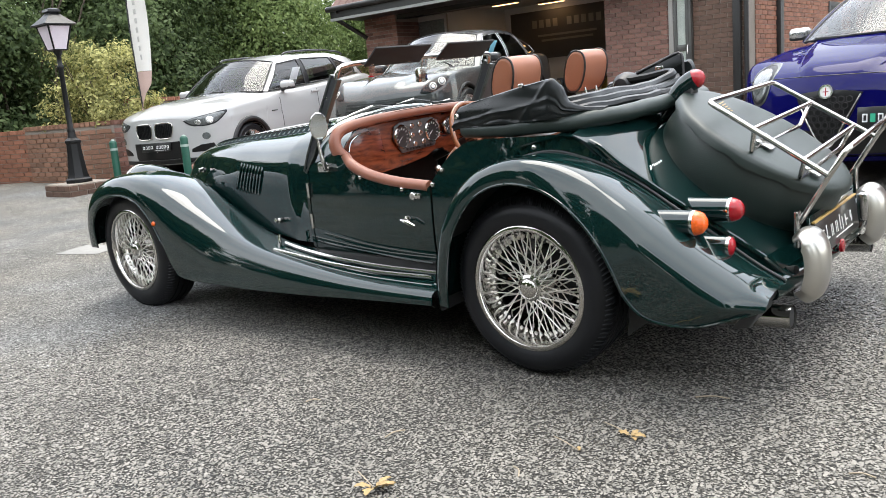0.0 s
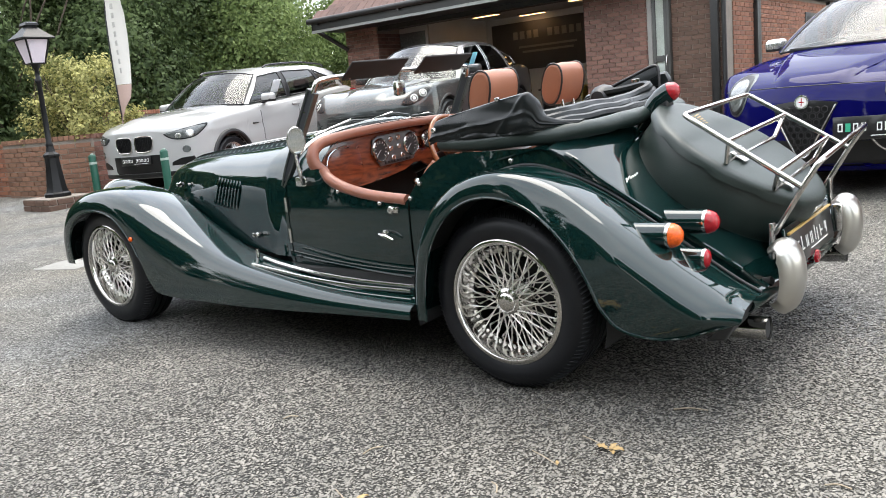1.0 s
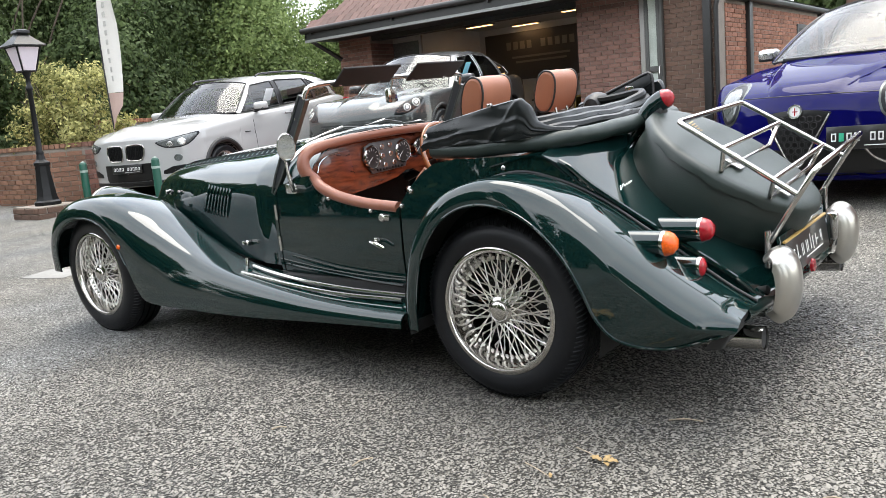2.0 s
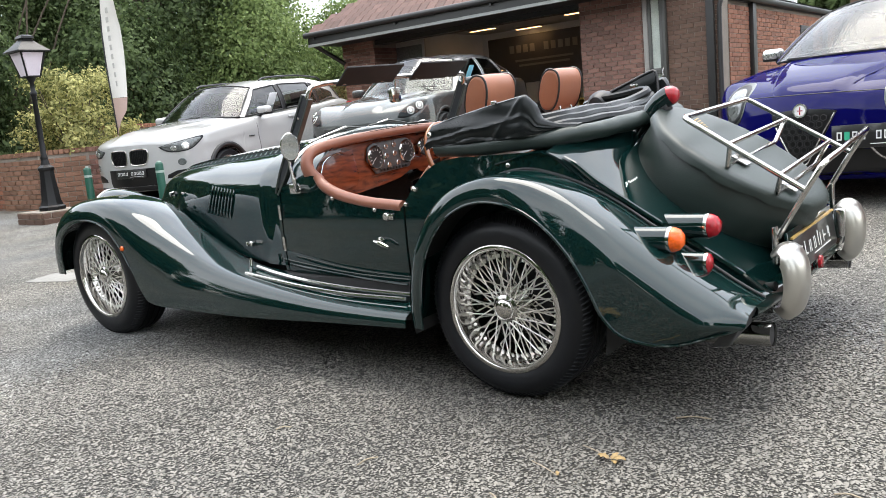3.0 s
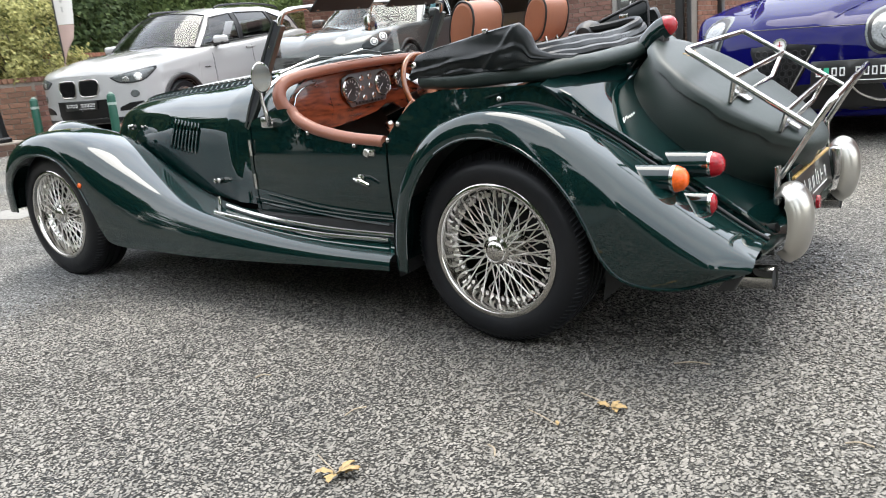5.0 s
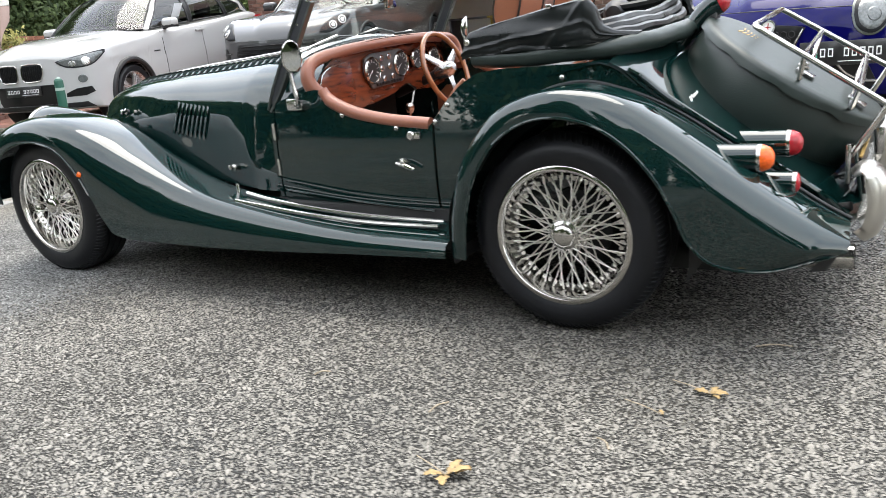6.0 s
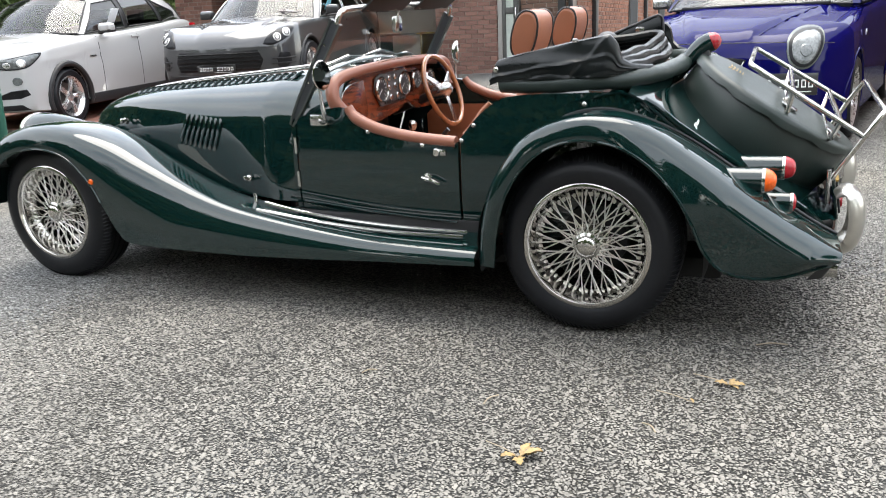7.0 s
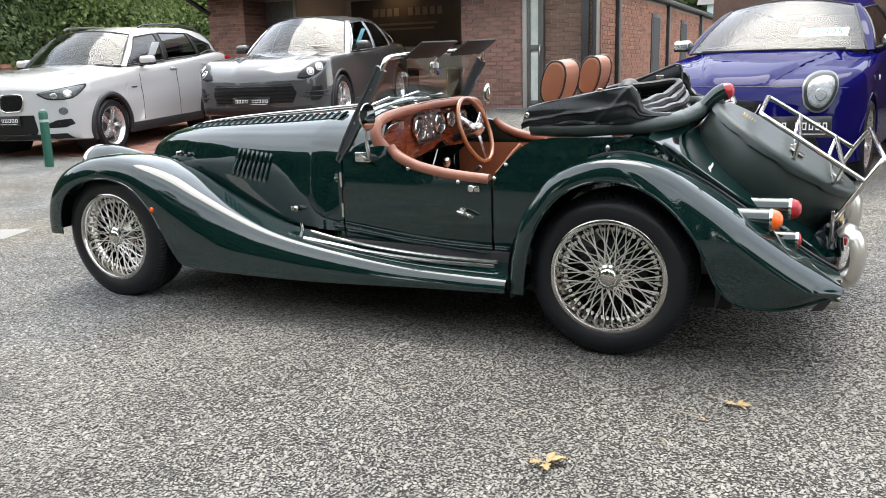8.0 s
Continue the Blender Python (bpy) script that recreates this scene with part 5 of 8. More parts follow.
# wire wheels
def wire_wheel(name, x, y, s, r, axle):
    """Tyre, chrome rim, laced spokes and a knock-off hub. s: -1 when it faces the near flank."""
    R = 0.208
    m = Matrix.Translation((x, y, axle)) @ (pose(0, 0, 0) if s < 0 else pose(0, 0, 0, 0, 0, 180))
    rim = lathe([(R + 0.004, -0.102), (R + 0.011, -0.098), (R + 0.009, -0.088), (R - 0.006, -0.078), (R - 0.012, -0.050), (R - 0.026, -0.030), (R - 0.026, 0.040), (R - 0.012, 0.060), (R + 0.008, 0.078), (R + 0.006, 0.086), (R - 0.004, 0.082),
                 (R - 0.030, 0.044), (R - 0.033, -0.030), (R - 0.031, -0.036), (R - 0.017, -0.050), (R - 0.0155, -0.060), (R - 0.0115, -0.080), (R - 0.008, -0.096), (R - 0.004, -0.101), (R + 0.004, -0.102)], 96)
    w = part(name, rim, M_CHROME, car, "chrome wire wheel with black tyre")
    w.matrix_basis = m
    prof = [(R + 0.004, -0.090), (R + 0.016, -0.099), (R + 0.040, -0.104), (R + 0.062, -0.101), (r - 0.030, -0.092), (r - 0.016, -0.080), (r - 0.007, -0.068), (r - 0.002, -0.057), (r, -0.048), (r, -0.038), (r - 0.007, -0.036), (r - 0.007, -0.030), (r, -0.028), (r, -0.004),
            (r - 0.007, -0.002), (r - 0.007, 0.004), (r, 0.006), (r, 0.030), (r - 0.007, 0.032), (r - 0.007, 0.038), (r, 0.040), (r - 0.003, 0.075), (r - 0.02, 0.092), (R + 0.06, 0.10), (R + 0.006, 0.085)]
    part("tyre", lathe(prof, 64), M_RUBBER, w, "black road tyre")
    tr = bmesh.new()
    for k in range(110):
        a = 2 * math.pi * k / 110
        c, q = math.cos(a), math.sin(a)
        for side, y0, y1 in ((-1, -0.085, -0.052),):
            b0 = Vector((c * (r - 0.022), y0, q * (r - 0.022)))
            b1 = Vector((math.cos(a + 0.05) * (r - 0.0025), y1, math.sin(a + 0.05) * (r - 0.0025)))
            tube([b0, (b0 + b1) / 2 * 1.022, b1], 0.0032, 4, bm=tr)
    part("tread", tr, M_RUBBER, w)
    hub = part("hub", lathe([(0, -0.02), (0.062, -0.018), (0.066, 0.0), (0.060, 0.02), (0.045, 0.04), (0.043, 0.07), (0, 0.07)], 32), M_CHROME, w)
    shell = part("hub_shell", lathe([(0.036, -0.085), (0.046, -0.080), (0.047, -0.072), (0.040, -0.066), (0.038, -0.02)], 32), M_CHROME, w)
    part("knock_off_nut", lathe([(0, -0.102), (0.020, -0.101), (0.034, -0.096), (0.038, -0.090), (0.038, -0.074), (0.036, -0.060), (0, -0.060)], 8), M_CHROME, w, "octagonal knock-off hub nut")
    kinds = []
    for ring_y, ring_r, off, count, rim_y, rim_r in ((-0.078, 0.046, 0.40, 18, -0.050, R - 0.020), (-0.074, 0.046, -0.40, 18, -0.050, R - 0.020), (0.0, 0.064, 0.42, 18, -0.006, R - 0.031), (0.006, 0.064, -0.42, 18, -0.006, R - 0.031)):
        a0 = Vector((ring_r, ring_y, 0))
        b0 = Vector((rim_r * math.cos(off), rim_y, rim_r * math.sin(off)))
        mesh_bm = bar(a0, b0, 0.0025, 6)
        bar(b0 - (b0 - a0).normalized() * 0.014, b0, 0.0036, 6, bm=mesh_bm)
        kinds.append((mesh_bm, count))
    for j, (mesh_bm, count) in enumerate(kinds):
        base = part("spoke", mesh_bm, M_SPOKE, w)
        for k in range(count):
            rot = pose(0, 0, 0, 0, 360.0 / count * (k + 0.25 * j), 0)
            if k == 0:
                base.matrix_basis = rot
            else:
                twin(base, w, rot)
    part("rim_bolts", (lambda b: [bar(Vector((math.cos(a) * (R - 0.030), -0.046, math.sin(a) * (R - 0.030))), Vector((math.cos(a) * (R - 0.040), -0.052, math.sin(a) * (R - 0.040))), 0.0055, 6, bm=b) for a in np.linspace(0, 2 * math.pi, 54, endpoint=False)] and b)(bmesh.new()), M_SPOKE, w)
    part("brake_drum", lathe([(0, 0.03), (0.115, 0.032), (0.118, 0.075), (0, 0.08)], 32), M_DARK, w)
    return w


for wx, r, axle in ((-2.49, 0.319, 0.309), (0.0, 0.312, 0.317)):
    wire_wheel("wheel", wx, -0.685, -1, r, axle)
    wire_wheel("wheel", wx, 0.685, 1, r, axle)


# ---- the modern cars behind ----

M_TRIM = surface("black_plastic_trim", (0.010, 0.010, 0.011), 0.55, vary=0.25, scale=12, fine=150, bump=0.0005)
M_GRILLE = surface("gloss_black_grille", (0.006, 0.006, 0.0065), 0.35, vary=0.2, scale=20, coat=0.15, spec=0.25)
M_CABIN = surface("dark_cabin_trim", (0.022, 0.022, 0.024), 0.7, vary=0.2, scale=10)
M_HEADLINER = surface("grey_headliner", (0.30, 0.30, 0.29), 0.9, vary=0.08, scale=10)
M_CARD = surface("printed_card", (0.72, 0.76, 0.78), 0.6, vary=0.05, scale=20)
M_CARD_BLUE = surface("blue_card", (0.20, 0.50, 0.62), 0.6, vary=0.05, scale=20)


def sections(sp):
    """The lower body as rows of points from nose to tail, with arches left open round the wheels."""
    xs, W, ZB, ZS, ZT = sp["x"], sp["w"], sp["zb"], sp["zs"], sp["zt"]
    R, wb = sp["arch"], sp["wheelbase"]
    st = set(np.round(np.linspace(xs[0], xs[-1], 60), 3))
    for c in (0.0, wb):
        for a in np.linspace(0, math.pi, 25):
            st.add(round(c + R * math.cos(a) * 0.9999, 4))
    for k in range(8):
        st.add(round(xs[0] + 0.012 * k * k, 4))
    st = sorted(x for x in st if xs[0] <= x <= xs[-1])
    rows = []
    for x in st:
        w, zb, zs, zt = (smooth_at(x, xs, q) for q in (W, ZB, ZS, ZT))
        low = zb
        for c in (0.0, wb):
            d = R * R - (x - c) ** 2
            if d > 0:
                low = max(low, sp["tyre"] + math.sqrt(d))
        inner = max(0.1, w - 0.30)
        half = [(0, zb), (inner, zb), (inner, max(zb, low - 0.002)), (w - 0.03, low), (w - 0.006, low + 0.012)]
        crease = sp.get("crease", 0.0)
        for u in (0.12, 0.3, 0.5, 0.66, 0.76, 0.84, 0.92, 1.0):
            z = low + 0.03 + (zs - 0.10 - low - 0.03) * u
            bulge = 0.028 * (1 - (2 * min(1, max(0, (z - zb) / (zs - zb))) - 0.95) ** 2) - 0.024
            half.append((w + bulge - crease * max(0, 1 - abs(z - (zs - 0.26)) / 0.05), z))
        wt = half[-1][0]
        for a in np.linspace(0, math.pi / 2, 6)[1:]:
            half.append((wt - 0.09 * (1 - math.cos(a)), zs - 0.10 + 0.10 * math.sin(a)))
        w2 = half[-1][0]
        vee = sp.get("vee")
        for u in (0.06, 0.12, 0.18, 0.24, 0.30, 0.36, 0.42, 0.48, 0.54, 0.60, 0.66, 0.72, 0.80, 0.90, 1.0):
            y = w2 * (1 - u)
            lift = 0.0
            if vee and x < vee[3]:
                f = min(1.0, max(0.0, (interp(x, [vee[0], vee[3]], [vee[1], vee[2]]) - y) / 0.055))
                lift = vee[4] * f * f * (3 - 2 * f) * min(1.0, max(0.0, (x - xs[0]) / 0.12))
            half.append((y, zs + (zt - zs) * (1 - (1 - u) ** 2.2) + lift))
        rows.append((x, half))
    return rows


def patch(tree, outline, centre, way, lift=0.006, rings=8):
    """A skin-hugging panel: a star-shaped outline thrown on to the body along a direction. outline and centre lie in the plane across it."""
    way = Vector(way).normalized()
    side = way.cross(Vector((0, 0, 1))).normalized()
    bm = bmesh.new()
    pts2 = even(list(outline) + [outline[0]], max(24, 4 * len(outline)))[:-1] if len(outline) > 8 else None
    o = [Vector((p[0], p[1])) for p in (pts2 or outline)]
    if pts2 is None:
        dense = []
        for a, b in zip(o, o[1:] + o[:1]):
            for u in np.linspace(0, 1, 6, endpoint=False):
                dense.append(a.lerp(b, u))
        o = dense
    c = Vector(centre)

    def throw(q, up):
        origin = side * q.x + Vector((0, 0, q.y)) - way * 4
        hit, nrm, _, _ = tree.ray_cast(origin, way)
        if hit is None:
            hit, nrm, _, _ = tree.find_nearest(origin + way * 3.4)
        return hit - way * up

    rows = []
    rows.append([throw(q, -0.02) for q in o])
    for k in range(rings + 1):
        f = 1 - k / rings
        rows.append([throw(c + (q - c) * (0.02 + 0.98 * f), lift if k else lift * 0.7) for q in o])
    loft(rows, True, bm=bm)
    return bm


def along(pts, k):
    """A smooth line through points that run along x, at a fractional place in their list."""
    i = min(max(int(k), 0), len(pts) - 2)
    x = pts[i][0] + (pts[i + 1][0] - pts[i][0]) * (k - i)
    xs = [p[0] for p in pts]
    return Vector((x, smooth_at(x, xs, [p[1] for p in pts]), smooth_at(x, xs, [p[2] for p in pts])))


def greenhouse(body, sp, paint):
    """Glass and pillars between belt and roof, the painted rail above the windows, the roof, and a dark cabin inside."""
    belt, roof, kinds, dlo = sp["belt"], sp["roof"], sp["panels"], sp["dlo"]
    side_b, side_r = belt[1:-1], roof[1:-1]
    n = len(side_b) - 1

    def skin(k, v, s, out=0.0):
        """A point of the side of the cabin: k along it, v from belt to roof."""
        p, q = along(side_b, k), along(side_r, k)
        m = p.lerp(q, v)
        bow = 0.034 * math.sin(math.pi * v) * min(1.0, k * 2, (n - k) * 2) + out
        return Vector((m.x, s * (m.y + bow), m.z + bow * 0.15))

    def top(k):
        return interp(k, list(range(len(dlo))), dlo)

    for s in (-1, 1):
        for j, kind in enumerate(kinds):
            if kind in ("screen", "rear"):
                if s > 0:
                    continue
                b0, b1, r0, r1 = (Vector(p) for p in ((belt[0], belt[1], roof[0], roof[1]) if kind == "screen" else (belt[-1], belt[-2], roof[-1], roof[-2])))
                rows = []
                for v in np.linspace(0, 1, 11):
                    row = []
                    for u in np.linspace(-1, 1, 21):
                        p = b0.lerp(b1, u * u).lerp(r0.lerp(r1, u * u), v)
                        p.y = (b1.y * (1 - v) + r1.y * v) * u
                        bow = 0.030 * math.sin(math.pi * v)
                        row.append(p + Vector((-0.6 if kind == "screen" else 0.6, 0, 0.8)) * bow * 0.7)
                    rows.append(row)
                part("windscreen" if kind == "screen" else "rear_window", loft(rows), sp.get("screen", M_BRIGHT_SCREEN) if kind == "screen" else M_TINT, body).visible_shadow = False
                edge = rows[0] + [r[-1] for r in rows[1:]] + rows[-1][-2::-1] + [r[0] for r in rows[-2:0:-1]]
                part("screen_seal", tube(edge, 0.009, 6, closed=True), M_TRIM, body)
                continue
            k0 = j - 1
            us = np.linspace(k0, k0 + 1, 11)
            if kind == "window":
                rows = [[skin(k, 0.02 + (top(k) - 0.02) * v, s) for k in us] for v in np.linspace(0, 1, 9)]
                part("side_window", loft(rows), M_TINT, body).visible_shadow = False
                rim = rows[0] + [r[-1] for r in rows[1:]] + rows[-1][-2::-1] + [r[0] for r in rows[-2:0:-1]]
                part("window_trim", tube([p + Vector((0, s * 0.004, 0)) for p in rim], sp.get("trim_r", 0.0095), 6, closed=True), sp.get("trim", M_TRIM), body)
            else:
                rows = [[skin(k, top(k) * v, s, 0.002) for k in us] for v in np.linspace(0, 1, 9)]
                part("pillar", thicken(loft(rows), 0.02), paint if kind == "pillar" else M_GRILLE, body)
        rail = [[skin(k, top(k) + (1.02 - top(k)) * v, s, 0.003 * (1 - v)) for k in np.linspace(0, n, 10 * n + 1)] for v in np.linspace(0, 1, 7)]
        part("roof_side_rail", thicken(loft(rail), 0.015), paint, body)
    rows = []
    for k in np.linspace(0, n, 6 * n + 1):
        p = along(side_r, k)
        fw, bw = max(0.0, 1 - k / (n * 0.55)) ** 2, max(0.0, 1 - (n - k) / (n * 0.40)) ** 2
        row = []
        for q in np.linspace(-1, 1, 23):
            e = 1 - q * q
            dx = (roof[0][0] - roof[1][0]) * fw + (roof[-1][0] - roof[-2][0]) * bw
            dz = (roof[0][2] - roof[1][2]) * fw + (roof[-1][2] - roof[-2][2]) * bw + sp["dome"] * (1 - fw) * (1 - bw)
            row.append(Vector((p.x + dx * e, p.y * q, p.z + dz * e)))
        rows.append(row)
    part("roof", thicken(loft(rows), 0.012), paint, body, angle=60)
    part("headliner", loft([[p * 1.0 - Vector((0, 0.02 * p.y, 0.035)) for p in r] for r in rows]), M_HEADLINER, body)
    part("cabin_floor", box(belt[1][0] - 0.2, belt[-1][0] - 0.1, -sp["half"] * 0.80, sp["half"] * 0.80, 0.35, 0.50, 0.03), M_CABIN, body)
    part("dashboard", box(belt[0][0] + 0.10, belt[1][0] + 0.34, -sp["half"] * 0.74, sp["half"] * 0.74, 0.6, belt[1][2] - 0.03, 0.05, 3), M_CABIN, body)
    sx = sp["seat_x"]
    for y in (-0.36, 0.36):
        for dx in (0, 0.95):
            part("seat", box(sx + dx, sx + 0.18 + dx, y - 0.24, y + 0.24, 0.5, belt[2][2] + 0.10, 0.07, 3), M_CABIN, body)
            part("headrest", box(sx + 0.04 + dx, sx + 0.14 + dx, y - 0.13, y + 0.13, belt[2][2] + 0.13, belt[2][2] + 0.30, 0.04, 3), M_CABIN, body)
    wheel = [Vector((sx - 0.42 - 0.06 * math.sin(a), 0.36 + 0.18 * math.cos(a), belt[2][2] - 0.05 + 0.17 * math.sin(a))) for a in np.linspace(0, 2 * math.pi, 28, endpoint=False)]
    part("steering_wheel", tube(wheel, 0.014, 6, closed=True), M_CABIN, body)
    part("rear_view_mirror", box(roof[1][0] + 0.02, roof[1][0] + 0.05, -0.12, 0.12, roof[1][2] - 0.13, roof[1][2] - 0.06, 0.02), M_CABIN, body)


def road_wheel(parent, x, y, r, width, s, spokes, rim_mat):
    """A modern alloy wheel: tyre, rim, paired spokes, hub and disc."""
    R = r * 0.70
    w = part("wheel", lathe([(R - 0.004, -width * 0.42), (R + 0.008, -width * 0.5), (R + 0.012, -width * 0.47), (R - 0.015, -width * 0.36), (R - 0.035, -0.02), (R - 0.03, width * 0.45), (R + 0.006, width * 0.5)], 48), rim_mat, parent, "alloy wheel with black tyre")
    w.matrix_basis = Matrix.Translation((x, y, r)) @ (pose(0, 0, 0) if s < 0 else pose(0, 0, 0, 0, 0, 180))
    part("tyre", lathe([(R + 0.004, -width * 0.44), (R + 0.02, -width * 0.52), (r - 0.03, -width * 0.54), (r - 0.008, -width * 0.44), (r, -width * 0.3), (r, width * 0.3), (r - 0.02, width * 0.5), (R, width * 0.48)], 48), M_RUBBER, w)
    part("hub", lathe([(0, -width * 0.40), (0.032, -width * 0.40), (0.06, -width * 0.36), (0.07, -width * 0.28), (0, -width * 0.25)], 24), rim_mat, w)
    part("brake_disc", lathe([(0, 0.0), (R * 0.72, 0.0), (R * 0.72, 0.02), (0, 0.02)], 32), surface("brake_disc_steel", (0.25, 0.24, 0.23), 0.4, 0.9, vary=0.1, scale=20) if "brake_disc_steel" not in bpy.data.materials else bpy.data.materials["brake_disc_steel"], w)
    part("well", lathe([(0, 0.05), (R, 0.05), (R, 0.06), (0, 0.06)], 32), M_DARK, w)
    first = None
    for k in range(spokes):
        for d in (-0.11, 0.11):
            if first is None:
                yf = -width * 0.40
                rows = []
                for rr, hw, dy in ((0.05, 0.017, 0.02), (R * 0.4, 0.013, 0.0), (R * 0.75, 0.014, 0.004), (R - 0.01, 0.020, 0.012)):
                    rows.append([Vector((rr, yf + dy, -hw)), Vector((rr, yf + dy - 0.006, 0)), Vector((rr, yf + dy, hw)), Vector((rr, yf + dy + 0.028, hw * 0.8)), Vector((rr, yf + dy + 0.028, -hw * 0.8))])
                first = part("spoke", loft(rows, True, True), rim_mat, w)
                first.matrix_basis = pose(0, 0, 0, 0, math.degrees(d), 0)
            else:
                twin(first, w, pose(0, 0, 0, 0, 360.0 / spokes * k + math.degrees(d), 0))
    return w


def mirror_pods(body, sp, paint):
    mx, my, mz = sp["mirror"]
    for s in (-1, 1):
        bm = box(-0.11, 0.09, -0.11, 0.11, -0.07, 0.07, 0.055, 5)
        for v in bm.verts:
            v.co *= sp.get("pod", 0.85)
            v.co.z *= 1 - 0.25 * (s * v.co.y + 0.11)
            v.co.x -= 0.05 * (s * v.co.y)
        mp = part("door_mirror", move(bm, Matrix.Translation((mx, s * my, mz))), paint, body)
        shell = box(-0.10, 0.095, -0.10, 0.10, -0.075, -0.020, 0.022, 3)
        for v in shell.verts:
            v.co *= sp.get("pod", 0.85)
            v.co.x -= 0.05 * (s * v.co.y)
        part("mirror_underside", move(shell, Matrix.Translation((mx, s * my, mz))), M_TRIM, mp)
        part("mirror_stalk", tube([(mx + 0.02, s * (my - 0.18), mz - 0.09), (mx + 0.02, s * (my - 0.06), mz - 0.05)], 0.03, 8, squash=0.6), M_TRIM, mp)


def lower_body(root, sp, paint):
    rows = sections(sp)
    pts = []
    for x, half in rows:
        left = [Vector((x, -y, z)) for y, z in half]
        right = [Vector((x, y, z)) for y, z in half[1:-1]][::-1]
        pts.append(left + right)
    # rounds the nose in plan: points off the centre line lie further back
    nose, deep = sp["x"][0], sp["round"]
    for row in pts:
        for p in row:
            k = max(0.0, 1 - (p.x - nose) / 0.55)
            p.x += deep * (abs(p.y) / sp["half"]) ** sp.get("plan", 2.4) * k
    bm = bmesh.new()
    vs = [[bm.verts.new(p) for p in row] for row in pts]
    n = len(pts[0])
    x0, x1 = sp["open"]
    hw = sp["half"] - 0.17
    for a, b in zip(vs, vs[1:]):
        for i in range(n):
            j = (i + 1) % n
            q = (a[i], a[j], b[j], b[i])
            mid = sum((v.co for v in q), Vector()) / 4
            if x0 < mid.x < x1 and mid.z > 0.75 and abs(mid.y) < hw:
                continue
            bm.faces.new(q)
    c = bm.verts.new(sum((v.co for v in vs[-1]), Vector()) / n + Vector((0.015, 0, 0)))
    for i in range(n):
        bm.faces.new((vs[-1][i], vs[-1][(i + 1) % n], c))
    # the nose: level rows from flank to flank, bowed a little forward
    low_z, high_z = rows[0][1][0][1], rows[0][1][-1][1]
    face = []
    for y, z in rows[0][1][1:-1]:
        bow = 0.022 * math.sin(math.pi * (z - low_z) / (high_z - low_z))
        face.append([Vector((nose + deep * (abs(y * f) / sp["half"]) ** sp.get("plan", 2.4) - bow * (1 - f * f), y * f, z)) for f in np.linspace(-1, 1, 25)])
    loft(face, bm=bm)
    bmesh.ops.remove_doubles(bm, verts=bm.verts, dist=1e-4)
    bmesh.ops.recalc_face_normals(bm, faces=bm.faces)
    tree = BVHTree.FromBMesh(bm)
    body = part("body", bm, paint, root, angle=48)
    for s in (-1, 1):
        for c in (0.0, sp["wheelbase"]):
            arc = []
            for a in np.linspace(-0.35, math.pi + 0.35, 40):
                x, z = c + (sp["arch"] + 0.012) * math.cos(a), sp["tyre"] + (sp["arch"] + 0.012) * math.sin(a)
                hit, _, _, _ = tree.ray_cast(Vector((x, s * 3, max(z, smooth_at(x, sp["x"], sp["zb"]) + 0.05))), Vector((0, -s, 0)))
                if hit:
                    arc.append(Vector((x, hit.y, max(z, 0.2))))
            part("arch_lip", tube(arc, sp["lip"], 8, squash=1.0), sp["cladding"], body)
            part("arch_liner", lathe([(sp["arch"], -0.14), (sp["arch"], 0.14), (0.0, 0.14)], 32), M_DARK, body).matrix_basis = Matrix.Translation((c, s * (sp["half"] - 0.19), sp["tyre"])) @ (pose(0, 0, 0) if s < 0 else pose(0, 0, 0, 0, 0, 180))
    return body, tree


def name_board(parent, m, w, h, plate_mat, square=None):
    """A dark plate with unreadable lettering as plain bars."""
    p = part("front_plate", move(box(-w / 2, w / 2, -0.006, 0.006, -h / 2, h / 2, 0.003), m), plate_mat, parent, "black plate with white lettering bars")
    n = 10
    for k in range(n):
        x = -w * 0.41 + w * 0.82 * k / (n - 1)
        if k == 4:
            continue
        block = square if square and k == 1 else M_INK
        part("lettering_bar", move(box(x - w * 0.030, x + w * 0.030, -0.0085, -0.006, -h * 0.15, h * 0.21), m), block, p)
        if block is M_INK:
            part("lettering_gap", move(box(x - w * 0.016, x + w * 0.016, -0.0095, -0.0086, -h * 0.09, h * 0.15), m), plate_mat, p)
    part("lettering_bar", move(box(-w * 0.05, w * 0.42, -0.0085, -0.006, -h * 0.36, h * -0.325), m), M_INK, p)
    return p


FRONT = (1, 0, 0)


def blob(cx, cz, rx, rz, n=20, tilt=0.0, power=1.0):
    out = []
    for a in np.linspace(0, 2 * math.pi, n, endpoint=False):
        x, z = rx * math.copysign(abs(math.cos(a)) ** power, math.cos(a)), rz * math.copysign(abs(math.sin(a)) ** power, math.sin(a))
        out.append((cx + x * math.cos(tilt) - z * math.sin(tilt), cz + x * math.sin(tilt) + z * math.cos(tilt)))
    return out


def flipped(outline):
    return [(-a, b) for a, b in outline]


# in the plane across FRONT the first number is -y: positive on the left flank of the car
def both_front(name, body, tree, outline, material, lift=0.006, label="", way=FRONT, base=None, centre=None):
    c = centre or (sum(p[0] for p in outline) / len(outline), sum(p[1] for p in outline) / len(outline))
    if base is not None:
        side = Vector(way).normalized().cross(Vector((0, 0, 1)))
        mid = Vector((base[0], -base[1], 0)).dot(side)
        outline = [(mid + (p[0] - base[1]), p[1]) for p in outline]
        c = (mid + (c[0] - base[1]), c[1])
    a = part(name, patch(tree, outline, c, way, lift), material, body, label)
    b = part(name, patch(tree, flipped(outline), (-c[0], c[1]), (way[0], -way[1], way[2]), lift), material, body, label)
    return a, b


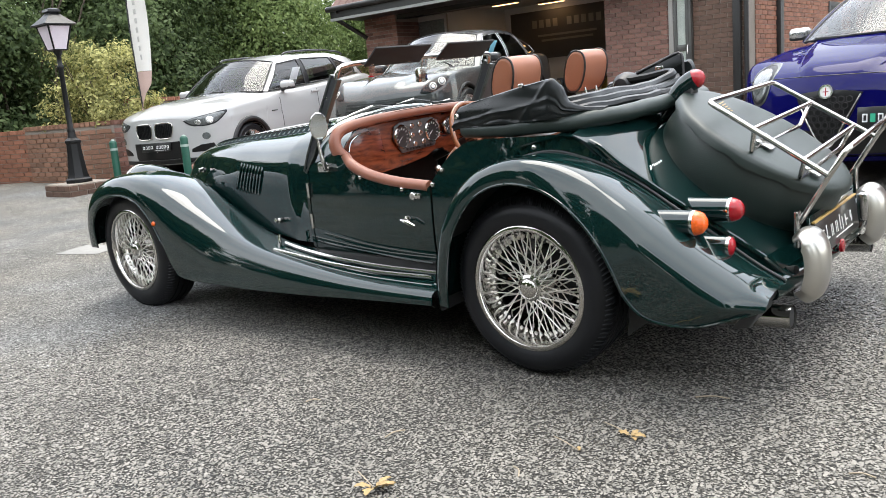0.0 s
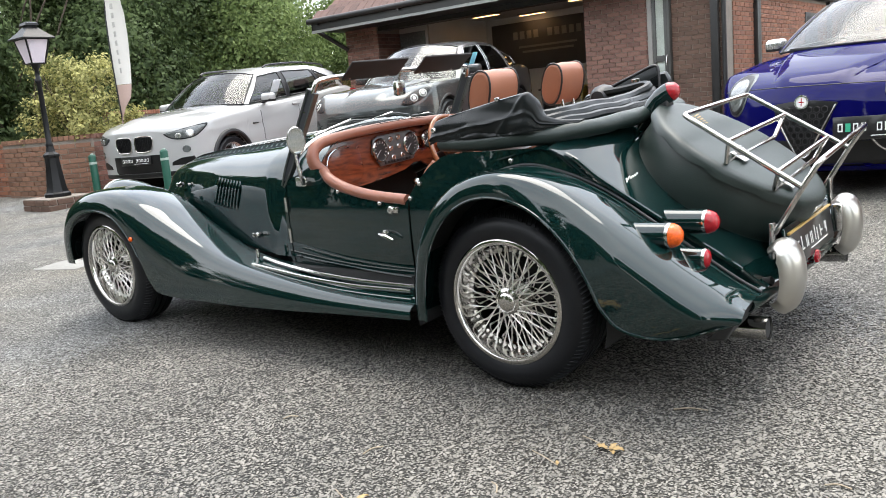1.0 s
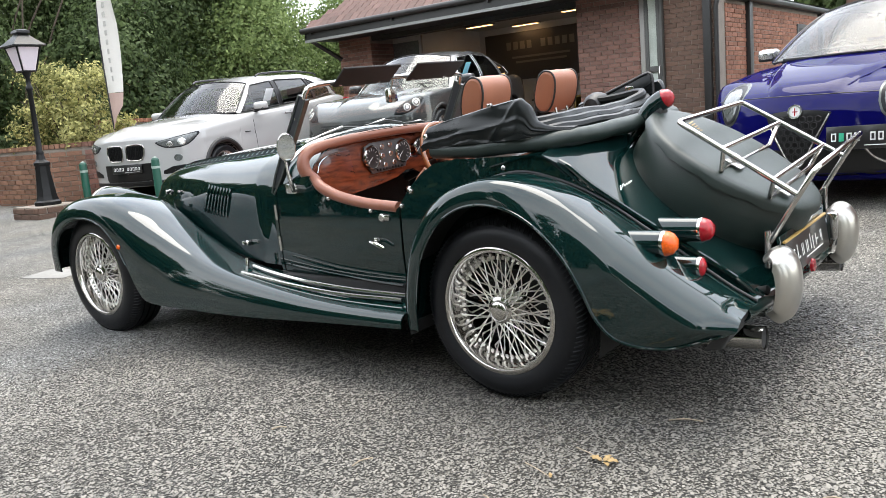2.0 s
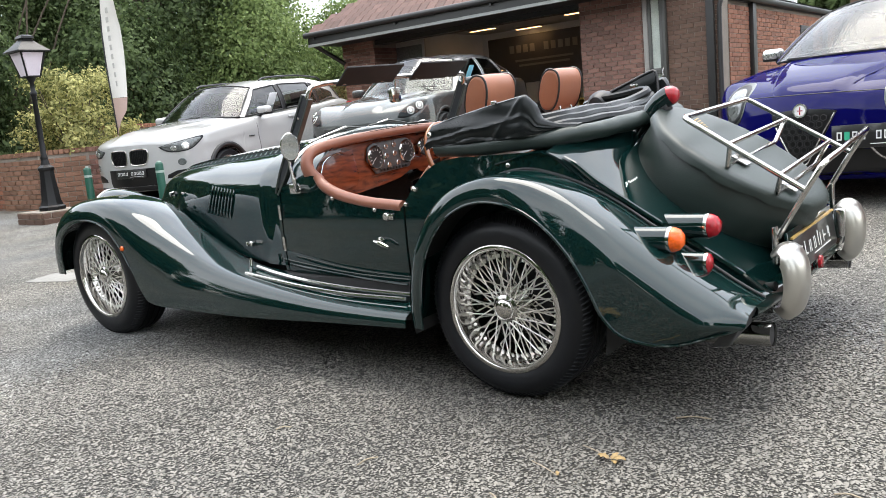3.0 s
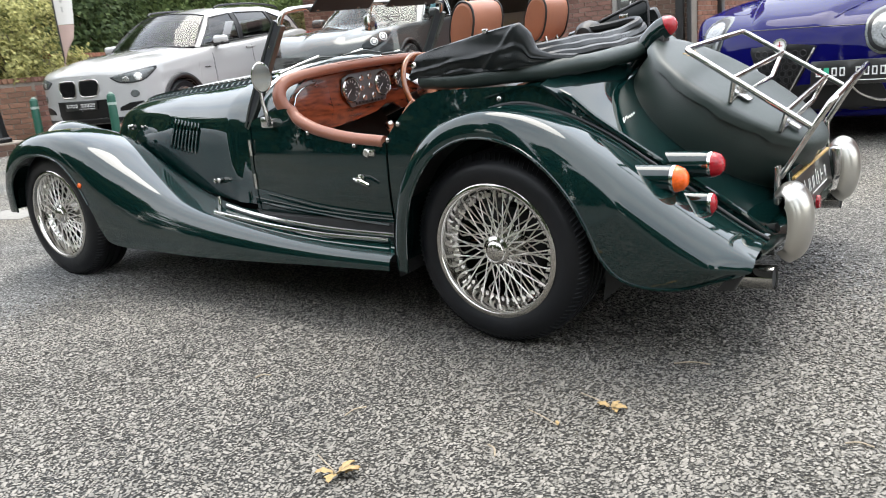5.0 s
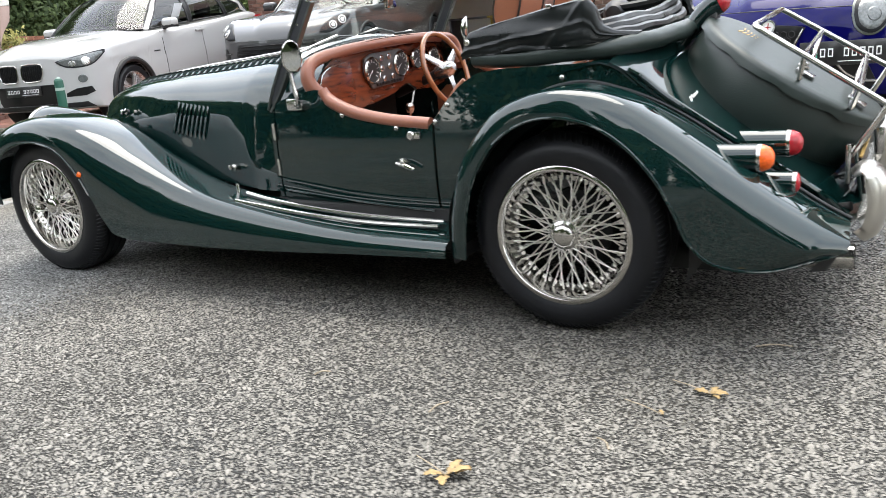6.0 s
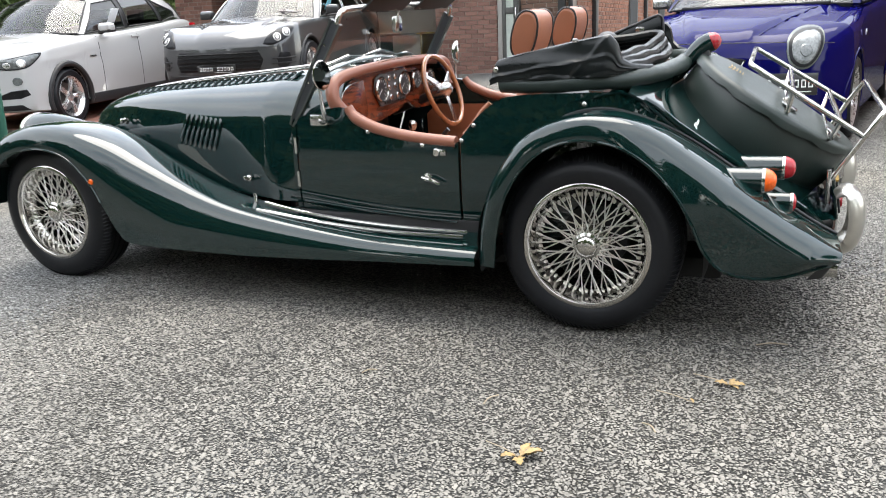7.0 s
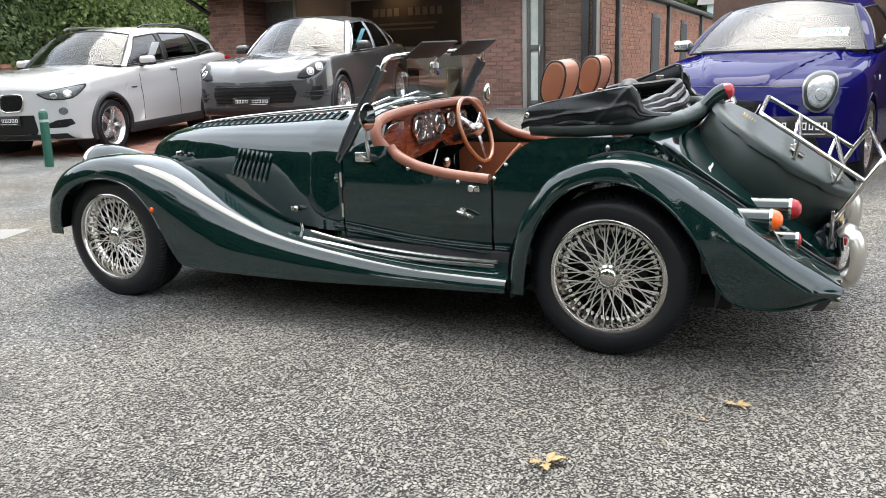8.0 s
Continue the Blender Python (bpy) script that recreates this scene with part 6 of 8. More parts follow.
# -- white compact SUV --
suv = thing("compact_suv", on_slope(-8.52, 3.86, 102.8, -0.008), "white compact SUV parked on the brick forecourt", "car", "parked cars")
SP = dict(half=0.91, wheelbase=2.67, tyre=0.335, arch=0.385, lip=0.034, cladding=M_TRIM, round=0.26, dome=0.055,
          x=[-0.86, -0.845, -0.81, -0.75, -0.66, -0.5, -0.2, 0.40, 1.5, 2.7, 3.2, 3.45, 3.58],
          w=[0.775, 0.80, 0.828, 0.85, 0.87, 0.89, 0.905, 0.91, 0.91, 0.905, 0.88, 0.84, 0.78],
          zb=[0.31, 0.27, 0.245, 0.23, 0.22, 0.21, 0.21, 0.21, 0.21, 0.22, 0.28, 0.34, 0.42],
          zs=[0.80, 0.832, 0.862, 0.89, 0.915, 0.948, 0.978, 1.03, 1.09, 1.17, 1.19, 1.14, 1.02],
          zt=[0.85, 0.885, 0.918, 0.945, 0.974, 1.012, 1.046, 1.09, 1.13, 1.19, 1.21, 1.16, 1.04],
          vee=(-0.80, 0.34, 0.66, 0.36, 0.016),
          open=(0.50, 3.15), crease=0.012, mirror=(0.86, 0.965, 1.125), seat_x=1.55, trim=M_TRIM,
          belt=[(0.34, 0.0, 1.085), (0.56, 0.745, 1.065), (0.600, 0.795, 1.058), (1.45, 0.848, 1.105), (1.55, 0.848, 1.115), (2.42, 0.842, 1.150), (2.49, 0.838, 1.158), (2.95, 0.79, 1.225), (3.34, 0.70, 1.17), (3.50, 0.0, 1.17)],
          roof=[(0.99, 0.0, 1.535), (1.09, 0.580, 1.470), (1.13, 0.608, 1.477), (1.52, 0.640, 1.535), (1.62, 0.640, 1.545), (2.36, 0.630, 1.555), (2.44, 0.627, 1.550), (2.96, 0.605, 1.490), (3.24, 0.56, 1.435), (3.38, 0.0, 1.47)],
          dlo=[0.90, 0.90, 0.87, 0.87, 0.83, 0.82, 0.30, 0.2],
          panels=["screen", "pillar", "window", "black", "window", "black", "window", "pillar", "rear"])
body, tree = lower_body(suv, SP, M_WHITE)
greenhouse(body, SP, M_WHITE)
mirror_pods(body, SP, M_WHITE)
for wx in (0.0, SP["wheelbase"]):
    for s in (-1, 1):
        road_wheel(suv, wx, s * 0.795, 0.335, 0.215, s, 5, M_SILVER)
KID = [(0.036, 0.625), (0.032, 0.700), (0.036, 0.768), (0.060, 0.790), (0.160, 0.796), (0.265, 0.792), (0.310, 0.776), (0.322, 0.738), (0.314, 0.672), (0.286, 0.612), (0.240, 0.592), (0.100, 0.590), (0.052, 0.602)]
both_front("kidney_grille", body, tree, KID, M_GRILLE, 0.012, "black kidney-shaped grille")
for s in (-1, 1):
    for k in range(9):
        y = s * (0.060 + 0.028 * k)
        pts = []
        for z in np.linspace(0.612, 0.775, 6):
            hit, _, _, _ = tree.ray_cast(Vector((-4, y, z)), Vector((1, 0, 0)))
            if hit:
                pts.append(hit + Vector((-0.016, 0, 0)))
        if len(pts) > 1:
            part("grille_bar", tube(pts, 0.005, 6), M_GRILLE, body)
    ringo = [(KID[k][0] + (KID[(k + 1) % 13][0] - KID[k][0]) * q / 3, KID[k][1] + (KID[(k + 1) % 13][1] - KID[k][1]) * q / 3) for k in range(13) for q in range(3)]
    pts = []
    for y, z in ringo:
        hit, _, _, _ = tree.ray_cast(Vector((-4, s * y, z)), Vector((1, 0, 0)))
        if hit:
            pts.append(hit + Vector((-0.010, 0, 0)))
    part("grille_surround", tube(pts, 0.008, 6, closed=True), M_CHROME, body)
HL = [(0.355, 0.795), (0.40, 0.755), (0.50, 0.715), (0.68, 0.712), (0.80, 0.748), (0.925, 0.868), (0.87, 0.882), (0.64, 0.848), (0.46, 0.818)]
both_front("headlamp_bezel", body, tree, HL, M_DARKLAMP, 0.007, way=(0.82, 0.57, 0), base=(-0.55, 0.65))
HLC = (sum(p[0] for p in HL) / len(HL), sum(p[1] for p in HL) / len(HL))
both_front("headlamp", body, tree, [(HLC[0] + (p[0] - HLC[0]) * 0.90, HLC[1] + (p[1] - HLC[1]) * 0.84) for p in HL], M_LAMPGLASS, 0.010, "slanted clear headlamp", way=(0.82, 0.57, 0), base=(-0.55, 0.65))
both_front("lamp_lens", body, tree, blob(0.70, 0.780, 0.050, 0.046), M_SILVER, 0.014, way=(0.82, 0.57, 0), base=(-0.55, 0.65))
both_front("lamp_lens", body, tree, blob(0.545, 0.760, 0.040, 0.033), M_SILVER, 0.014, way=(0.82, 0.57, 0), base=(-0.55, 0.65))
both_front("fog_lamp", body, tree, blob(0.735, 0.58, 0.045, 0.045), M_LAMPGLASS, 0.010)
both_front("bumper_intake", body, tree, [(0.53, 0.385), (0.74, 0.385), (0.82, 0.42), (0.80, 0.485), (0.66, 0.475), (0.54, 0.43)], M_GRILLE, 0.006)
part("lower_grille", patch(tree, [(-0.44, 0.36), (-0.40, 0.29), (0.40, 0.29), (0.44, 0.36), (0.42, 0.545), (-0.42, 0.545)], (0, 0.42), FRONT, 0.006), M_GRILLE, body)
part("lower_lip", patch(tree, [(-0.80, 0.25), (0.80, 0.25), (0.74, 0.315), (-0.74, 0.315)], (0, 0.28), FRONT, 0.010), M_TRIM, body)
name_board(body, Matrix.Translation((-0.885, 0, 0.485)) @ pose(0, 0, 0, -4, 0, -90), 0.52, 0.111, M_PLATE)
for s in (-1, 1):
    part("roof_rail", tube(even([(1.30, s * 0.60, 1.565), (1.45, s * 0.61, 1.600), (2.2, s * 0.60, 1.615), (2.85, s * 0.565, 1.575), (3.0, s * 0.55, 1.535)], 24), 0.014, 8), M_BLACK, body)
    part("door_handle", box(1.50, 1.70, s * 0.905 - 0.014, s * 0.905 + 0.014, 0.975, 1.005, 0.010), M_WHITE, body)
    part("door_handle", box(2.42, 2.60, s * 0.902 - 0.014, s * 0.902 + 0.014, 1.01, 1.04, 0.010), M_WHITE, body)
    part("sill_cladding", box(0.40, 2.30, s * 0.885 - 0.03, s * 0.885 + 0.03, 0.20, 0.33, 0.02), M_TRIM, body)
    part("wing_badge", box(0.50, 0.62, s * 0.905 - 0.006, s * 0.905 + 0.006, 0.78, 0.795, 0.003), M_BLACK, body)
    part("tail_lamp", box(3.26, 3.50, s * 0.80 - 0.06, s * 0.80 + 0.03, 1.02, 1.13, 0.03), M_RED, body)
    for dx in (0.72, 1.66, 2.52):
        zz = np.linspace(0.34, 1.02, 10)
        pts = []
        for z in zz:
            hit, _, _, _ = tree.ray_cast(Vector((dx + (0.10 * (z - 0.34) if dx > 2 else 0), s * 3, z)), Vector((0, -s, 0)))
            if hit:
                pts.append(hit)
        part("door_seam", tube(pts, 0.004, 5), M_TRIM, body)
part("price_card", box(1.02, 1.20, -0.002, 0.002, 0.0, 0.26, 0.001), M_CARD, body).matrix_basis = Matrix.Translation((0.1, -0.78, 1.13)) @ pose(0, 0, 0, 28, 0, 0)
part("wiper", tube([(0.42, -0.60, 1.085), (0.50, -0.10, 1.125), (0.52, 0.45, 1.115)], 0.010, 6), M_BLACK, body)
part("roof_aerial", box(2.95, 3.10, -0.02, 0.02, 1.55, 1.60, 0.012), M_WHITE, body)

# -- grey performance SUV --
suv2 = thing("sports_suv", on_slope(-6.42, 5.97, 102.2, 0.10), "dark grey sports SUV parked nose-out before the showroom", "car", "parked cars")
SP = dict(half=0.96, wheelbase=2.81, tyre=0.36, arch=0.405, lip=0.020, cladding=M_TRIM, round=0.30, dome=0.055,
          x=[-0.88, -0.865, -0.825, -0.76, -0.65, -0.45, -0.2, 0.45, 1.5, 2.7, 3.3, 3.6, 3.80],
          w=[0.80, 0.835, 0.865, 0.89, 0.915, 0.94, 0.955, 0.95, 0.945, 0.96, 0.93, 0.88, 0.80],
          zb=[0.31, 0.27, 0.245, 0.23, 0.22, 0.22, 0.22, 0.22, 0.22, 0.23, 0.28, 0.34, 0.42],
          zs=[0.68, 0.735, 0.785, 0.835, 0.885, 0.935, 0.965, 0.995, 1.02, 1.08, 1.10, 1.06, 0.98],
          zt=[0.68, 0.735, 0.780, 0.825, 0.875, 0.925, 0.965, 1.03, 1.06, 1.12, 1.14, 1.10, 1.0],
          vee=(-0.80, 0.30, 0.52, 0.40, 0.022),
          open=(0.55, 3.2), crease=0.0, mirror=(0.95, 0.975, 1.105), seat_x=1.65, trim=M_SILVER, trim_r=0.0055,
          belt=[(0.42, 0.0, 1.035), (0.66, 0.775, 1.00), (0.75, 0.835, 1.005), (1.72, 0.87, 1.035), (1.80, 0.87, 1.035), (2.60, 0.86, 1.065), (2.68, 0.855, 1.07), (3.12, 0.78, 1.13), (3.34, 0.71, 1.14), (3.50, 0.0, 1.14)],
          roof=[(1.12, 0.0, 1.535), (1.27, 0.585, 1.455), (1.37, 0.612, 1.465), (1.80, 0.622, 1.510), (1.88, 0.622, 1.513), (2.48, 0.60, 1.485), (2.56, 0.595, 1.478), (3.0, 0.55, 1.39), (3.2, 0.52, 1.335), (3.34, 0.0, 1.36)],
          dlo=[0.92, 0.92, 0.90, 0.90, 0.88, 0.88, 0.45, 0.3],
          panels=["screen", "pillar", "window", "black", "window", "black", "window", "pillar", "rear"])
body, tree = lower_body(suv2, SP, M_GREY)
greenhouse(body, SP, M_GREY)
mirror_pods(body, SP, M_GREY)
for wx in (0.0, SP["wheelbase"]):
    for s in (-1, 1):
        road_wheel(suv2, wx, s * 0.84, 0.36, 0.235, s, 7, M_SILVER)
HL = [(0.485, 0.715), (0.58, 0.700), (0.70, 0.732), (0.82, 0.795), (0.915, 0.885), (0.875, 0.922), (0.74, 0.898), (0.61, 0.838), (0.525, 0.778)]
both_front("headlamp", body, tree, HL, M_DARKLAMP, 0.020, "swept headlamp with round projectors", way=(0.85, 0.53, 0), base=(-0.52, 0.72))
for cx, cz, r in ((0.800, 0.845, 0.052), (0.672, 0.790, 0.050)):
    both_front("lamp_ring", body, tree, blob(cx, cz, r, r), M_INK, 0.025, way=(0.85, 0.53, 0), base=(-0.52, 0.72))
    both_front("lamp_well", body, tree, blob(cx, cz, r * 0.80, r * 0.80), M_DARKLAMP, 0.029, way=(0.85, 0.53, 0), base=(-0.52, 0.72))
    both_front("lamp_lens", body, tree, blob(cx, cz, r * 0.50, r * 0.50), M_SILVER, 0.033, way=(0.85, 0.53, 0), base=(-0.52, 0.72))
part("lower_grille", patch(tree, [(-0.54, 0.40), (0.54, 0.40), (0.60, 0.52), (0.54, 0.645), (-0.54, 0.645), (-0.60, 0.52)], (0, 0.52), FRONT, 0.006), M_GRILLE, body)
for k in range(5):
    pts = []
    for y in np.linspace(-0.56, 0.56, 16):
        hit, _, _, _ = tree.ray_cast(Vector((-4, y, 0.43 + 0.046 * k)), Vector((1, 0, 0)))
        if hit:
            pts.append(hit + Vector((-0.012, 0, 0)))
    part("grille_slat", tube(pts, 0.007, 6), M_GRILLE, body)
both_front("bumper_intake", body, tree, [(0.72, 0.42), (0.84, 0.42), (0.90, 0.48), (0.88, 0.60), (0.76, 0.60), (0.71, 0.52)], M_GRILLE, 0.008, way=(0.9, 0.43, 0), base=(-0.62, 0.80))
for z in (0.47, 0.53):
    for s in (-1, 1):
        pts = []
        for y in np.linspace(0.70, 0.92, 8):
            hit, _, _, _ = tree.ray_cast(Vector((-4, s * y, z)), Vector((1, 0, 0)))
            if hit:
                pts.append(hit + Vector((-0.014, 0, 0)))
        part("intake_blade", tube(pts, 0.009, 6), M_TRIM, body)
part("lower_lip", patch(tree, [(-0.80, 0.26), (0.80, 0.26), (0.76, 0.36), (-0.76, 0.36)], (0, 0.31), FRONT, 0.010), M_TRIM, body)
name_board(body, Matrix.Translation((-0.905, 0, 0.43)) @ pose(0, 0, 0, -4, 0, -90), 0.52, 0.111, M_PLATE)
for s in (-1, 1):
    for x0 in (1.62, 2.52):
        part("door_handle", box(x0, x0 + 0.19, s * 0.94 - 0.014, s * 0.94 + 0.014, 0.93, 0.96, 0.010), M_GREY, body)
    part("sill_blade", box(0.50, 2.35, s * 0.925 - 0.03, s * 0.925 + 0.03, 0.22, 0.36, 0.02), M_TRIM, body)
    pts = []
    for u in np.linspace(0, 1, 12):
        hit, _, _, _ = tree.ray_cast(Vector((-0.55 + 1.1 * u, s * (0.52 + 0.10 * u), 3)), Vector((0, 0, -1)))
        if hit:
            pts.append(hit)
    part("bonnet_seam", tube(pts, 0.004, 5), M_TRIM, body)
part("price_card", box(1.10, 1.28, -0.002, 0.002, 0.0, 0.26, 0.001), M_CARD_BLUE, body).matrix_basis = Matrix.Translation((0, -0.785, 1.10)) @ pose(0, 0, 0, 26, 0, 0)
part("wiper", tube([(0.50, -0.60, 1.075), (0.60, -0.10, 1.12), (0.62, 0.45, 1.11)], 0.010, 6), M_BLACK, body)

# -- blue hatchback --
hatch = thing("hatchback", on_slope(0.12, 3.72, 81.3), "deep blue hatchback with shield grille and windscreen price sheet", "car", "parked cars")
SP = dict(half=0.86, wheelbase=2.51, tyre=0.31, arch=0.350, lip=0.010, cladding=M_BLUE, round=0.42, plan=2.0, pod=0.72, dome=0.045,
          x=[-0.82, -0.77, -0.66, -0.45, -0.15, 0.40, 1.4, 2.4, 2.9, 3.12, 3.24],
          w=[0.68, 0.74, 0.79, 0.835, 0.858, 0.855, 0.855, 0.86, 0.84, 0.79, 0.72],
          zb=[0.24, 0.19, 0.17, 0.17, 0.17, 0.17, 0.17, 0.19, 0.25, 0.31, 0.40],
          zs=[0.60, 0.70, 0.77, 0.835, 0.88, 0.945, 0.99, 1.03, 1.02, 0.99, 0.9],
          zt=[0.67, 0.755, 0.815, 0.87, 0.92, 0.985, 1.04, 1.05, 1.05, 1.02, 0.93],
          vee=(-0.80, 0.22, 0.66, 0.44, 0.030), screen=M_SCREEN,
          open=(0.48, 2.75), crease=0.0, mirror=(0.74, 0.885, 1.055), seat_x=1.45, trim=M_GRILLE,
          belt=[(0.24, 0.0, 1.01), (0.46, 0.725, 0.985), (0.54, 0.775, 0.985), (1.75, 0.79, 1.02), (1.83, 0.79, 1.02), (2.40, 0.76, 1.04), (2.52, 0.74, 1.04), (2.62, 0.72, 1.05), (2.85, 0.66, 1.05), (3.0, 0.0, 1.05)],
          roof=[(0.94, 0.0, 1.425), (1.04, 0.525, 1.355), (1.13, 0.555, 1.365), (1.70, 0.57, 1.405), (1.78, 0.57, 1.405), (2.25, 0.54, 1.38), (2.35, 0.535, 1.37), (2.45, 0.525, 1.355), (2.66, 0.49, 1.32), (2.80, 0.0, 1.34)],
          dlo=[0.90, 0.90, 0.88, 0.88, 0.85, 0.85, 0.7, 0.7],
          panels=["screen", "pillar", "window", "black", "window", "black", "pillar", "pillar", "rear"])
body, tree = lower_body(hatch, SP, M_BLUE)
greenhouse(body, SP, M_BLUE)
mirror_pods(body, SP, M_SILVER)
for wx in (0.0, SP["wheelbase"]):
    for s in (-1, 1):
        road_wheel(hatch, wx, s * 0.745, 0.31, 0.21, s, 5, M_SILVER)
HLW = (0.86, 0.51, 0)
LAMP = [(0.455, 0.700), (0.470, 0.630), (0.525, 0.588), (0.590, 0.590), (0.650, 0.640), (0.700, 0.730), (0.725, 0.815), (0.705, 0.848), (0.620, 0.846), (0.530, 0.815), (0.472, 0.765)]
LC = (0.585, 0.725)


def inset(outline, c, f):
    return [(c[0] + (p[0] - c[0]) * f, c[1] + (p[1] - c[1]) * f) for p in outline]


both_front("headlamp_bezel", body, tree, inset(LAMP, LC, 1.10), M_GUNMETAL, 0.006, "rounded headlamp with a satin bezel", way=HLW, base=(-0.60, 0.565))
both_front("headlamp", body, tree, LAMP, M_DARKLAMP, 0.011, way=HLW, base=(-0.60, 0.565))
both_front("lamp_lens", body, tree, inset(LAMP, LC, 0.84), M_LAMPGLASS, 0.015, way=HLW, base=(-0.60, 0.565))
both_front("lamp_bowl", body, tree, blob(0.575, 0.700, 0.044, 0.044, 20), M_LAMPGLASS, 0.020, way=HLW, base=(-0.60, 0.565))
SH = [(-0.205, 0.655), (-0.21, 0.63), (-0.14, 0.47), (-0.055, 0.325), (0.0, 0.295), (0.055, 0.325), (0.14, 0.47), (0.21, 0.63), (0.205, 0.655), (0.0, 0.675)]
shield = part("shield_grille", patch(tree, SH, (0, 0.53), FRONT, 0.008), M_GRILLE, body, "black shield-shaped grille with a bright V")
pts = []
for y, z in [(-0.212, 0.640), (-0.045, 0.315), (-0.018, 0.293), (0.018, 0.293), (0.045, 0.315), (0.212, 0.640)]:
    pts.append((y, z))
vtube = []
for q in [Vector((a[0] + (b[0] - a[0]) * u, a[1] + (b[1] - a[1]) * u, 0)) for a, b in zip(pts, pts[1:]) for u in (0.0, 0.25, 0.5, 0.75)]:
    hit, _, _, _ = tree.ray_cast(Vector((-4, q.x, q.y)), Vector((1, 0, 0)))
    if hit:
        vtube.append(hit + Vector((-0.012, 0, 0)))
part("grille_surround", tube(vtube, 0.006, 6), M_STEEL, body)
cell = None
for r in range(7):
    z = 0.36 + 0.042 * r
    half_w = interp(z, [0.30, 0.47, 0.66], [0.02, 0.12, 0.19])
    nn = int(half_w / 0.026)
    for c in range(-nn, nn + 1):
        y = c * 0.049 + (0.0245 if r % 2 else 0)
        if abs(y) > half_w:
            continue
        hit, _, _, _ = tree.ray_cast(Vector((-4, y, z)), Vector((1, 0, 0)))
        if not hit:
            continue
        if cell is None:
            cell = part("mesh_cell", tube([Vector((0, 0.022 * math.cos(a), 0.022 * math.sin(a))) for a in np.linspace(math.pi / 2, 2.5 * math.pi, 6, endpoint=False)], 0.0030, 4, closed=True), M_TRIM, shield)
            cell.matrix_basis = Matrix.Translation(hit + Vector((-0.012, 0, 0)))
        else:
            twin(cell, shield, Matrix.Translation(hit + Vector((-0.012, 0, 0))))
hit, face_n, _, _ = tree.ray_cast(Vector((-4, 0, 0.662)), Vector((1, 0, 0)))
if face_n.x > 0:
    face_n = -face_n
badge = part("badge", lathe([(0, -0.016), (0.036, -0.016), (0.040, -0.012), (0.040, 0.01)], 28, axis="x"), M_INK, body, "round bonnet badge")
badge.matrix_basis = Matrix.Translation(hit + face_n * 0.004) @ (-face_n).to_track_quat("X", "Z").to_matrix().to_4x4()
part("badge_ring", lathe([(0.037, -0.020), (0.047, -0.020), (0.050, -0.010), (0.050, 0.01), (0.037, 0.0)], 28, axis="x"), M_STEEL, badge)
part("badge_mark", box(-0.018, -0.016, -0.003, 0.003, -0.026, 0.026), M_RED, badge)
part("badge_mark", box(-0.018, -0.016, -0.018, 0.018, -0.003, 0.003), M_RED, badge)
part("lower_grille", patch(tree, [(-0.62, 0.27), (-0.56, 0.21), (0.56, 0.21), (0.62, 0.27), (0.56, 0.41), (-0.56, 0.41)], (0, 0.31), FRONT, 0.006), M_GRILLE, body)
for s in (-1, 1):
    pts = []
    for q in even([(0.40, 0.42, 0), (0.46, 0.34, 0), (0.55, 0.29, 0), (0.62, 0.28, 0)], 12):
        hit, _, _, _ = tree.ray_cast(Vector((-4, s * q.x, q.y)), Vector((1, 0, 0)))
        if hit:
            pts.append(hit + Vector((-0.012, 0, 0)))
    part("intake_blade", tube(pts, 0.010, 6), M_STEEL, body)
part("lower_lip", patch(tree, [(-0.72, 0.19), (0.72, 0.19), (0.68, 0.225), (-0.68, 0.225)], (0, 0.205), FRONT, 0.014), M_BLUE, body)
name_board(body, Matrix.Translation((-0.795, -0.45, 0.48)) @ pose(0, 0, 0, -6, 0, -90 + 13), 0.50, 0.15, M_PLATE, M_TEAL)
# shut line of the bonnet, wipers, price sheet
pts = []
for y in np.linspace(-0.74, 0.74, 40):
    z = 0.768 - 0.03 * (abs(y) / 0.74) ** 2
    hit, _, _, _ = tree.ray_cast(Vector((-4, y, z)), Vector((1, 0, 0)))
    if hit:
        pts.append(hit)
part("bonnet_seam", tube(pts, 0.0035, 5), M_TRIM, body)
for s in (-1, 1):
    pts = []
    for u in np.linspace(0, 1, 12):
        hit, _, _, _ = tree.ray_cast(Vector((-0.73 + 1.15 * u, s * (0.22 + 0.34 * u ** 0.8), 3)), Vector((0, 0, -1)))
        if hit:
            pts.append(hit + Vector((0, 0, 0.001)))
    part("bonnet_crease", tube(pts, 0.007, 8, squash=0.4), M_BLUE, body)
for y0, y1 in ((0.55, -0.08), (-0.02, -0.62)):
    part("wiper", tube(even([(0.44, y0, 1.02), (0.46, (y0 + y1) / 2, 1.055), (0.50, y1, 1.05)], 10), 0.011, 6), M_BLACK, body)
part("cowl_panel", box(0.30, 0.46, -0.58, 0.58, 0.985, 1.015, 0.01), M_TRIM, body)
sheet = part("price_sheet", box(-0.20, 0.20, -0.002, 0.002, -0.055, 0.055, 0.001), M_CARD, body, "pale price sheet behind the windscreen")
sheet.matrix_basis = Matrix.Translation((0.70, -0.345, 1.135)) @ pose(0, 0, 0, -52, 0, -90)
letters("£10495", 0.105, surface("sheet_green_ink", (0.05, 0.22, 0.20), 0.6, vary=0.05, scale=30), sheet, pose(0, -0.004, 0, 90, 0, 0), "price_lettering")
part("repeater", move(lathe([(0, 0.01), (0.02, 0.008), (0.022, 0), (0, 0)], 14), Matrix.Translation((0.22, -0.862, 0.775)) @ pose(0, 0, 0, 180, 0, 0)), M_INK, body)


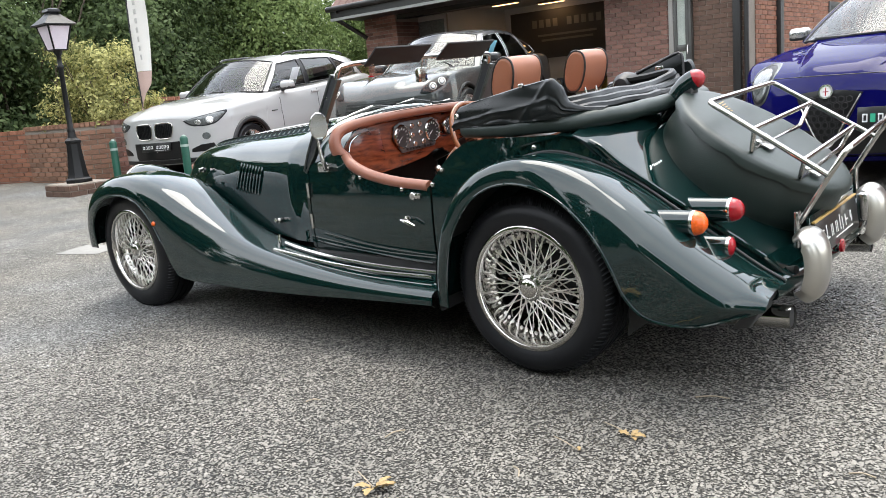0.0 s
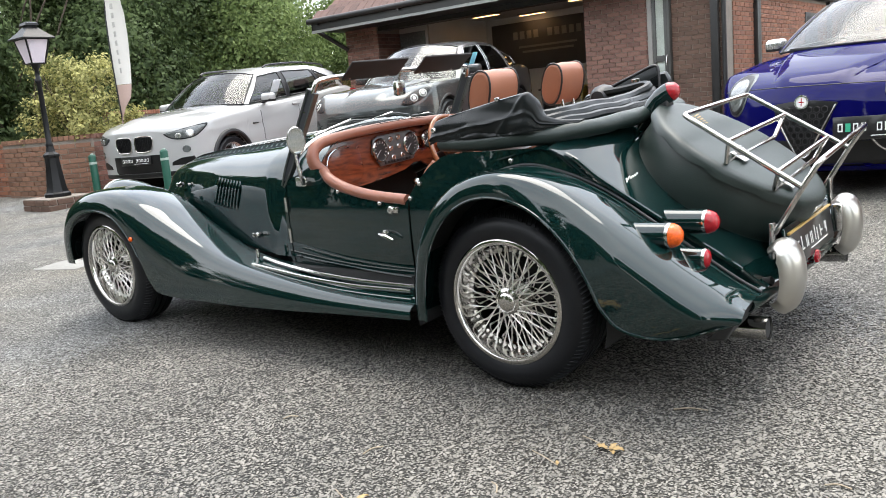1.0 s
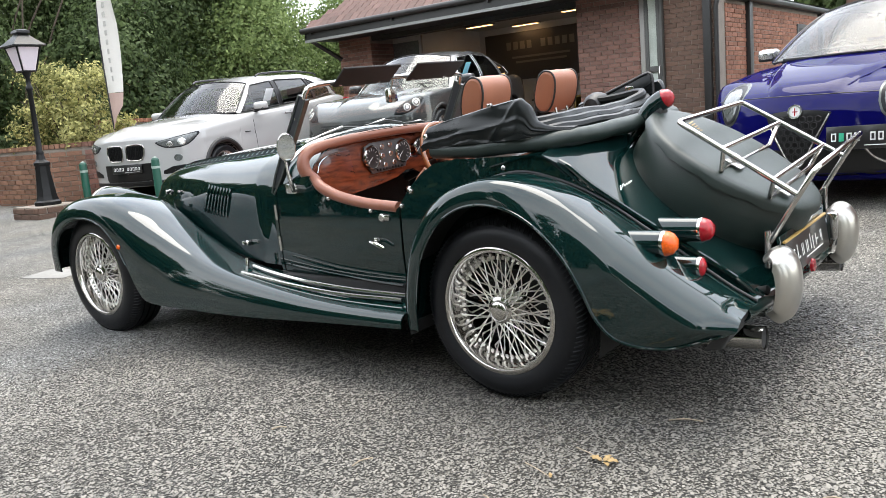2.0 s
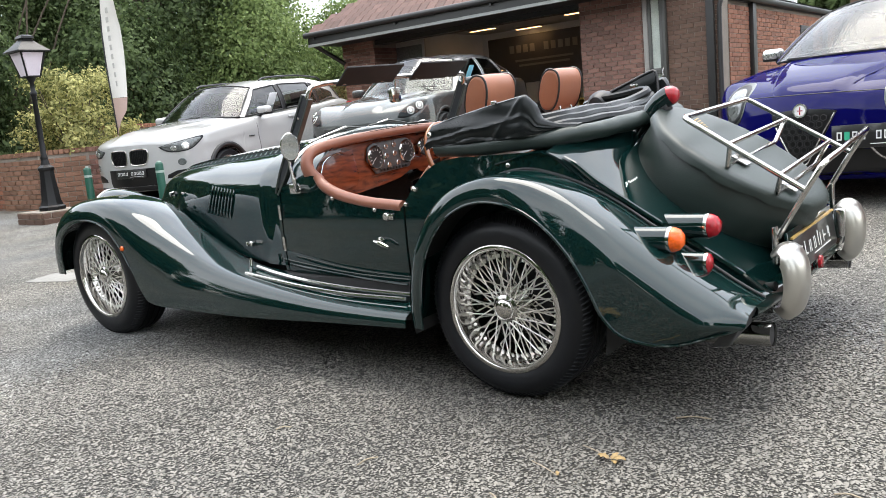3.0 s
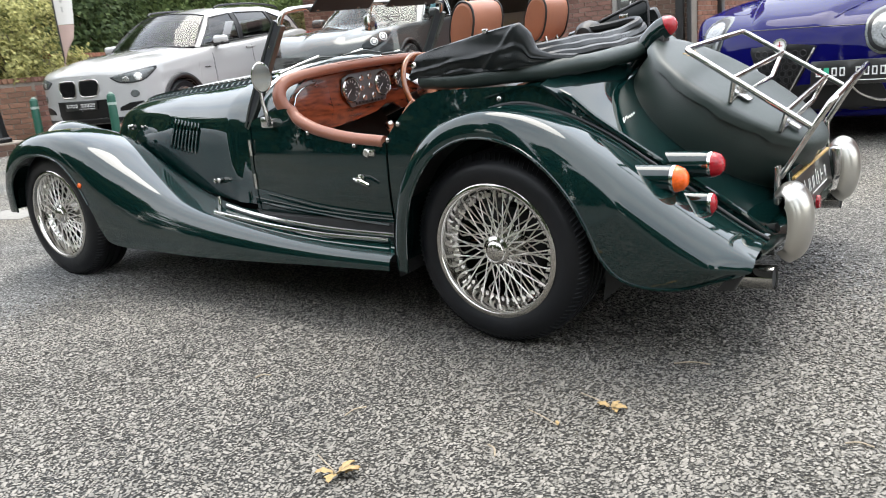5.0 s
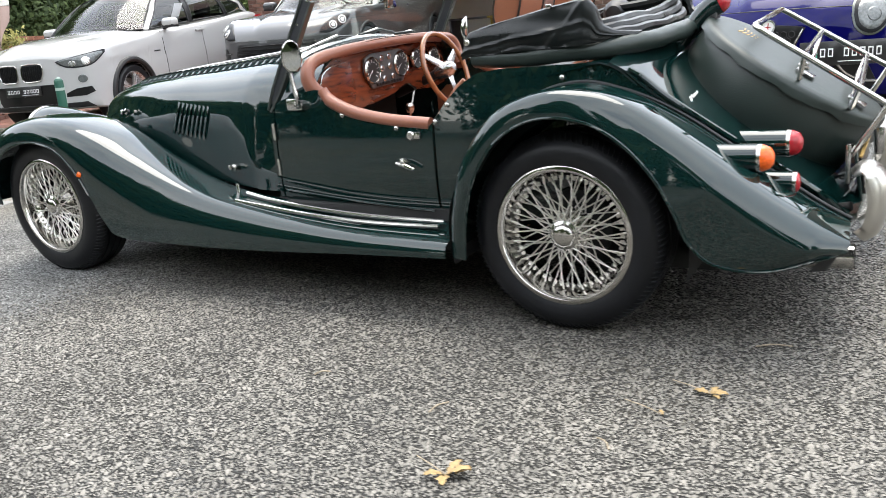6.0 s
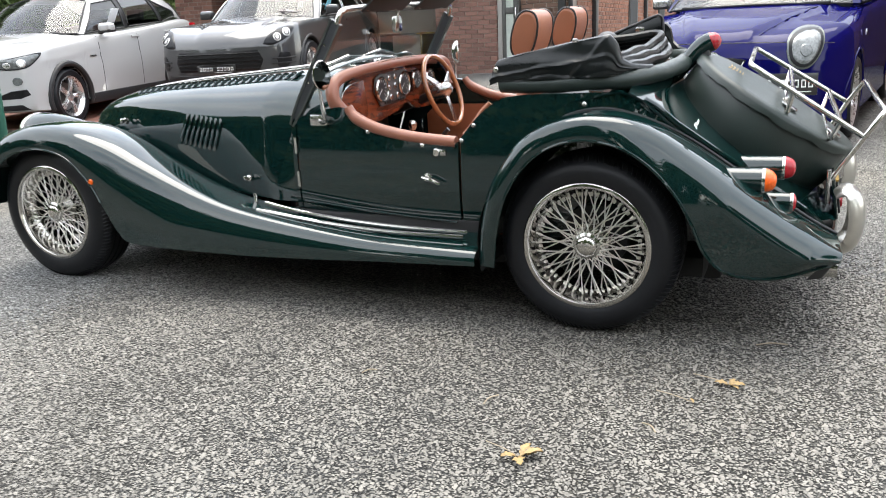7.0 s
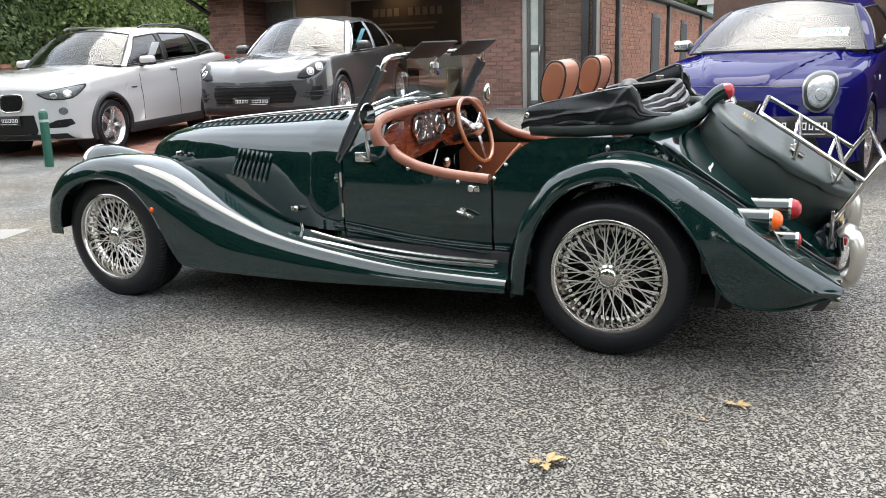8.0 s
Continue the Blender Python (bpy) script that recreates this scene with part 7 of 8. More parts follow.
# ---- the yard ----
ys = [-400, -60, -9] + list(np.linspace(-6, 11, 18)) + [60, 400]
bm = bmesh.new()
xs_g = [-400, -60, -20, -10, -5, 0, 5, 12, 60, 400]
loft([[Vector((x, y, gz(y))) for x in xs_g] for y in ys], bm=bm)
tagged(part("ground", bm, M_TARMAC, smooth=False), "grey worn tarmac yard sloping gently up to the building", "ground", kind="structure")

M_BRICK = surface("red_brown_brick", (0.165, 0.085, 0.066), 0.8, vary=0.32, scale=3, fine=45, bump=0.003, rand=0.75, second=(0.245, 0.13, 0.10))
M_BRICK_DARK = surface("dark_brown_brick", (0.115, 0.066, 0.046), 0.8, vary=0.3, scale=3, fine=45, bump=0.003, rand=0.6)
M_BRICK_ORANGE = surface("orange_red_brick", (0.23, 0.098, 0.058), 0.8, vary=0.3, scale=3, fine=45, bump=0.003, rand=0.7)
M_MORTAR = surface("grey_mortar", (0.23, 0.20, 0.17), 0.9, vary=0.2, scale=5, fine=60, bump=0.002)
M_TILE = surface("clay_roof_tile", (0.100, 0.056, 0.046), 0.8, vary=0.35, scale=2, fine=30, bump=0.003, rand=0.6)
M_FASCIA = surface("black_painted_timber", (0.018, 0.018, 0.018), 0.45, vary=0.2, scale=4)
M_PALE = surface("pale_fascia_board", (0.24, 0.25, 0.24), 0.5, vary=0.1, scale=4)
M_INSIDE = surface("showroom_wall", (0.72, 0.735, 0.76), 0.7, vary=0.1, scale=2)
M_FRAME = surface("grey_door_frame", (0.30, 0.29, 0.27), 0.4, vary=0.1, scale=6)

FY = 10.0


def wall(name, x0, x1, y0, y1, z0, z1, material, label):
    return tagged(part(name, box(x0, x1, y0, y1, z0, z1), material, smooth=False), label, "wall", kind="structure")


pier_right = wall("wall_pier_right", -5.40, -4.28, FY + 0.012, FY + 0.9, 0.2, 3.1, M_MORTAR, "red-brown brick pier beside the showroom opening")
pier_left = wall("wall_pier_left", -11.10, -10.20, FY + 0.012, FY + 0.9, 0.2, 3.1, M_MORTAR, "red-brown brick pier at the corner of the showroom")
wall("wall_lintel", -10.20, -5.40, FY + 0.05, FY + 0.35, 2.60, 3.1, M_FASCIA, "black roller-door housing above the opening")
wall("wall_back", -11.10, -3.2, 15.0, 15.2, 0.2, 3.3, M_INSIDE, "grey rear wall inside the showroom")
wall("wall_west", -11.10, -10.90, FY + 0.9, 15.0, 0.2, 3.3, M_INSIDE, "grey side wall inside the showroom")
wall("wall_east", -4.28, -4.08, FY + 1.0, 15.0, 0.2, 3.3, M_INSIDE, "grey side wall inside the showroom")
tagged(part("showroom_floor", box(-11.1, -4.2, FY, 15.0, 0.36, 0.395), surface("grey_floor_tiles", (0.22, 0.22, 0.22), 0.25, vary=0.1, scale=2)), "dark grey showroom floor", "floor", kind="structure")
tagged(part("ceiling", box(-11.1, -4.08, FY + 0.35, 15.2, 3.0, 3.1), surface("ceiling_panel", (0.52, 0.52, 0.52), 0.7, vary=0.06, scale=2)), "pale showroom ceiling", "ceiling", kind="structure")
recess = wall("wall_recess", -3.88, -3.02, FY + 0.112, FY + 0.45, 0.2, 3.3, M_MORTAR, "dark brown brick wall beside the glazed door")
wing_wall = wall("wall_wing", -3.30, -3.012, FY + 0.45, 26.0, 0.2, 2.42, M_MORTAR, "orange-red brick wall of the low side wing")
# unseen wall, added so that the hatchback's flank mirrors dark brick
wall("wall_yard_east", 2.70, 2.95, 2.6, 14.0, 0.0, 3.2, M_BRICK, "red-brown brick wall that closes the yard")

# roof of the showroom: eaves, gutter, boards and tiled slopes
EX0, EX1, EY, EZ = -11.22, -3.75, 9.15, 2.92
roof = thing("roof", pose(0, 0, 0), "hipped red clay-tile roof with black gutter", "roof", kind="structure")
PITCH = math.tan(radians(36))
slope = bmesh.new()
ridge_y = 12.6
rz = EZ + (ridge_y - EY) * PITCH
A, B, C, D = Vector((EX0, EY, EZ)), Vector((EX1, EY, EZ)), Vector((EX1 - 0.2, ridge_y, rz)), Vector((EX0 + 3.45, ridge_y, rz))
vs = [slope.verts.new(p) for p in (A, B, C, D, Vector((EX0, 16.0, EZ)), Vector((EX1, 16.0, EZ)))]
slope.faces.new((vs[0], vs[1], vs[2], vs[3]))
slope.faces.new((vs[0], vs[3], vs[4]))
slope.faces.new((vs[3], vs[2], vs[5], vs[4]))
slope.faces.new((vs[1], vs[5], vs[2]))
part("roof_slope", slope, M_TILE, roof, smooth=False)
part("gutter", tube([(EX0 - 0.04, EY - 0.05, EZ - 0.03), (EX1 + 0.04, EY - 0.05, EZ - 0.03)], 0.055, 12), M_FASCIA, roof)
part("gutter", tube([(EX0 - 0.05, EY - 0.04, EZ - 0.03), (EX0 - 0.05, 16.0, EZ - 0.03)], 0.055, 12), M_FASCIA, roof)
part("fascia", box(EX0, EX1, EY + 0.0, EY + 0.03, EZ - 0.21, EZ - 0.06), M_FASCIA, roof)
part("eave_board", box(EX0, EX1, EY - 0.012, EY + 0.04, EZ - 0.265, EZ - 0.215), M_PALE, roof)
part("soffit", box(EX0, EX1, EY + 0.03, FY + 0.2, EZ - 0.23, EZ - 0.20), M_FASCIA, roof)
part("side_fascia", box(EX0, EX0 + 0.03, EY, 16.0, EZ - 0.21, EZ - 0.06), M_FASCIA, roof)
part("side_soffit", box(EX0 + 0.03, -11.1, FY + 0.2, 16.0, EZ - 0.23, EZ - 0.20), M_FASCIA, roof)
tagged(part("eave_strut", tube([(-11.35, 9.45, 2.72), (-11.0, 9.95, 2.30)], 0.045, 4), M_FASCIA), "black timber strut under the eave", "strut", kind="structure")
for x in (-11.0, -8.8, -6.6, -4.6):
    part("gutter_bracket", box(x - 0.02, x + 0.02, EY - 0.06, EY, EZ - 0.12, EZ - 0.02), M_FASCIA, roof)

# glazed side door, pipes and the low wing
M_STILE = surface("dark_grey_door_frame", (0.075, 0.075, 0.07), 0.4, vary=0.15, scale=6)
# door glass: the pale reflection is put into an opaque base colour
M_SHEEN_PANE = surface("frosted_door_glass", (0.50, 0.55, 0.50), 0.25, vary=0.25, scale=5, coat=0.6)
gd = thing("door_1", pose(0, 0, 0), "narrow glazed door in a grey frame", "door", kind="structure")
part("door_frame", box(-4.265, -4.185, FY + 0.02, FY + 0.14, 0.38, 2.90, 0.008), M_FRAME, gd)
part("door_frame", box(-3.93, -3.885, FY + 0.02, FY + 0.14, 0.38, 2.90, 0.008), M_STILE, gd)
for x0, x1 in ((-4.182, -4.13), (-3.985, -3.933)):
    part("door_stile", box(x0, x1, FY + 0.03, FY + 0.13, 0.38, 2.75, 0.006), M_STILE, gd)
for z0, z1 in ((0.38, 0.52), (1.36, 1.46), (2.55, 2.75)):
    part("door_rail", box(-4.13, -3.985, FY + 0.035, FY + 0.125, z0, z1, 0.006), M_STILE, gd)
for z0, z1 in ((0.52, 1.36), (1.46, 2.55)):
    part("pane", box(-4.13, -3.985, FY + 0.07, FY + 0.082, z0, z1), M_SHEEN_PANE, gd, "glass pane with its pale reflection in the colour")
part("door_handle", tube([(-3.93, FY + 0.0, 1.45), (-3.93, FY - 0.03, 1.42), (-3.93, FY - 0.03, 1.30)], 0.012, 8), M_STEEL, gd)
tagged(part("drainpipe", tube(even([(-2.99, FY + 0.10, 2.46), (-2.97, FY + 0.02, 2.36), (-3.0, FY + 0.02, 2.2), (-3.0, FY + 0.02, 0.40)], 16), 0.038, 12), M_FASCIA), "black round drainpipe on the corner", "drainpipe", kind="structure")
tagged(part("corner_post", box(-3.22, -3.10, FY + 0.02, FY + 0.11, 0.38, 3.2, 0.008), M_FASCIA), "black corner board", "post", kind="structure")
wing_roof = thing("wing_roof", pose(0, 0, 0), "low pitched slate roof with gutter over the side wing", "roof", kind="structure")
M_SLATE = surface("grey_slate", (0.09, 0.09, 0.09), 0.7, vary=0.3, scale=2, fine=30, bump=0.003)
part("wing_slope", loft([[Vector((-2.86, y, 2.52)) for y in np.linspace(FY + 0.45, 26.2, 12)], [Vector((-5.4, y, 3.1)) for y in np.linspace(FY + 0.45, 26.2, 12)]]), M_SLATE, wing_roof)
part("wing_gutter", tube([(-2.90, FY + 0.45, 2.46), (-2.90, 26.2, 2.46)], 0.055, 10), M_FASCIA, wing_roof)
part("wing_fascia", box(-3.0, -2.96, FY + 0.45, 26.2, 2.40, 2.52), M_FASCIA, wing_roof)
for k, y in enumerate((11.55, 13.9, 16.4, 18.9, 21.4, 23.9)):
    if k % 2 == 0:
        tagged(part("wing_post", box(-3.02, -2.93, y - 0.09, y + 0.09, 0.40, 2.42, 0.008), M_FASCIA), "black timber post on the brick wing", "post", kind="structure")
for y0, y1, z0 in ((14.6, 15.5, 0.42), (18.2, 19.1, 0.42), (21.2, 21.9, 1.2), (23.4, 24.1, 1.2)):
    w = thing("window_1" if z0 > 1 else "door_2", pose(0, 0, 0), "dark framed window in the brick wing" if z0 > 1 else "dark doorway in the brick wing", "window" if z0 > 1 else "door", kind="structure")
    part("frame", box(-3.03, -2.975, y0, y1, z0, 2.15, 0.01), M_FASCIA, w)
    part("pane", box(-2.978, -2.970, y0 + 0.08, y1 - 0.08, z0 + 0.08, 2.07), M_CABIN, w)
M_SIDING = surface("pale_blue_siding", (0.42, 0.55, 0.55), 0.6, vary=0.08, scale=3)
far = thing("outbuilding", pose(-1.6, 34.0, 0.4), "pale blue weatherboarded outbuilding beyond the wing", "building")
for k in range(16):
    part("board", box(-3.0, 3.2, -0.02, 0.0, 0.2 * k, 0.2 * k + 0.19, 0.004), M_SIDING, far)
part("wall", box(-3.0, 3.2, 0.0, 4.0, 0, 3.2), M_SIDING, far)
part("roof", loft([[Vector((-3.4, y, z)) for y, z in ((-0.3, 3.1), (2.0, 4.6), (4.3, 3.1))], [Vector((3.6, y, z)) for y, z in ((-0.3, 3.1), (2.0, 4.6), (4.3, 3.1))]]), M_SLATE, far, smooth=False)
tagged(part("wall_east_house", box(-1.05, 9.0, 9.5, 9.9, 0.2, 3.3), M_BRICK_DARK, smooth=False), "brown brick wall of the neighbouring building", "wall", kind="structure")

# inside the showroom
M_LIGHT = emitter("warm_tube_light", (1.0, 0.56, 0.22), 1.2)
for x, y in ((-9.9, 13.6), (-8.55, 12.05), (-9.3, 14.7), (-7.2, 13.4), (-6.9, 14.6)):
    cl = thing("ceiling_light", pose(x, y, 2.985), "warm strip light on the showroom ceiling", "lamp", "showroom lights")
    part("housing", box(-0.38, 0.38, -0.09, 0.09, -0.025, 0.012, 0.006), M_PALE, cl)
    part("diffuser", box(-0.34, 0.34, -0.07, 0.07, -0.034, -0.026, 0.003), M_LIGHT, cl)
sg = thing("wall_sign", pose(-9.1, 14.985, 2.42), "dark wall panel with pale lettering bars", "sign")
part("panel", box(-1.6, 1.6, -0.03, 0.0, -0.75, 0.42, 0.01), surface("grey_sign_panel", (0.10, 0.10, 0.11), 0.6, vary=0.1, scale=3), sg)
for k in range(10):
    x = -0.95 + 0.20 * k
    if k != 4:
        part("lettering_bar", box(x, x + 0.13, -0.038, -0.030, 0.0, 0.19), M_FRAME, sg)
part("lettering_bar", box(-0.8, 0.85, -0.038, -0.030, -0.22, -0.17), M_FRAME, sg)
part("lettering_bar", box(-0.7, 0.75, -0.038, -0.030, -0.34, -0.29), M_FRAME, sg)
sp_ = thing("showroom_screen", pose(-9.85, 10.75, 0.39), "pale glazed screen behind the opening", "screen")
part("frame", box(-0.42, 0.42, -0.03, 0.03, 0.0, 2.25, 0.01), M_FRAME, sp_)
part("pane", box(-0.36, 0.36, -0.036, -0.031, 0.1, 2.15), M_LAMPGLASS, sp_)
for x, y, c in ((-6.4, 12.9, (0.35, 0.24, 0.03)), (-7.6, 13.3, (0.06, 0.06, 0.07))):
    dk = thing("display_desk", pose(x, y, 0.395), "low desk inside the dim showroom", "desk")
    mdk = surface("desk_laminate", c, 0.4, vary=0.1, scale=4)
    part("top", box(-0.6, 0.6, -0.35, 0.35, 0.70, 0.74, 0.006), mdk, dk)
    for sx in (-0.55, 0.51):
        part("leg", box(sx, sx + 0.04, -0.3, 0.3, 0, 0.70, 0.004), mdk, dk)

# street lamp on its brick plinth
M_IRON = surface("black_cast_iron", (0.008, 0.008, 0.0085), 0.34, vary=0.25, scale=12, fine=90, bump=0.0008, spec=0.25)
M_LAMPPANE = surface("frosted_lilac_pane", (0.62, 0.55, 0.60), 0.35, vary=0.06, scale=8)
LX, LY = -9.06, 2.24
lz = gz(LY)
plinth = thing("plinth", pose(LX, LY, lz), "low brick plinth under the lamp", "plinth")
part("core", box(-0.33, 0.33, -0.30, 0.30, -0.05, 0.140), M_MORTAR, plinth, smooth=False)
lamp = thing("street_lamp", pose(LX, LY, lz + 0.145), "black cast-iron lamp post with a four-sided lantern", "street lamp")
part("base", lathe([(0.0, 0.0), (0.17, 0.0), (0.17, 0.04), (0.145, 0.06), (0.125, 0.12), (0.095, 0.42), (0.092, 0.50), (0.105, 0.52), (0.105, 0.545), (0.06, 0.58), (0.045, 0.66), (0, 0.66)], 8, axis="z"), M_IRON, lamp, angle=20)
part("shaft", lathe([(0.042, 0.64), (0.050, 0.67), (0.036, 0.70), (0.030, 1.45), (0.042, 1.47), (0.042, 1.50), (0.028, 1.52), (0.026, 1.62), (0.05, 1.66), (0.06, 1.69), (0, 1.69)], 16, axis="z"), M_IRON, lamp)


def quad_ring(w0, z0, w1, z1):
    return [[Vector((sx * w, sy * w, z)) for sx, sy in ((-1, -1), (1, -1), (1, 1), (-1, 1))] for w, z in ((w0, z0), (w1, z1))]


for k in range(4):
    a, b = quad_ring(0.085, 1.70, 0.150, 2.00)
    i, j = k, (k + 1) % 4
    part("pane", thicken(loft([[a[i].lerp(a[j], 0.08), a[i].lerp(a[j], 0.92)], [b[i].lerp(b[j], 0.06), b[i].lerp(b[j], 0.94)]]), 0.004), M_LAMPPANE, lamp)
    part("glazing_bar", tube([a[i], b[i]], 0.010, 6), M_IRON, lamp)
    part("glazing_bar", tube([b[i], b[j]], 0.012, 6), M_IRON, lamp)
    part("glazing_bar", tube([a[i], a[j]], 0.010, 6), M_IRON, lamp)
part("cap", loft([[Vector((sx * w, sy * w, z)) for sx, sy in ((-1, -1), (1, -1), (1, 1), (-1, 1))] for w, z in ((0.0, 2.0), (0.205, 2.0), (0.205, 2.012), (0.12, 2.09), (0.065, 2.15), (0.06, 2.165), (0.085, 2.17), (0.075, 2.20), (0.045, 2.215), (0.0, 2.22))], True), M_IRON, lamp, "dark pitched lantern cap", angle=15)

# green bollards
M_BOLLARD = surface("dark_green_bollard", (0.010, 0.075, 0.048), 0.4, vary=0.15, scale=10)
M_BAND = surface("reflective_band", (0.35, 0.42, 0.38), 0.35, vary=0.1, scale=20)
bol = None
for bx, by in ((-7.28, 2.73), (-8.75, 2.62), (-10.9, 2.75)):
    if bol is None:
        bol = thing("bollard", pose(bx, by, gz(by)), "dark green steel bollard with a pale band", "bollard", "bollards along the yard")
        part("post", lathe([(0, 0.63), (0.03, 0.628), (0.045, 0.61), (0.048, 0.60), (0.048, 0.0), (0, 0)], 20, axis="z"), M_BOLLARD, bol)
        part("band", lathe([(0.0495, 0.50), (0.0505, 0.50), (0.0505, 0.53), (0.0495, 0.53)], 20, axis="z"), M_BAND, bol)
        part("cap", lathe([(0, 0.645), (0.02, 0.643), (0.025, 0.63), (0, 0.628)], 16, axis="z"), M_BAND, bol)
    elif bx > -9:
        copy_thing(bol, pose(bx, by, gz(by)))

# feather banner
M_CLOTH = surface("white_banner_cloth", (0.60, 0.58, 0.54), 0.8, vary=0.05, scale=4, fine=80, bump=0.001)
M_FAINT = surface("faint_grey_print", (0.42, 0.41, 0.38), 0.8, vary=0.1, scale=10)
M_CLOTH_PINK = surface("dusky_banner_hem", (0.42, 0.30, 0.26), 0.8, vary=0.08, scale=4)
fl = thing("feather_banner", pose(-10.17, 3.98, gz(3.98)), "white feather banner on a thin bent pole", "banner")
part("pole", tube(even([(0, 0, 0), (0.0, 0.0, 0.9), (-0.03, -0.01, 2.0), (-0.01, 0.0, 2.7), (0.10, 0.05, 3.3), (0.26, 0.12, 3.6)], 30), 0.011, 8), M_BLACK, fl)
rws = []
for z in np.linspace(1.55, 3.5, 30):
    x0 = interp(z, [0.9, 2.0, 2.7, 3.3, 3.6], [0.0, -0.03, -0.01, 0.10, 0.26])
    wd = interp(z, [1.55, 2.6, 3.2, 3.5], [0.25, 0.27, 0.20, 0.05])
    rws.append([Vector((x0 + 0.72 * wd * u, 0.55 * wd * u + 0.05 * math.sin(3 * u + 2.2 * z) * u, z)) for u in np.linspace(0, 1, 10)])
part("cloth", thicken(loft(rws), 0.002), M_CLOTH, fl)
hem = []
for z in np.linspace(0.95, 1.545, 10):
    x0 = interp(z, [0.9, 2.0], [0.0, -0.03])
    wd = interp(z, [0.95, 1.2, 1.35, 1.545], [0.02, 0.12, 0.23, 0.25])
    hem.append([Vector((x0 + 0.72 * wd * u, 0.55 * wd * u + 0.05 * math.sin(3 * u + 2.2 * z) * u, z)) for u in np.linspace(0, 1, 10)])
part("hem", thicken(loft(hem), 0.002), M_CLOTH_PINK, fl)
for k in range(9):
    z = 1.72 + 0.135 * k
    x0 = interp(z, [0.9, 2.0, 2.7, 3.3, 3.6], [0.0, -0.03, -0.01, 0.10, 0.26])
    part("lettering_bar", box(x0 + 0.055, x0 + 0.125, 0.045, 0.052, z, z + 0.075), M_FAINT, fl)

# raised bed with its shrub, and the boundary walls
def path_wall(name, a, b, t, z0, z1, material, label):
    a, b = Vector((*a, 0)), Vector((*b, 0))
    d = (b - a).normalized()
    n = Vector((-d.y, d.x, 0))
    bm = bmesh.new()
    loft([[p + Vector((0, 0, z)) for p in (a, b, b + n * t, a + n * t)] for z in (z0, z1)], True, True, bm=bm)
    return tagged(part(name, bm, material, smooth=False), label, "wall", kind="structure")


M_BRICK_BROWN = surface("weathered_brown_brick", (0.20, 0.105, 0.066), 0.85, vary=0.35, scale=2, fine=45, bump=0.003, rand=0.6)
BED = [(-12.0, 2.95), (-10.80, 3.0), (-10.40, 3.58), (-11.0, 5.0)]
WALLS = [((-17.5, 1.25), (-11.2, 3.42), 0.1, 0.98, M_BRICK_ORANGE), (BED[1], BED[2], 0.1, 1.02, M_BRICK_BROWN), (BED[2], BED[3], 0.1, 1.02, M_BRICK), (BED[0], BED[1], 0.1, 1.02, M_BRICK_BROWN), ((-11.5, 4.6), (-13.6, 9.2), 0.2, 1.36, M_BRICK_ORANGE)]
yard_walls = []
for k, (a, b, z0, z1, mt) in enumerate(WALLS):
    yard_walls.append(path_wall("wall_%d" % (k + 1), a, b, 0.20, z0, z1 - 0.07, M_MORTAR, "low red brick boundary wall with brick coping"))
soil = bmesh.new()
f = soil.faces.new([soil.verts.new((*p, 0.92)) for p in (BED[0], BED[1], BED[2], BED[3], (-13.0, 5.5))])
tagged(part("soil", soil, surface("dark_soil", (0.03, 0.022, 0.015), 0.95, vary=0.4, scale=10, bump=0.01), smooth=False), "dark soil of the raised bed", "soil", kind="structure")

# block paving under the parked cars
M_BLOCK = surface("red_block_paving", (0.17, 0.075, 0.052), 0.8, vary=0.35, scale=3, fine=50, bump=0.002, rand=0.6)


# ---- planting ----
def leaf_mesh(points, normals, size, rng, aspect=1.8):
    """Many small pointed leaves, each a bent diamond of two triangles pairs."""
    n = len(points)
    d = rng.normal(size=(n, 3))
    d /= np.linalg.norm(d, axis=1, keepdims=True)
    nn = normals + rng.normal(size=(n, 3)) * 0.7
    nn /= np.linalg.norm(nn, axis=1, keepdims=True)
    u = np.cross(nn, d)
    u /= np.linalg.norm(u, axis=1, keepdims=True) + 1e-9
    v = np.cross(nn, u)
    s = size * rng.uniform(0.6, 1.3, (n, 1))
    P = points
    a, b, c, e = P - u * s * aspect * 0.5, P - v * s * 0.5 + nn * s * 0.08, P + u * s * aspect * 0.5, P + v * s * 0.5 + nn * s * 0.08
    return np.stack([a, b, c, e], 1).reshape(-1, 3)


def leaf_object(name, verts, material, parent):
    n = len(verts) // 4
    me = bpy.data.meshes.new(name)
    me.vertices.add(4 * n)
    me.vertices.foreach_set("co", verts.astype(np.float32).ravel())
    me.loops.add(4 * n)
    me.loops.foreach_set("vertex_index", np.arange(4 * n, dtype=np.int32))
    me.polygons.add(n)
    me.polygons.foreach_set("loop_start", np.arange(0, 4 * n, 4, dtype=np.int32))
    me.update(calc_edges=True)
    me.materials.append(material)
    ob = new(name, me)
    ob.parent = parent
    return ob


def crown(name, clumps, per, spread, size, material, parent, seed, label=""):
    rng = np.random.default_rng(seed)
    pts, nrm = [], []
    for c, out, r in clumps:
        k = rng.normal(size=(per, 3)) * spread * r
        pts.append(np.array(c) + k)
        nrm.append(np.tile(out, (per, 1)) + k / (spread * r + 1e-6) * 0.3)
    ob = leaf_object(name, leaf_mesh(np.vstack(pts), np.vstack(nrm), size, rng), material, parent)
    if label:
        ob["label"] = label
    return ob


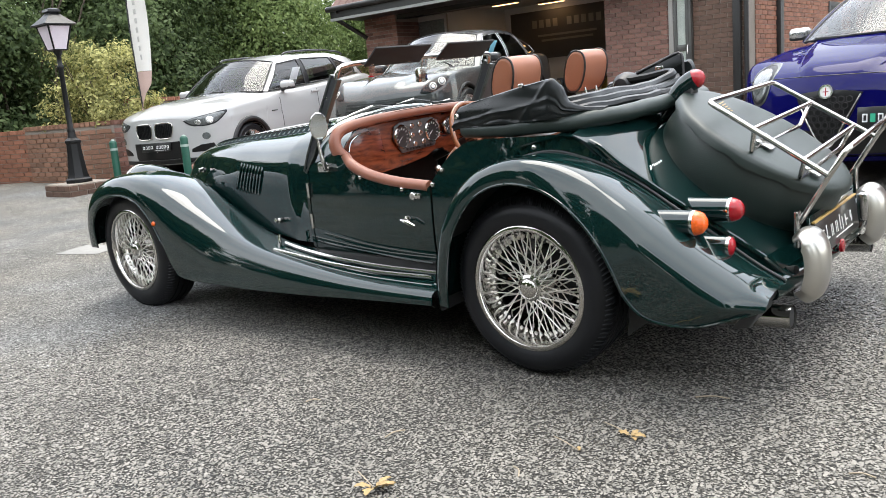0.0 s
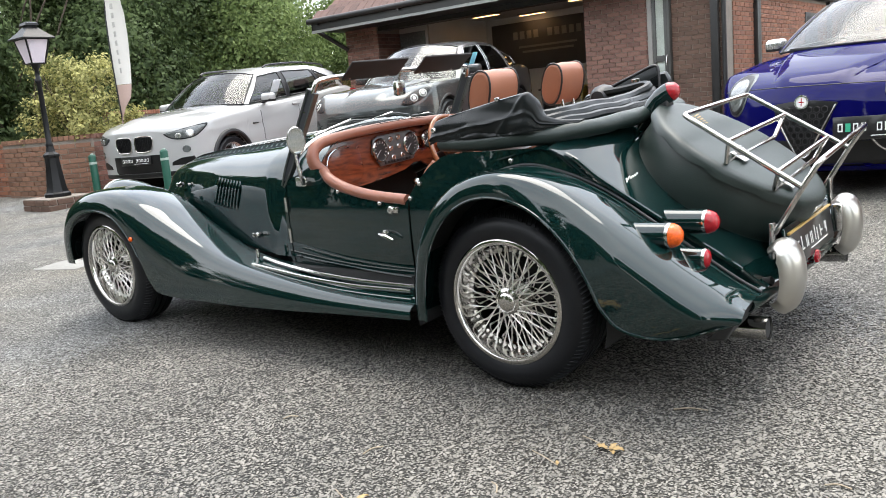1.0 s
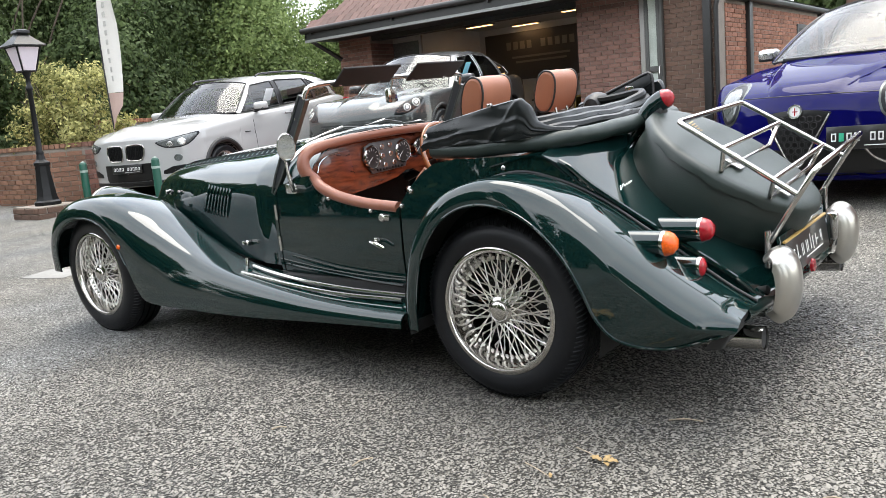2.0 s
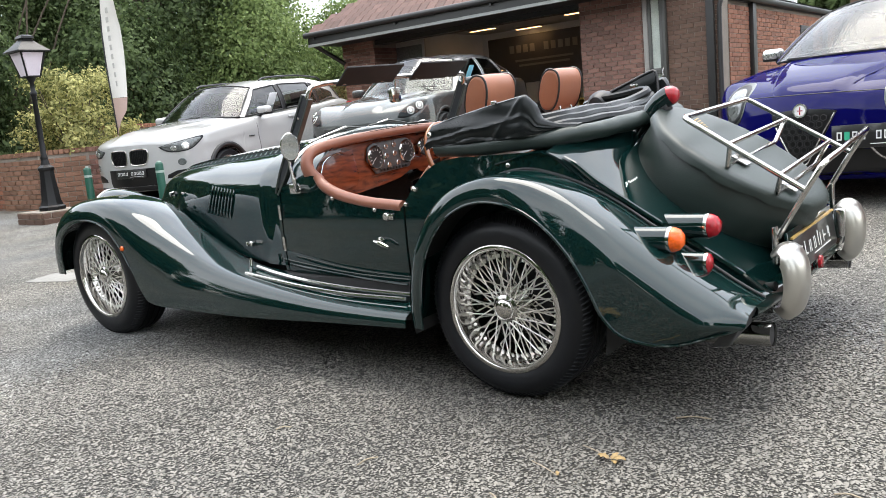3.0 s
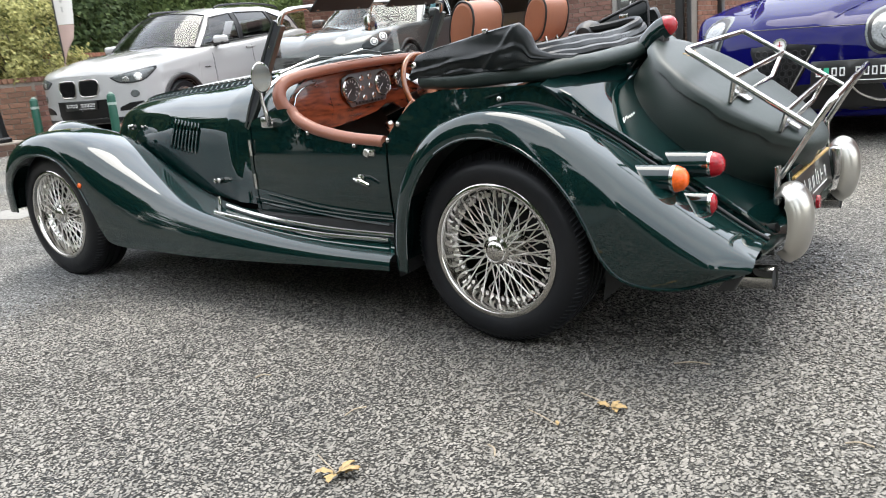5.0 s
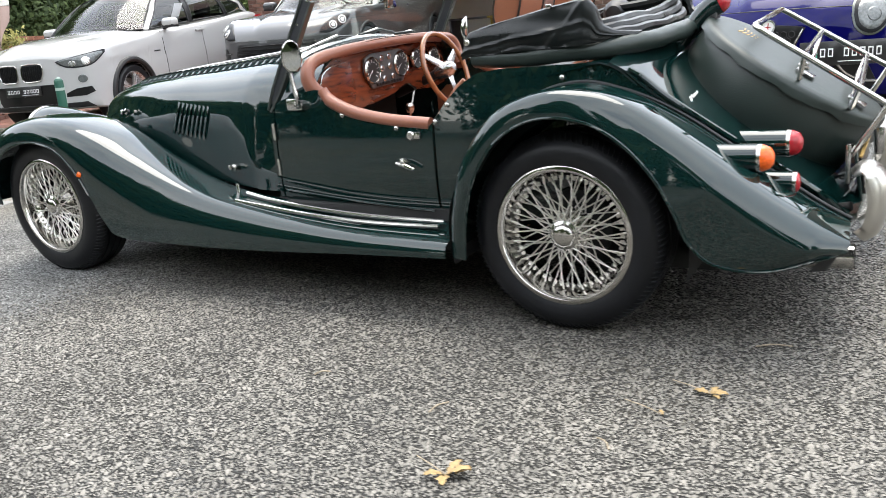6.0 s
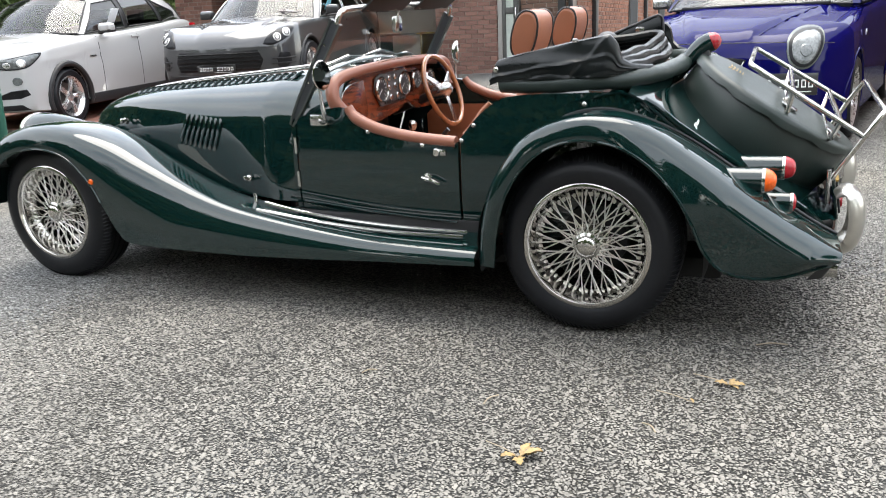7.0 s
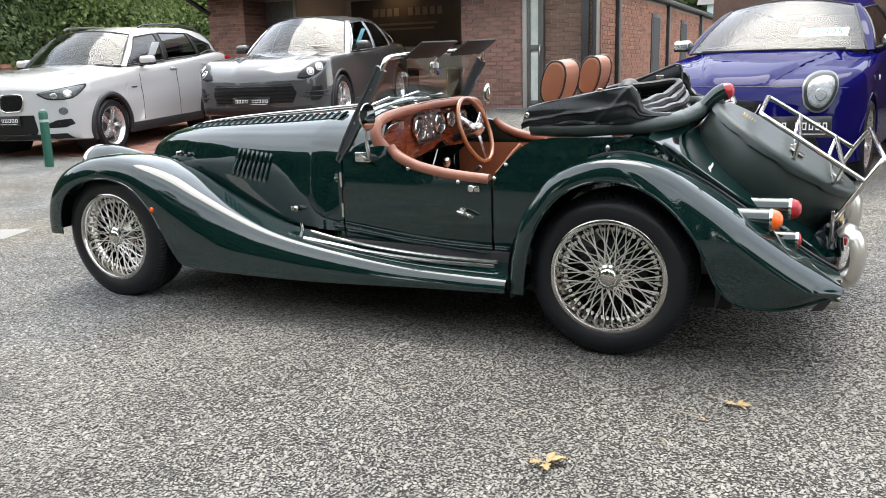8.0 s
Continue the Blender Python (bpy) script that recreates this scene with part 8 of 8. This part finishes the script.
def leaf_material(name, lo, hi):
    """Thin leaves: a dull upper side, and light that comes through from behind."""
    m = surface(name, lo, 0.6, vary=0.35, scale=0.9, fine=5, second=hi, rand=0.7, spec=0.12)
    nt = m.node_tree
    b = nt.nodes["Principled BSDF"]
    out = nt.nodes["Material Output"]
    thin = nt.nodes.new("ShaderNodeBsdfTranslucent")
    colour = b.inputs["Base Color"].links[0].from_socket
    nt.links.new(colour, thin.inputs[0])
    mix = nt.nodes.new("ShaderNodeMixShader")
    mix.inputs[0].default_value = 0.42
    nt.links.new(b.outputs[0], mix.inputs[1])
    nt.links.new(thin.outputs[0], mix.inputs[2])
    nt.links.new(mix.outputs[0], out.inputs[0])
    return m


M_LEAF = leaf_material("broad_green_leaf", (0.060, 0.090, 0.034), (0.16, 0.215, 0.09))
M_LEAF_DARK = leaf_material("dark_green_leaf", (0.042, 0.070, 0.027), (0.115, 0.16, 0.065))
M_LEAF_LIGHT = leaf_material("willow_leaf", (0.10, 0.155, 0.05), (0.23, 0.30, 0.11))
M_LEAF_GOLD = leaf_material("variegated_leaf", (0.11, 0.13, 0.035), (0.54, 0.52, 0.22))
M_BARK = surface("grey_brown_bark", (0.085, 0.066, 0.048), 0.9, vary=0.4, scale=6, fine=40, bump=0.01)


def tree(x, y, h, w, seed, material, size=0.11, per=70, base_z=None, kind="tree", label="broad-leaved tree with a dense green crown", low=0.12, n=150):
    """Trunk with limbs, and a crown of leaf clumps that hang on an uneven shell."""
    rng = np.random.default_rng(seed)
    z0 = gz(y) if base_z is None else base_z
    t = thing(kind, pose(x, y, z0), label, "tree" if kind == "tree" else "shrub", "trees behind the yard" if kind == "tree" else "")
    trunk = even([(0, 0, -0.1), (rng.uniform(-.1, .1), rng.uniform(-.1, .1), h * 0.3), (rng.uniform(-.3, .3), rng.uniform(-.3, .3), h * 0.75)], 12)
    rad = 0.028 * h
    part("trunk", tube(trunk, [rad * (1 - 0.8 * k / 11) for k in range(12)], 9), M_BARK, t)
    clumps = []
    limbs = 0
    for k in range(n):
        a, cz = rng.uniform(0, 2 * math.pi), rng.uniform(low, 1.0)
        prof = math.sin(math.pi * min(1.0, (cz * 0.86 + 0.12))) ** 0.6
        lump = 0.78 + 0.32 * noise.noise(Vector((math.cos(a) * 1.6, math.sin(a) * 1.6, cz * 3 + seed)))
        r = w * prof * lump * rng.uniform(0.62, 1.0)
        c = (r * math.cos(a), r * math.sin(a), h * cz)
        out = Vector((math.cos(a), math.sin(a), 0.5)).normalized()
        clumps.append((c, tuple(out), 1.0))
        if limbs < 9 and k % 12 == 0:
            limbs += 1
            s = trunk[min(10, 4 + limbs)]
            part("limb", tube(even([tuple(s), tuple(s.lerp(Vector(c), 0.5) + Vector((0, 0, 0.2))), c], 8), [rad * 0.35 * (1 - 0.1 * q) for q in range(8)], 6), M_BARK, t)
    crown("crown", clumps, per, 0.085 * w + 0.10, size, material, t, seed + 1)
    return t


tree(-17.6, 1.6, 4.2, 2.6, 11, M_LEAF, 0.06, 260, n=150)
tree(-17.2, 5.4, 6.2, 3.2, 12, M_LEAF, 0.06, 340, n=190)
tree(-15.8, 8.2, 6.2, 2.7, 13, M_LEAF_DARK, 0.06, 340, n=180)
tree(-17.0, 12.4, 4.7, 2.8, 14, M_LEAF_LIGHT, 0.055, 340, n=180, low=0.02)
tree(-14.4, 10.2, 3.7, 2.2, 15, M_LEAF_LIGHT, 0.055, 260, n=150, low=0.02)
tree(-14.6, 14.2, 3.7, 2.3, 16, M_LEAF_LIGHT, 0.055, 260, n=150, low=0.02)
tree(-15.2, 17.6, 3.6, 2.4, 17, M_LEAF_LIGHT, 0.06, 240, n=150, low=0.02)
tree(-13.9, 6.4, 3.2, 1.7, 18, M_LEAF_DARK, 0.06, 230, n=120, low=0.02)
tree(-14.6, 3.2, 3.4, 1.8, 19, M_LEAF_DARK, 0.06, 230, n=130, low=0.02)
tree(-19.8, 4.2, 5.6, 3.2, 26, M_LEAF_DARK, 0.09, 160, n=150, low=0.05)
tree(-19.6, 9.0, 5.6, 3.2, 27, M_LEAF_DARK, 0.09, 160, n=150, low=0.05)
tree(-25.0, 17.0, 11.0, 2.8, 20, M_LEAF_DARK, 0.12, 160, n=160)
tree(-24.0, 24.5, 5.5, 1.6, 21, M_LEAF_DARK, 0.12, 160, n=140)
tree(-7.0, 40.0, 10.0, 4.4, 23, M_LEAF, 0.22, 110, n=190)
tree(1.0, 42.0, 10.0, 4.6, 24, M_LEAF, 0.22, 110, n=190)
tree(9.0, 38.0, 9.0, 4.4, 25, M_LEAF, 0.22, 110, n=190)
# unseen trees, added behind and beside the camera to darken the cars' reflections
for k, (x, y, h, w) in enumerate([(-15.2, -1.6, 3.3, 2.4), (-15.2, -4.8, 3.5, 2.4), (-14.6, -8.2, 4.0, 2.6), (-11, -13, 6.5, 4.0), (-4, -14.5, 9.8, 4.2), (3, -15, 9.5, 4.2), (10, -15, 8.0, 3.8), (17, -10, 7.5, 3.6), (18, 0, 7.0, 3.4)]):
    tree(x, y, h, w, 40 + k, M_LEAF_DARK, 0.26, 110, n=150, low=0.03)

# bare leaning stems at the edge of the wood
rng = np.random.default_rng(9)
for k in range(16):
    x, y = -15.0 + rng.uniform(-0.6, 0.6), 3.4 + rng.uniform(-1.6, 1.6)
    st = thing("sapling", pose(x, y, 0.3), "thin bare leaning stem at the edge of the wood", "sapling", "saplings")
    dx, dy = rng.uniform(-0.9, 1.1), rng.uniform(-1.0, 1.0)
    part("stem", tube(even([(0, 0, 0), (dx * 0.3, dy * 0.3, 1.4), (dx * 0.8, dy * 0.8, 3.0), (dx * 1.6, dy * 1.5, 4.6)], 14), [0.03 - 0.0016 * q for q in range(14)], 6), M_BARK, st)

# variegated shrub in the raised bed
rng = np.random.default_rng(5)
sh = thing("shrub", pose(-11.15, 3.85, 0.92), "variegated yellow-green shrub in the raised bed", "shrub")
for k in range(16):
    a, r = rng.uniform(0, 6.28), rng.uniform(0.2, 0.75)
    part("stem", tube(even([(0.1 * math.cos(a), 0.1 * math.sin(a), 0), (r * 0.6 * math.cos(a), r * 0.6 * math.sin(a), 0.5), (r * math.cos(a), r * math.sin(a), rng.uniform(0.7, 1.15))], 8), 0.008, 5), M_BARK, sh)
cl = []
for k in range(150):
    a, r, z = rng.uniform(0, 6.28), rng.uniform(0.1, 0.95) ** 0.7, rng.uniform(0.05, 1.25)
    r *= 0.95 * (1 - 0.45 * max(0, z - 0.6))
    cl.append(((r * math.cos(a), r * math.sin(a), z), (math.cos(a), math.sin(a), 0.6), 1.0))
crown("crown", cl, 62, 0.075, 0.036, M_LEAF_GOLD, sh, 77)

# fallen leaves and twigs
M_FALLEN = surface("dry_yellow_leaf", (0.31, 0.215, 0.09), 0.6, vary=0.3, scale=20, fine=120, bump=0.001)
M_TWIG = surface("dry_twig", (0.30, 0.25, 0.18), 0.8, vary=0.3, scale=20)


def leaflet(length, width, curl, lobes=3, seed=0):
    rng = np.random.default_rng(seed)
    rows = []
    for u in np.linspace(0, 1, 12):
        w = width * (math.sin(math.pi * min(1, u * 0.96 + 0.04)) ** 0.8) * (1 + 0.28 * math.sin(u * lobes * 6.28))
        rows.append([Vector((length * u, q * w, curl * math.sin(u * 2.6) + abs(q) * width * 0.35 + rng.uniform(-1, 1) * 0.001)) for q in (-1, -0.5, 0, 0.5, 1)])
    return loft(rows)


def fallen(x, y, leaves, seed, label):
    t = thing("fallen_leaf", on_slope(x, y, 0, 0.003), label, "leaf", "fallen leaves")
    rng = np.random.default_rng(seed)
    for k, (dx, dy, a, ln) in enumerate(leaves):
        part("leaf_blade", leaflet(ln, ln * 0.26, ln * 0.16, 2.5, seed + k), M_FALLEN, t).matrix_basis = pose(dx, dy, 0.004, rng.uniform(-12, 12), rng.uniform(-12, 4), a)
    part("stalk", tube(even([(0, 0, 0.006), (-0.05, 0.02, 0.010), (-0.11, 0.05, 0.004)], 8), 0.0016, 5), M_TWIG, t)


fallen(0.045, -1.63, [(0.0, 0.0, 20, 0.060), (-0.005, -0.005, -60, 0.052), (0.0, 0.01, 75, 0.048), (-0.012, 0.0, -130, 0.045), (0.016, 0.012, 40, 0.04)], 3, "cluster of dry yellow fallen leaves on the tarmac")
fallen(0.50, -1.055, [(0.0, 0.0, 10, 0.042), (0.0, 0.0, 70, 0.032), (-0.006, 0.0, 170, 0.038), (0.006, -0.004, -50, 0.03)], 7, "single curled yellow leaf on the tarmac")
fallen(0.415, -1.20, [(0.0, 0.0, 120, 0.02)], 9, "small yellow leaf on the tarmac")
for k, (x, y, a, ln) in enumerate([(0.55, -0.72, 20, 0.10), (-0.15, -1.38, 75, 0.07), (0.30, -1.35, -40, 0.06), (-0.60, -1.30, 50, 0.05), (1.05, -1.0, 10, 0.06)]):
    tagged(part("twig", tube(even([(0, 0, 0.004), (ln * 0.5, 0.006, 0.007), (ln, -0.004, 0.004)], 6), 0.0022, 5), M_TWIG), "thin dry twig lying on the tarmac", "twig").matrix_world = on_slope(x, y, a)
# chippings of the worn tarmac, nearest the walk: flat stones that stand a few millimetres proud of the binder
rng = np.random.default_rng(31)
pitch = 0.0100
gx, gy = np.meshgrid(np.arange(STONE_X - STONE_R - 0.6, STONE_X + STONE_R + 0.6, pitch), np.arange(-2.5, STONE_Y + STONE_R + 0.6, pitch * 0.86))
gx[1::2] += pitch / 2
px = (gx + rng.uniform(-0.4, 0.4, gx.shape) * pitch).ravel()
py = (gy + rng.uniform(-0.4, 0.4, gy.shape) * pitch).ravel()
far_off = np.hypot(px - STONE_X, py - STONE_Y) + rng.uniform(0, 0.7, px.shape)
under = (px > -2.2) & (px < 0.1) & (py > 0.1)
keep = (far_off < STONE_R + 0.15) & ~under & (rng.uniform(size=px.shape) < 0.88)
px, py = px[keep], py[keep]
n = len(px)
turn_s, half_l = rng.uniform(0, 2 * math.pi, n), rng.lognormal(math.log(0.0063), 0.26, n)
half_w, tall = half_l * rng.uniform(0.55, 0.92, n), rng.uniform(0.0004, 0.0034, n)
tx, ty = rng.normal(0, 0.22, n), rng.normal(0.05, 0.24, n)
base_z = SLOPE * (np.clip(py, -9, 11) + 0.77)
corners = []
for level, grow in ((0.0, 1.10), (1.0, 0.86)):
    for q in range(5):
        ang = 2 * math.pi * q / 5 + rng.uniform(-0.35, 0.35, n)
        lx, ly = half_l * grow * np.cos(ang), half_w * grow * np.sin(ang)
        dx, dy = lx * np.cos(turn_s) - ly * np.sin(turn_s), lx * np.sin(turn_s) + ly * np.cos(turn_s)
        corners.append(np.stack([px + dx, py + dy, base_z - 0.001 + level * (tall + 0.001 + dx * tx + dy * ty)], 1))
stone_v = np.stack(corners, 1).reshape(-1, 3)
top_i = np.array([5, 6, 7, 8, 9])
side_i = np.array([[q, (q + 1) % 5, 5 + (q + 1) % 5, 5 + q] for q in range(5)]).ravel()
loop_i = (np.arange(n)[:, None] * 10 + np.concatenate([top_i, side_i])[None, :]).ravel()
starts = (np.arange(n)[:, None] * 25 + np.array([0, 5, 9, 13, 17, 21])[None, :]).ravel()
me = bpy.data.meshes.new("tarmac_chippings")
me.vertices.add(len(stone_v))
me.vertices.foreach_set("co", stone_v.astype(np.float32).ravel())
me.loops.add(len(loop_i))
me.loops.foreach_set("vertex_index", loop_i.astype(np.int32))
me.polygons.add(6 * n)
me.polygons.foreach_set("loop_start", starts.astype(np.int32))
me.polygons.foreach_set("material_index", np.tile(np.array([0, 1, 1, 1, 1, 1], np.int32), n))
me.update(calc_edges=True)
me.materials.append(surface("grey_stone_chipping", (0.150, 0.143, 0.126), 0.58, vary=0.24, scale=1.6, fine=300, rand=0.68, second=(0.252, 0.238, 0.208), spec=0.4))
# stone sides: bitumen, coloured darker to stand in for their shade
me.materials.append(surface("bitumen_coat", (0.034, 0.033, 0.031), 0.6, vary=0.3, scale=30, spec=0.3))
tagged(new("tarmac_chippings", me), "worn grey stone chippings bedded in the tarmac", "gravel", kind="stuff")
tagged(part("drain_cover", box(-0.22, 0.22, -0.15, 0.15, -0.01, 0.006, 0.003), surface("pale_concrete", (0.20, 0.195, 0.18), 0.85, vary=0.15, scale=12, bump=0.002)), "pale rectangular inspection cover in the tarmac", "cover").matrix_world = on_slope(-4.6, 0.03, 15)


# ---- bricks, tiles and paving blocks ----
def chamfered(l, d, h, c):
    bm = bmesh.new()
    x, y, z = l / 2, d / 2, h / 2
    loft([[Vector((-x, y, -z)), Vector((x, y, -z)), Vector((x, y, z)), Vector((-x, y, z))], [Vector((-x, -y + c, -z)), Vector((x, -y + c, -z)), Vector((x, -y + c, z)), Vector((-x, -y + c, z))],
          [Vector((-x + c, -y, -z + c)), Vector((x - c, -y, -z + c)), Vector((x - c, -y, z - c)), Vector((-x + c, -y, z - c))]], True, True, bm=bm)
    return bm


BR_L, BR_H, BR_J, BR_D = 0.215, 0.065, 0.010, 0.06
brick_meshes = {}


def brick_mesh(l, material, h=BR_H, d=BR_D):
    key = (round(l, 4), material.name, h, d)
    if key not in brick_meshes:
        bm = chamfered(l, d, h, 0.004)
        bmesh.ops.recalc_face_normals(bm, faces=bm.faces)
        me = bpy.data.meshes.new("brick")
        bm.to_mesh(me)
        bm.free()
        me.materials.append(material)
        brick_meshes[key] = me
    return brick_meshes[key]


def brick_face(parent, a, b, z0, z1, material, most=300, proud=0.012, seed=1, stay=None):
    """Bricks in running bond on the face from a to b (seen with a at the left); those past the limit are joined into one part."""
    rng = np.random.default_rng(seed)
    a, b = Vector((*a, 0)), Vector((*b, 0))
    d = (b - a).normalized()
    n = Vector((d.y, -d.x, 0))
    total = (b - a).length
    turn = math.degrees(math.atan2(d.y, d.x))
    made, rest = 0, []
    rows = int((z1 - z0) / (BR_H + BR_J))
    for r in range(rows):
        s = 0.0 if r % 2 == 0 else -(BR_L + BR_J) / 2
        while s < total - 0.02:
            l0, l1 = max(0.0, s), min(total, s + BR_L)
            s += BR_L + BR_J
            if l1 - l0 < 0.03:
                continue
            l = l1 - l0 if l1 - l0 < BR_L - 1e-3 else BR_L
            p = a + d * (l0 + l1) / 2 + n * (proud - BR_D / 2 + rng.uniform(-0.002, 0.002)) + Vector((0, 0, z0 + r * (BR_H + BR_J) + BR_H / 2))
            m = Matrix.Translation(p) @ pose(0, 0, 0, 0, rng.uniform(-0.3, 0.3), turn)
            near = (stay is None) or stay(p)
            if made < most and near:
                o = bpy.data.objects.new("brick", brick_mesh(round(l, 2), material))
                scene.collection.objects.link(o)
                o.parent = parent
                o.matrix_basis = m
                made += 1
            else:
                rest.append((m, l))
    if rest:
        verts, faces = [], []
        for m, l in rest:
            k = len(verts)
            x, y, z = l / 2, BR_D / 2, BR_H / 2
            verts += [tuple(m @ Vector(c)) for c in ((-x, y, -z), (x, y, -z), (x, y, z), (-x, y, z), (-x, -y, -z), (x, -y, -z), (x, -y, z), (-x, -y, z))]
            faces += [(k + 4, k + 5, k + 6, k + 7), (k, k + 4, k + 7, k + 3), (k + 1, k + 2, k + 6, k + 5), (k + 3, k + 7, k + 6, k + 2), (k, k + 1, k + 5, k + 4)]
        me = bpy.data.meshes.new("brickwork")
        me.from_pydata(verts, [], faces)
        me.materials.append(material)
        o = new("brickwork", me)
        o.parent = parent
        tagged(o, kind="stuff")


brick_face(pier_right, (-5.40, FY + 0.012), (-4.28, FY + 0.012), 0.38, 2.95, M_BRICK, seed=2)
brick_face(pier_right, (-4.28, FY + 0.012), (-4.28, FY + 0.30), 0.38, 2.95, M_BRICK, most=0, seed=3)
brick_face(pier_left, (-11.10, FY + 0.012), (-10.20, FY + 0.012), 0.38, 2.95, M_BRICK, seed=4)
brick_face(pier_left, (-10.20, FY + 0.012), (-10.20, FY + 0.9), 0.38, 2.62, M_BRICK, most=0, seed=5)
brick_face(recess, (-3.88, FY + 0.112), (-3.02, FY + 0.112), 0.38, 3.2, M_BRICK_DARK, seed=6)
brick_face(wing_wall, (-3.012, FY + 0.45), (-3.012, 26.0), 0.40, 2.42, M_BRICK_ORANGE, seed=7, stay=lambda p: p.y < 13.5 and p.z > 1.1)
for k, (w, (a, b, z0, z1, mt)) in enumerate(zip(yard_walls, WALLS)):
    brick_face(w, a, b, z0 - 0.02, z1 - 0.07, mt, seed=20 + k, stay=(lambda p: p.x > -15.2))
    aa, bb = Vector((*a, 0)), Vector((*b, 0))
    d = (bb - aa).normalized()
    n = Vector((-d.y, d.x, 0))
    for j in range(int((bb - aa).length / 0.075)):
        o = bpy.data.objects.new("coping_brick", brick_mesh(0.065, mt, 0.068, 0.235))
        scene.collection.objects.link(o)
        o.parent = w
        o.matrix_basis = Matrix.Translation(aa + d * (0.035 + 0.075 * j) + n * 0.095 + Vector((0, 0, z1 - 0.035))) @ pose(0, 0, 0, 0, 0, math.degrees(math.atan2(d.y, d.x)))
for s0, s1 in (((LX - 0.33, LY - 0.30), (LX + 0.33, LY - 0.30)), ((LX + 0.33, LY - 0.30), (LX + 0.33, LY + 0.30))):
    brick_face(plinth, (s0[0] - LX, s0[1] - LY), (s1[0] - LX, s1[1] - LY), -0.012, 0.15, M_BRICK_DARK, seed=31)

# paving blocks of the forecourt
rng = np.random.default_rng(8)
verts, faces = [], []
for i in range(31):
    for j in range(62):
        x0, y0 = -11.0 + i * 0.205 + (0.1 if j % 2 else 0), 3.35 + j * 0.105
        if x0 > -5.2 or y0 < 3.35 + 0.10 * max(0.0, x0 + 8.6):
            continue
        k = len(verts)
        h = 0.006 + rng.uniform(0, 0.002)
        for (dx, dy) in ((0, 0), (0.2, 0), (0.2, 0.1), (0, 0.1)):
            verts.append((x0 + dx, y0 + dy, gz(y0 + dy) + h))
        for (dx, dy) in ((0, 0), (0.2, 0), (0.2, 0.1), (0, 0.1)):
            verts.append((x0 + dx, y0 + dy, gz(y0 + dy) - 0.02))
        faces += [(k, k + 1, k + 2, k + 3), (k, k + 4, k + 5, k + 1), (k + 1, k + 5, k + 6, k + 2), (k + 2, k + 6, k + 7, k + 3), (k + 3, k + 7, k + 4, k)]
me = bpy.data.meshes.new("block_paving")
me.from_pydata(verts, [], faces)
me.materials.append(M_BLOCK)
tagged(new("pavement", me), "red-brown block paving of the forecourt", "paving", kind="structure")["kind"] = "structure"

# roof tiles: the courses nearest the eave singly, the rest joined
tile_bm = chamfered(0.20, 0.028, 0.26, 0.006)
bmesh.ops.recalc_face_normals(tile_bm, faces=tile_bm.faces)
tile_me = bpy.data.meshes.new("roof_tile")
tile_bm.to_mesh(tile_me)
tile_bm.free()
tile_me.materials.append(M_TILE)
verts, faces, made = [], [], 0
up = Vector((0, math.cos(radians(36)), math.sin(radians(36))))
for c in range(26):
    s = 0.10 + 0.16 * c
    base = Vector((0, EY - 0.04, EZ + 0.015)) + up * s
    left = EX0 + (base.y - EY) + 0.05
    x = left + (0.105 if c % 2 else 0)
    while x < EX1 - 0.1:
        m = Matrix.Translation((x + 0.1, base.y, base.z + 0.012 + rng.uniform(0, 0.004))) @ pose(0, 0, 0, 36 - 90 + 5 + rng.uniform(-0.8, 0.8), 0, 0)
        x += 0.207
        if made < 290 and c < 9:
            o = bpy.data.objects.new("roof_tile", tile_me)
            scene.collection.objects.link(o)
            o.parent = roof
            o.matrix_basis = m
            made += 1
        else:
            k = len(verts)
            verts += [tuple(m @ Vector(q)) for q in ((-0.1, -0.014, -0.13), (0.1, -0.014, -0.13), (0.1, -0.014, 0.13), (-0.1, -0.014, 0.13), (-0.1, 0.014, -0.13), (0.1, 0.014, -0.13))]
            faces += [(k, k + 1, k + 2, k + 3), (k, k + 4, k + 5, k + 1)]
me = bpy.data.meshes.new("tile_courses")
me.from_pydata(verts, [], faces)
me.materials.append(M_TILE)
o = new("tile_courses", me)
o.parent = roof
tagged(o, kind="stuff")
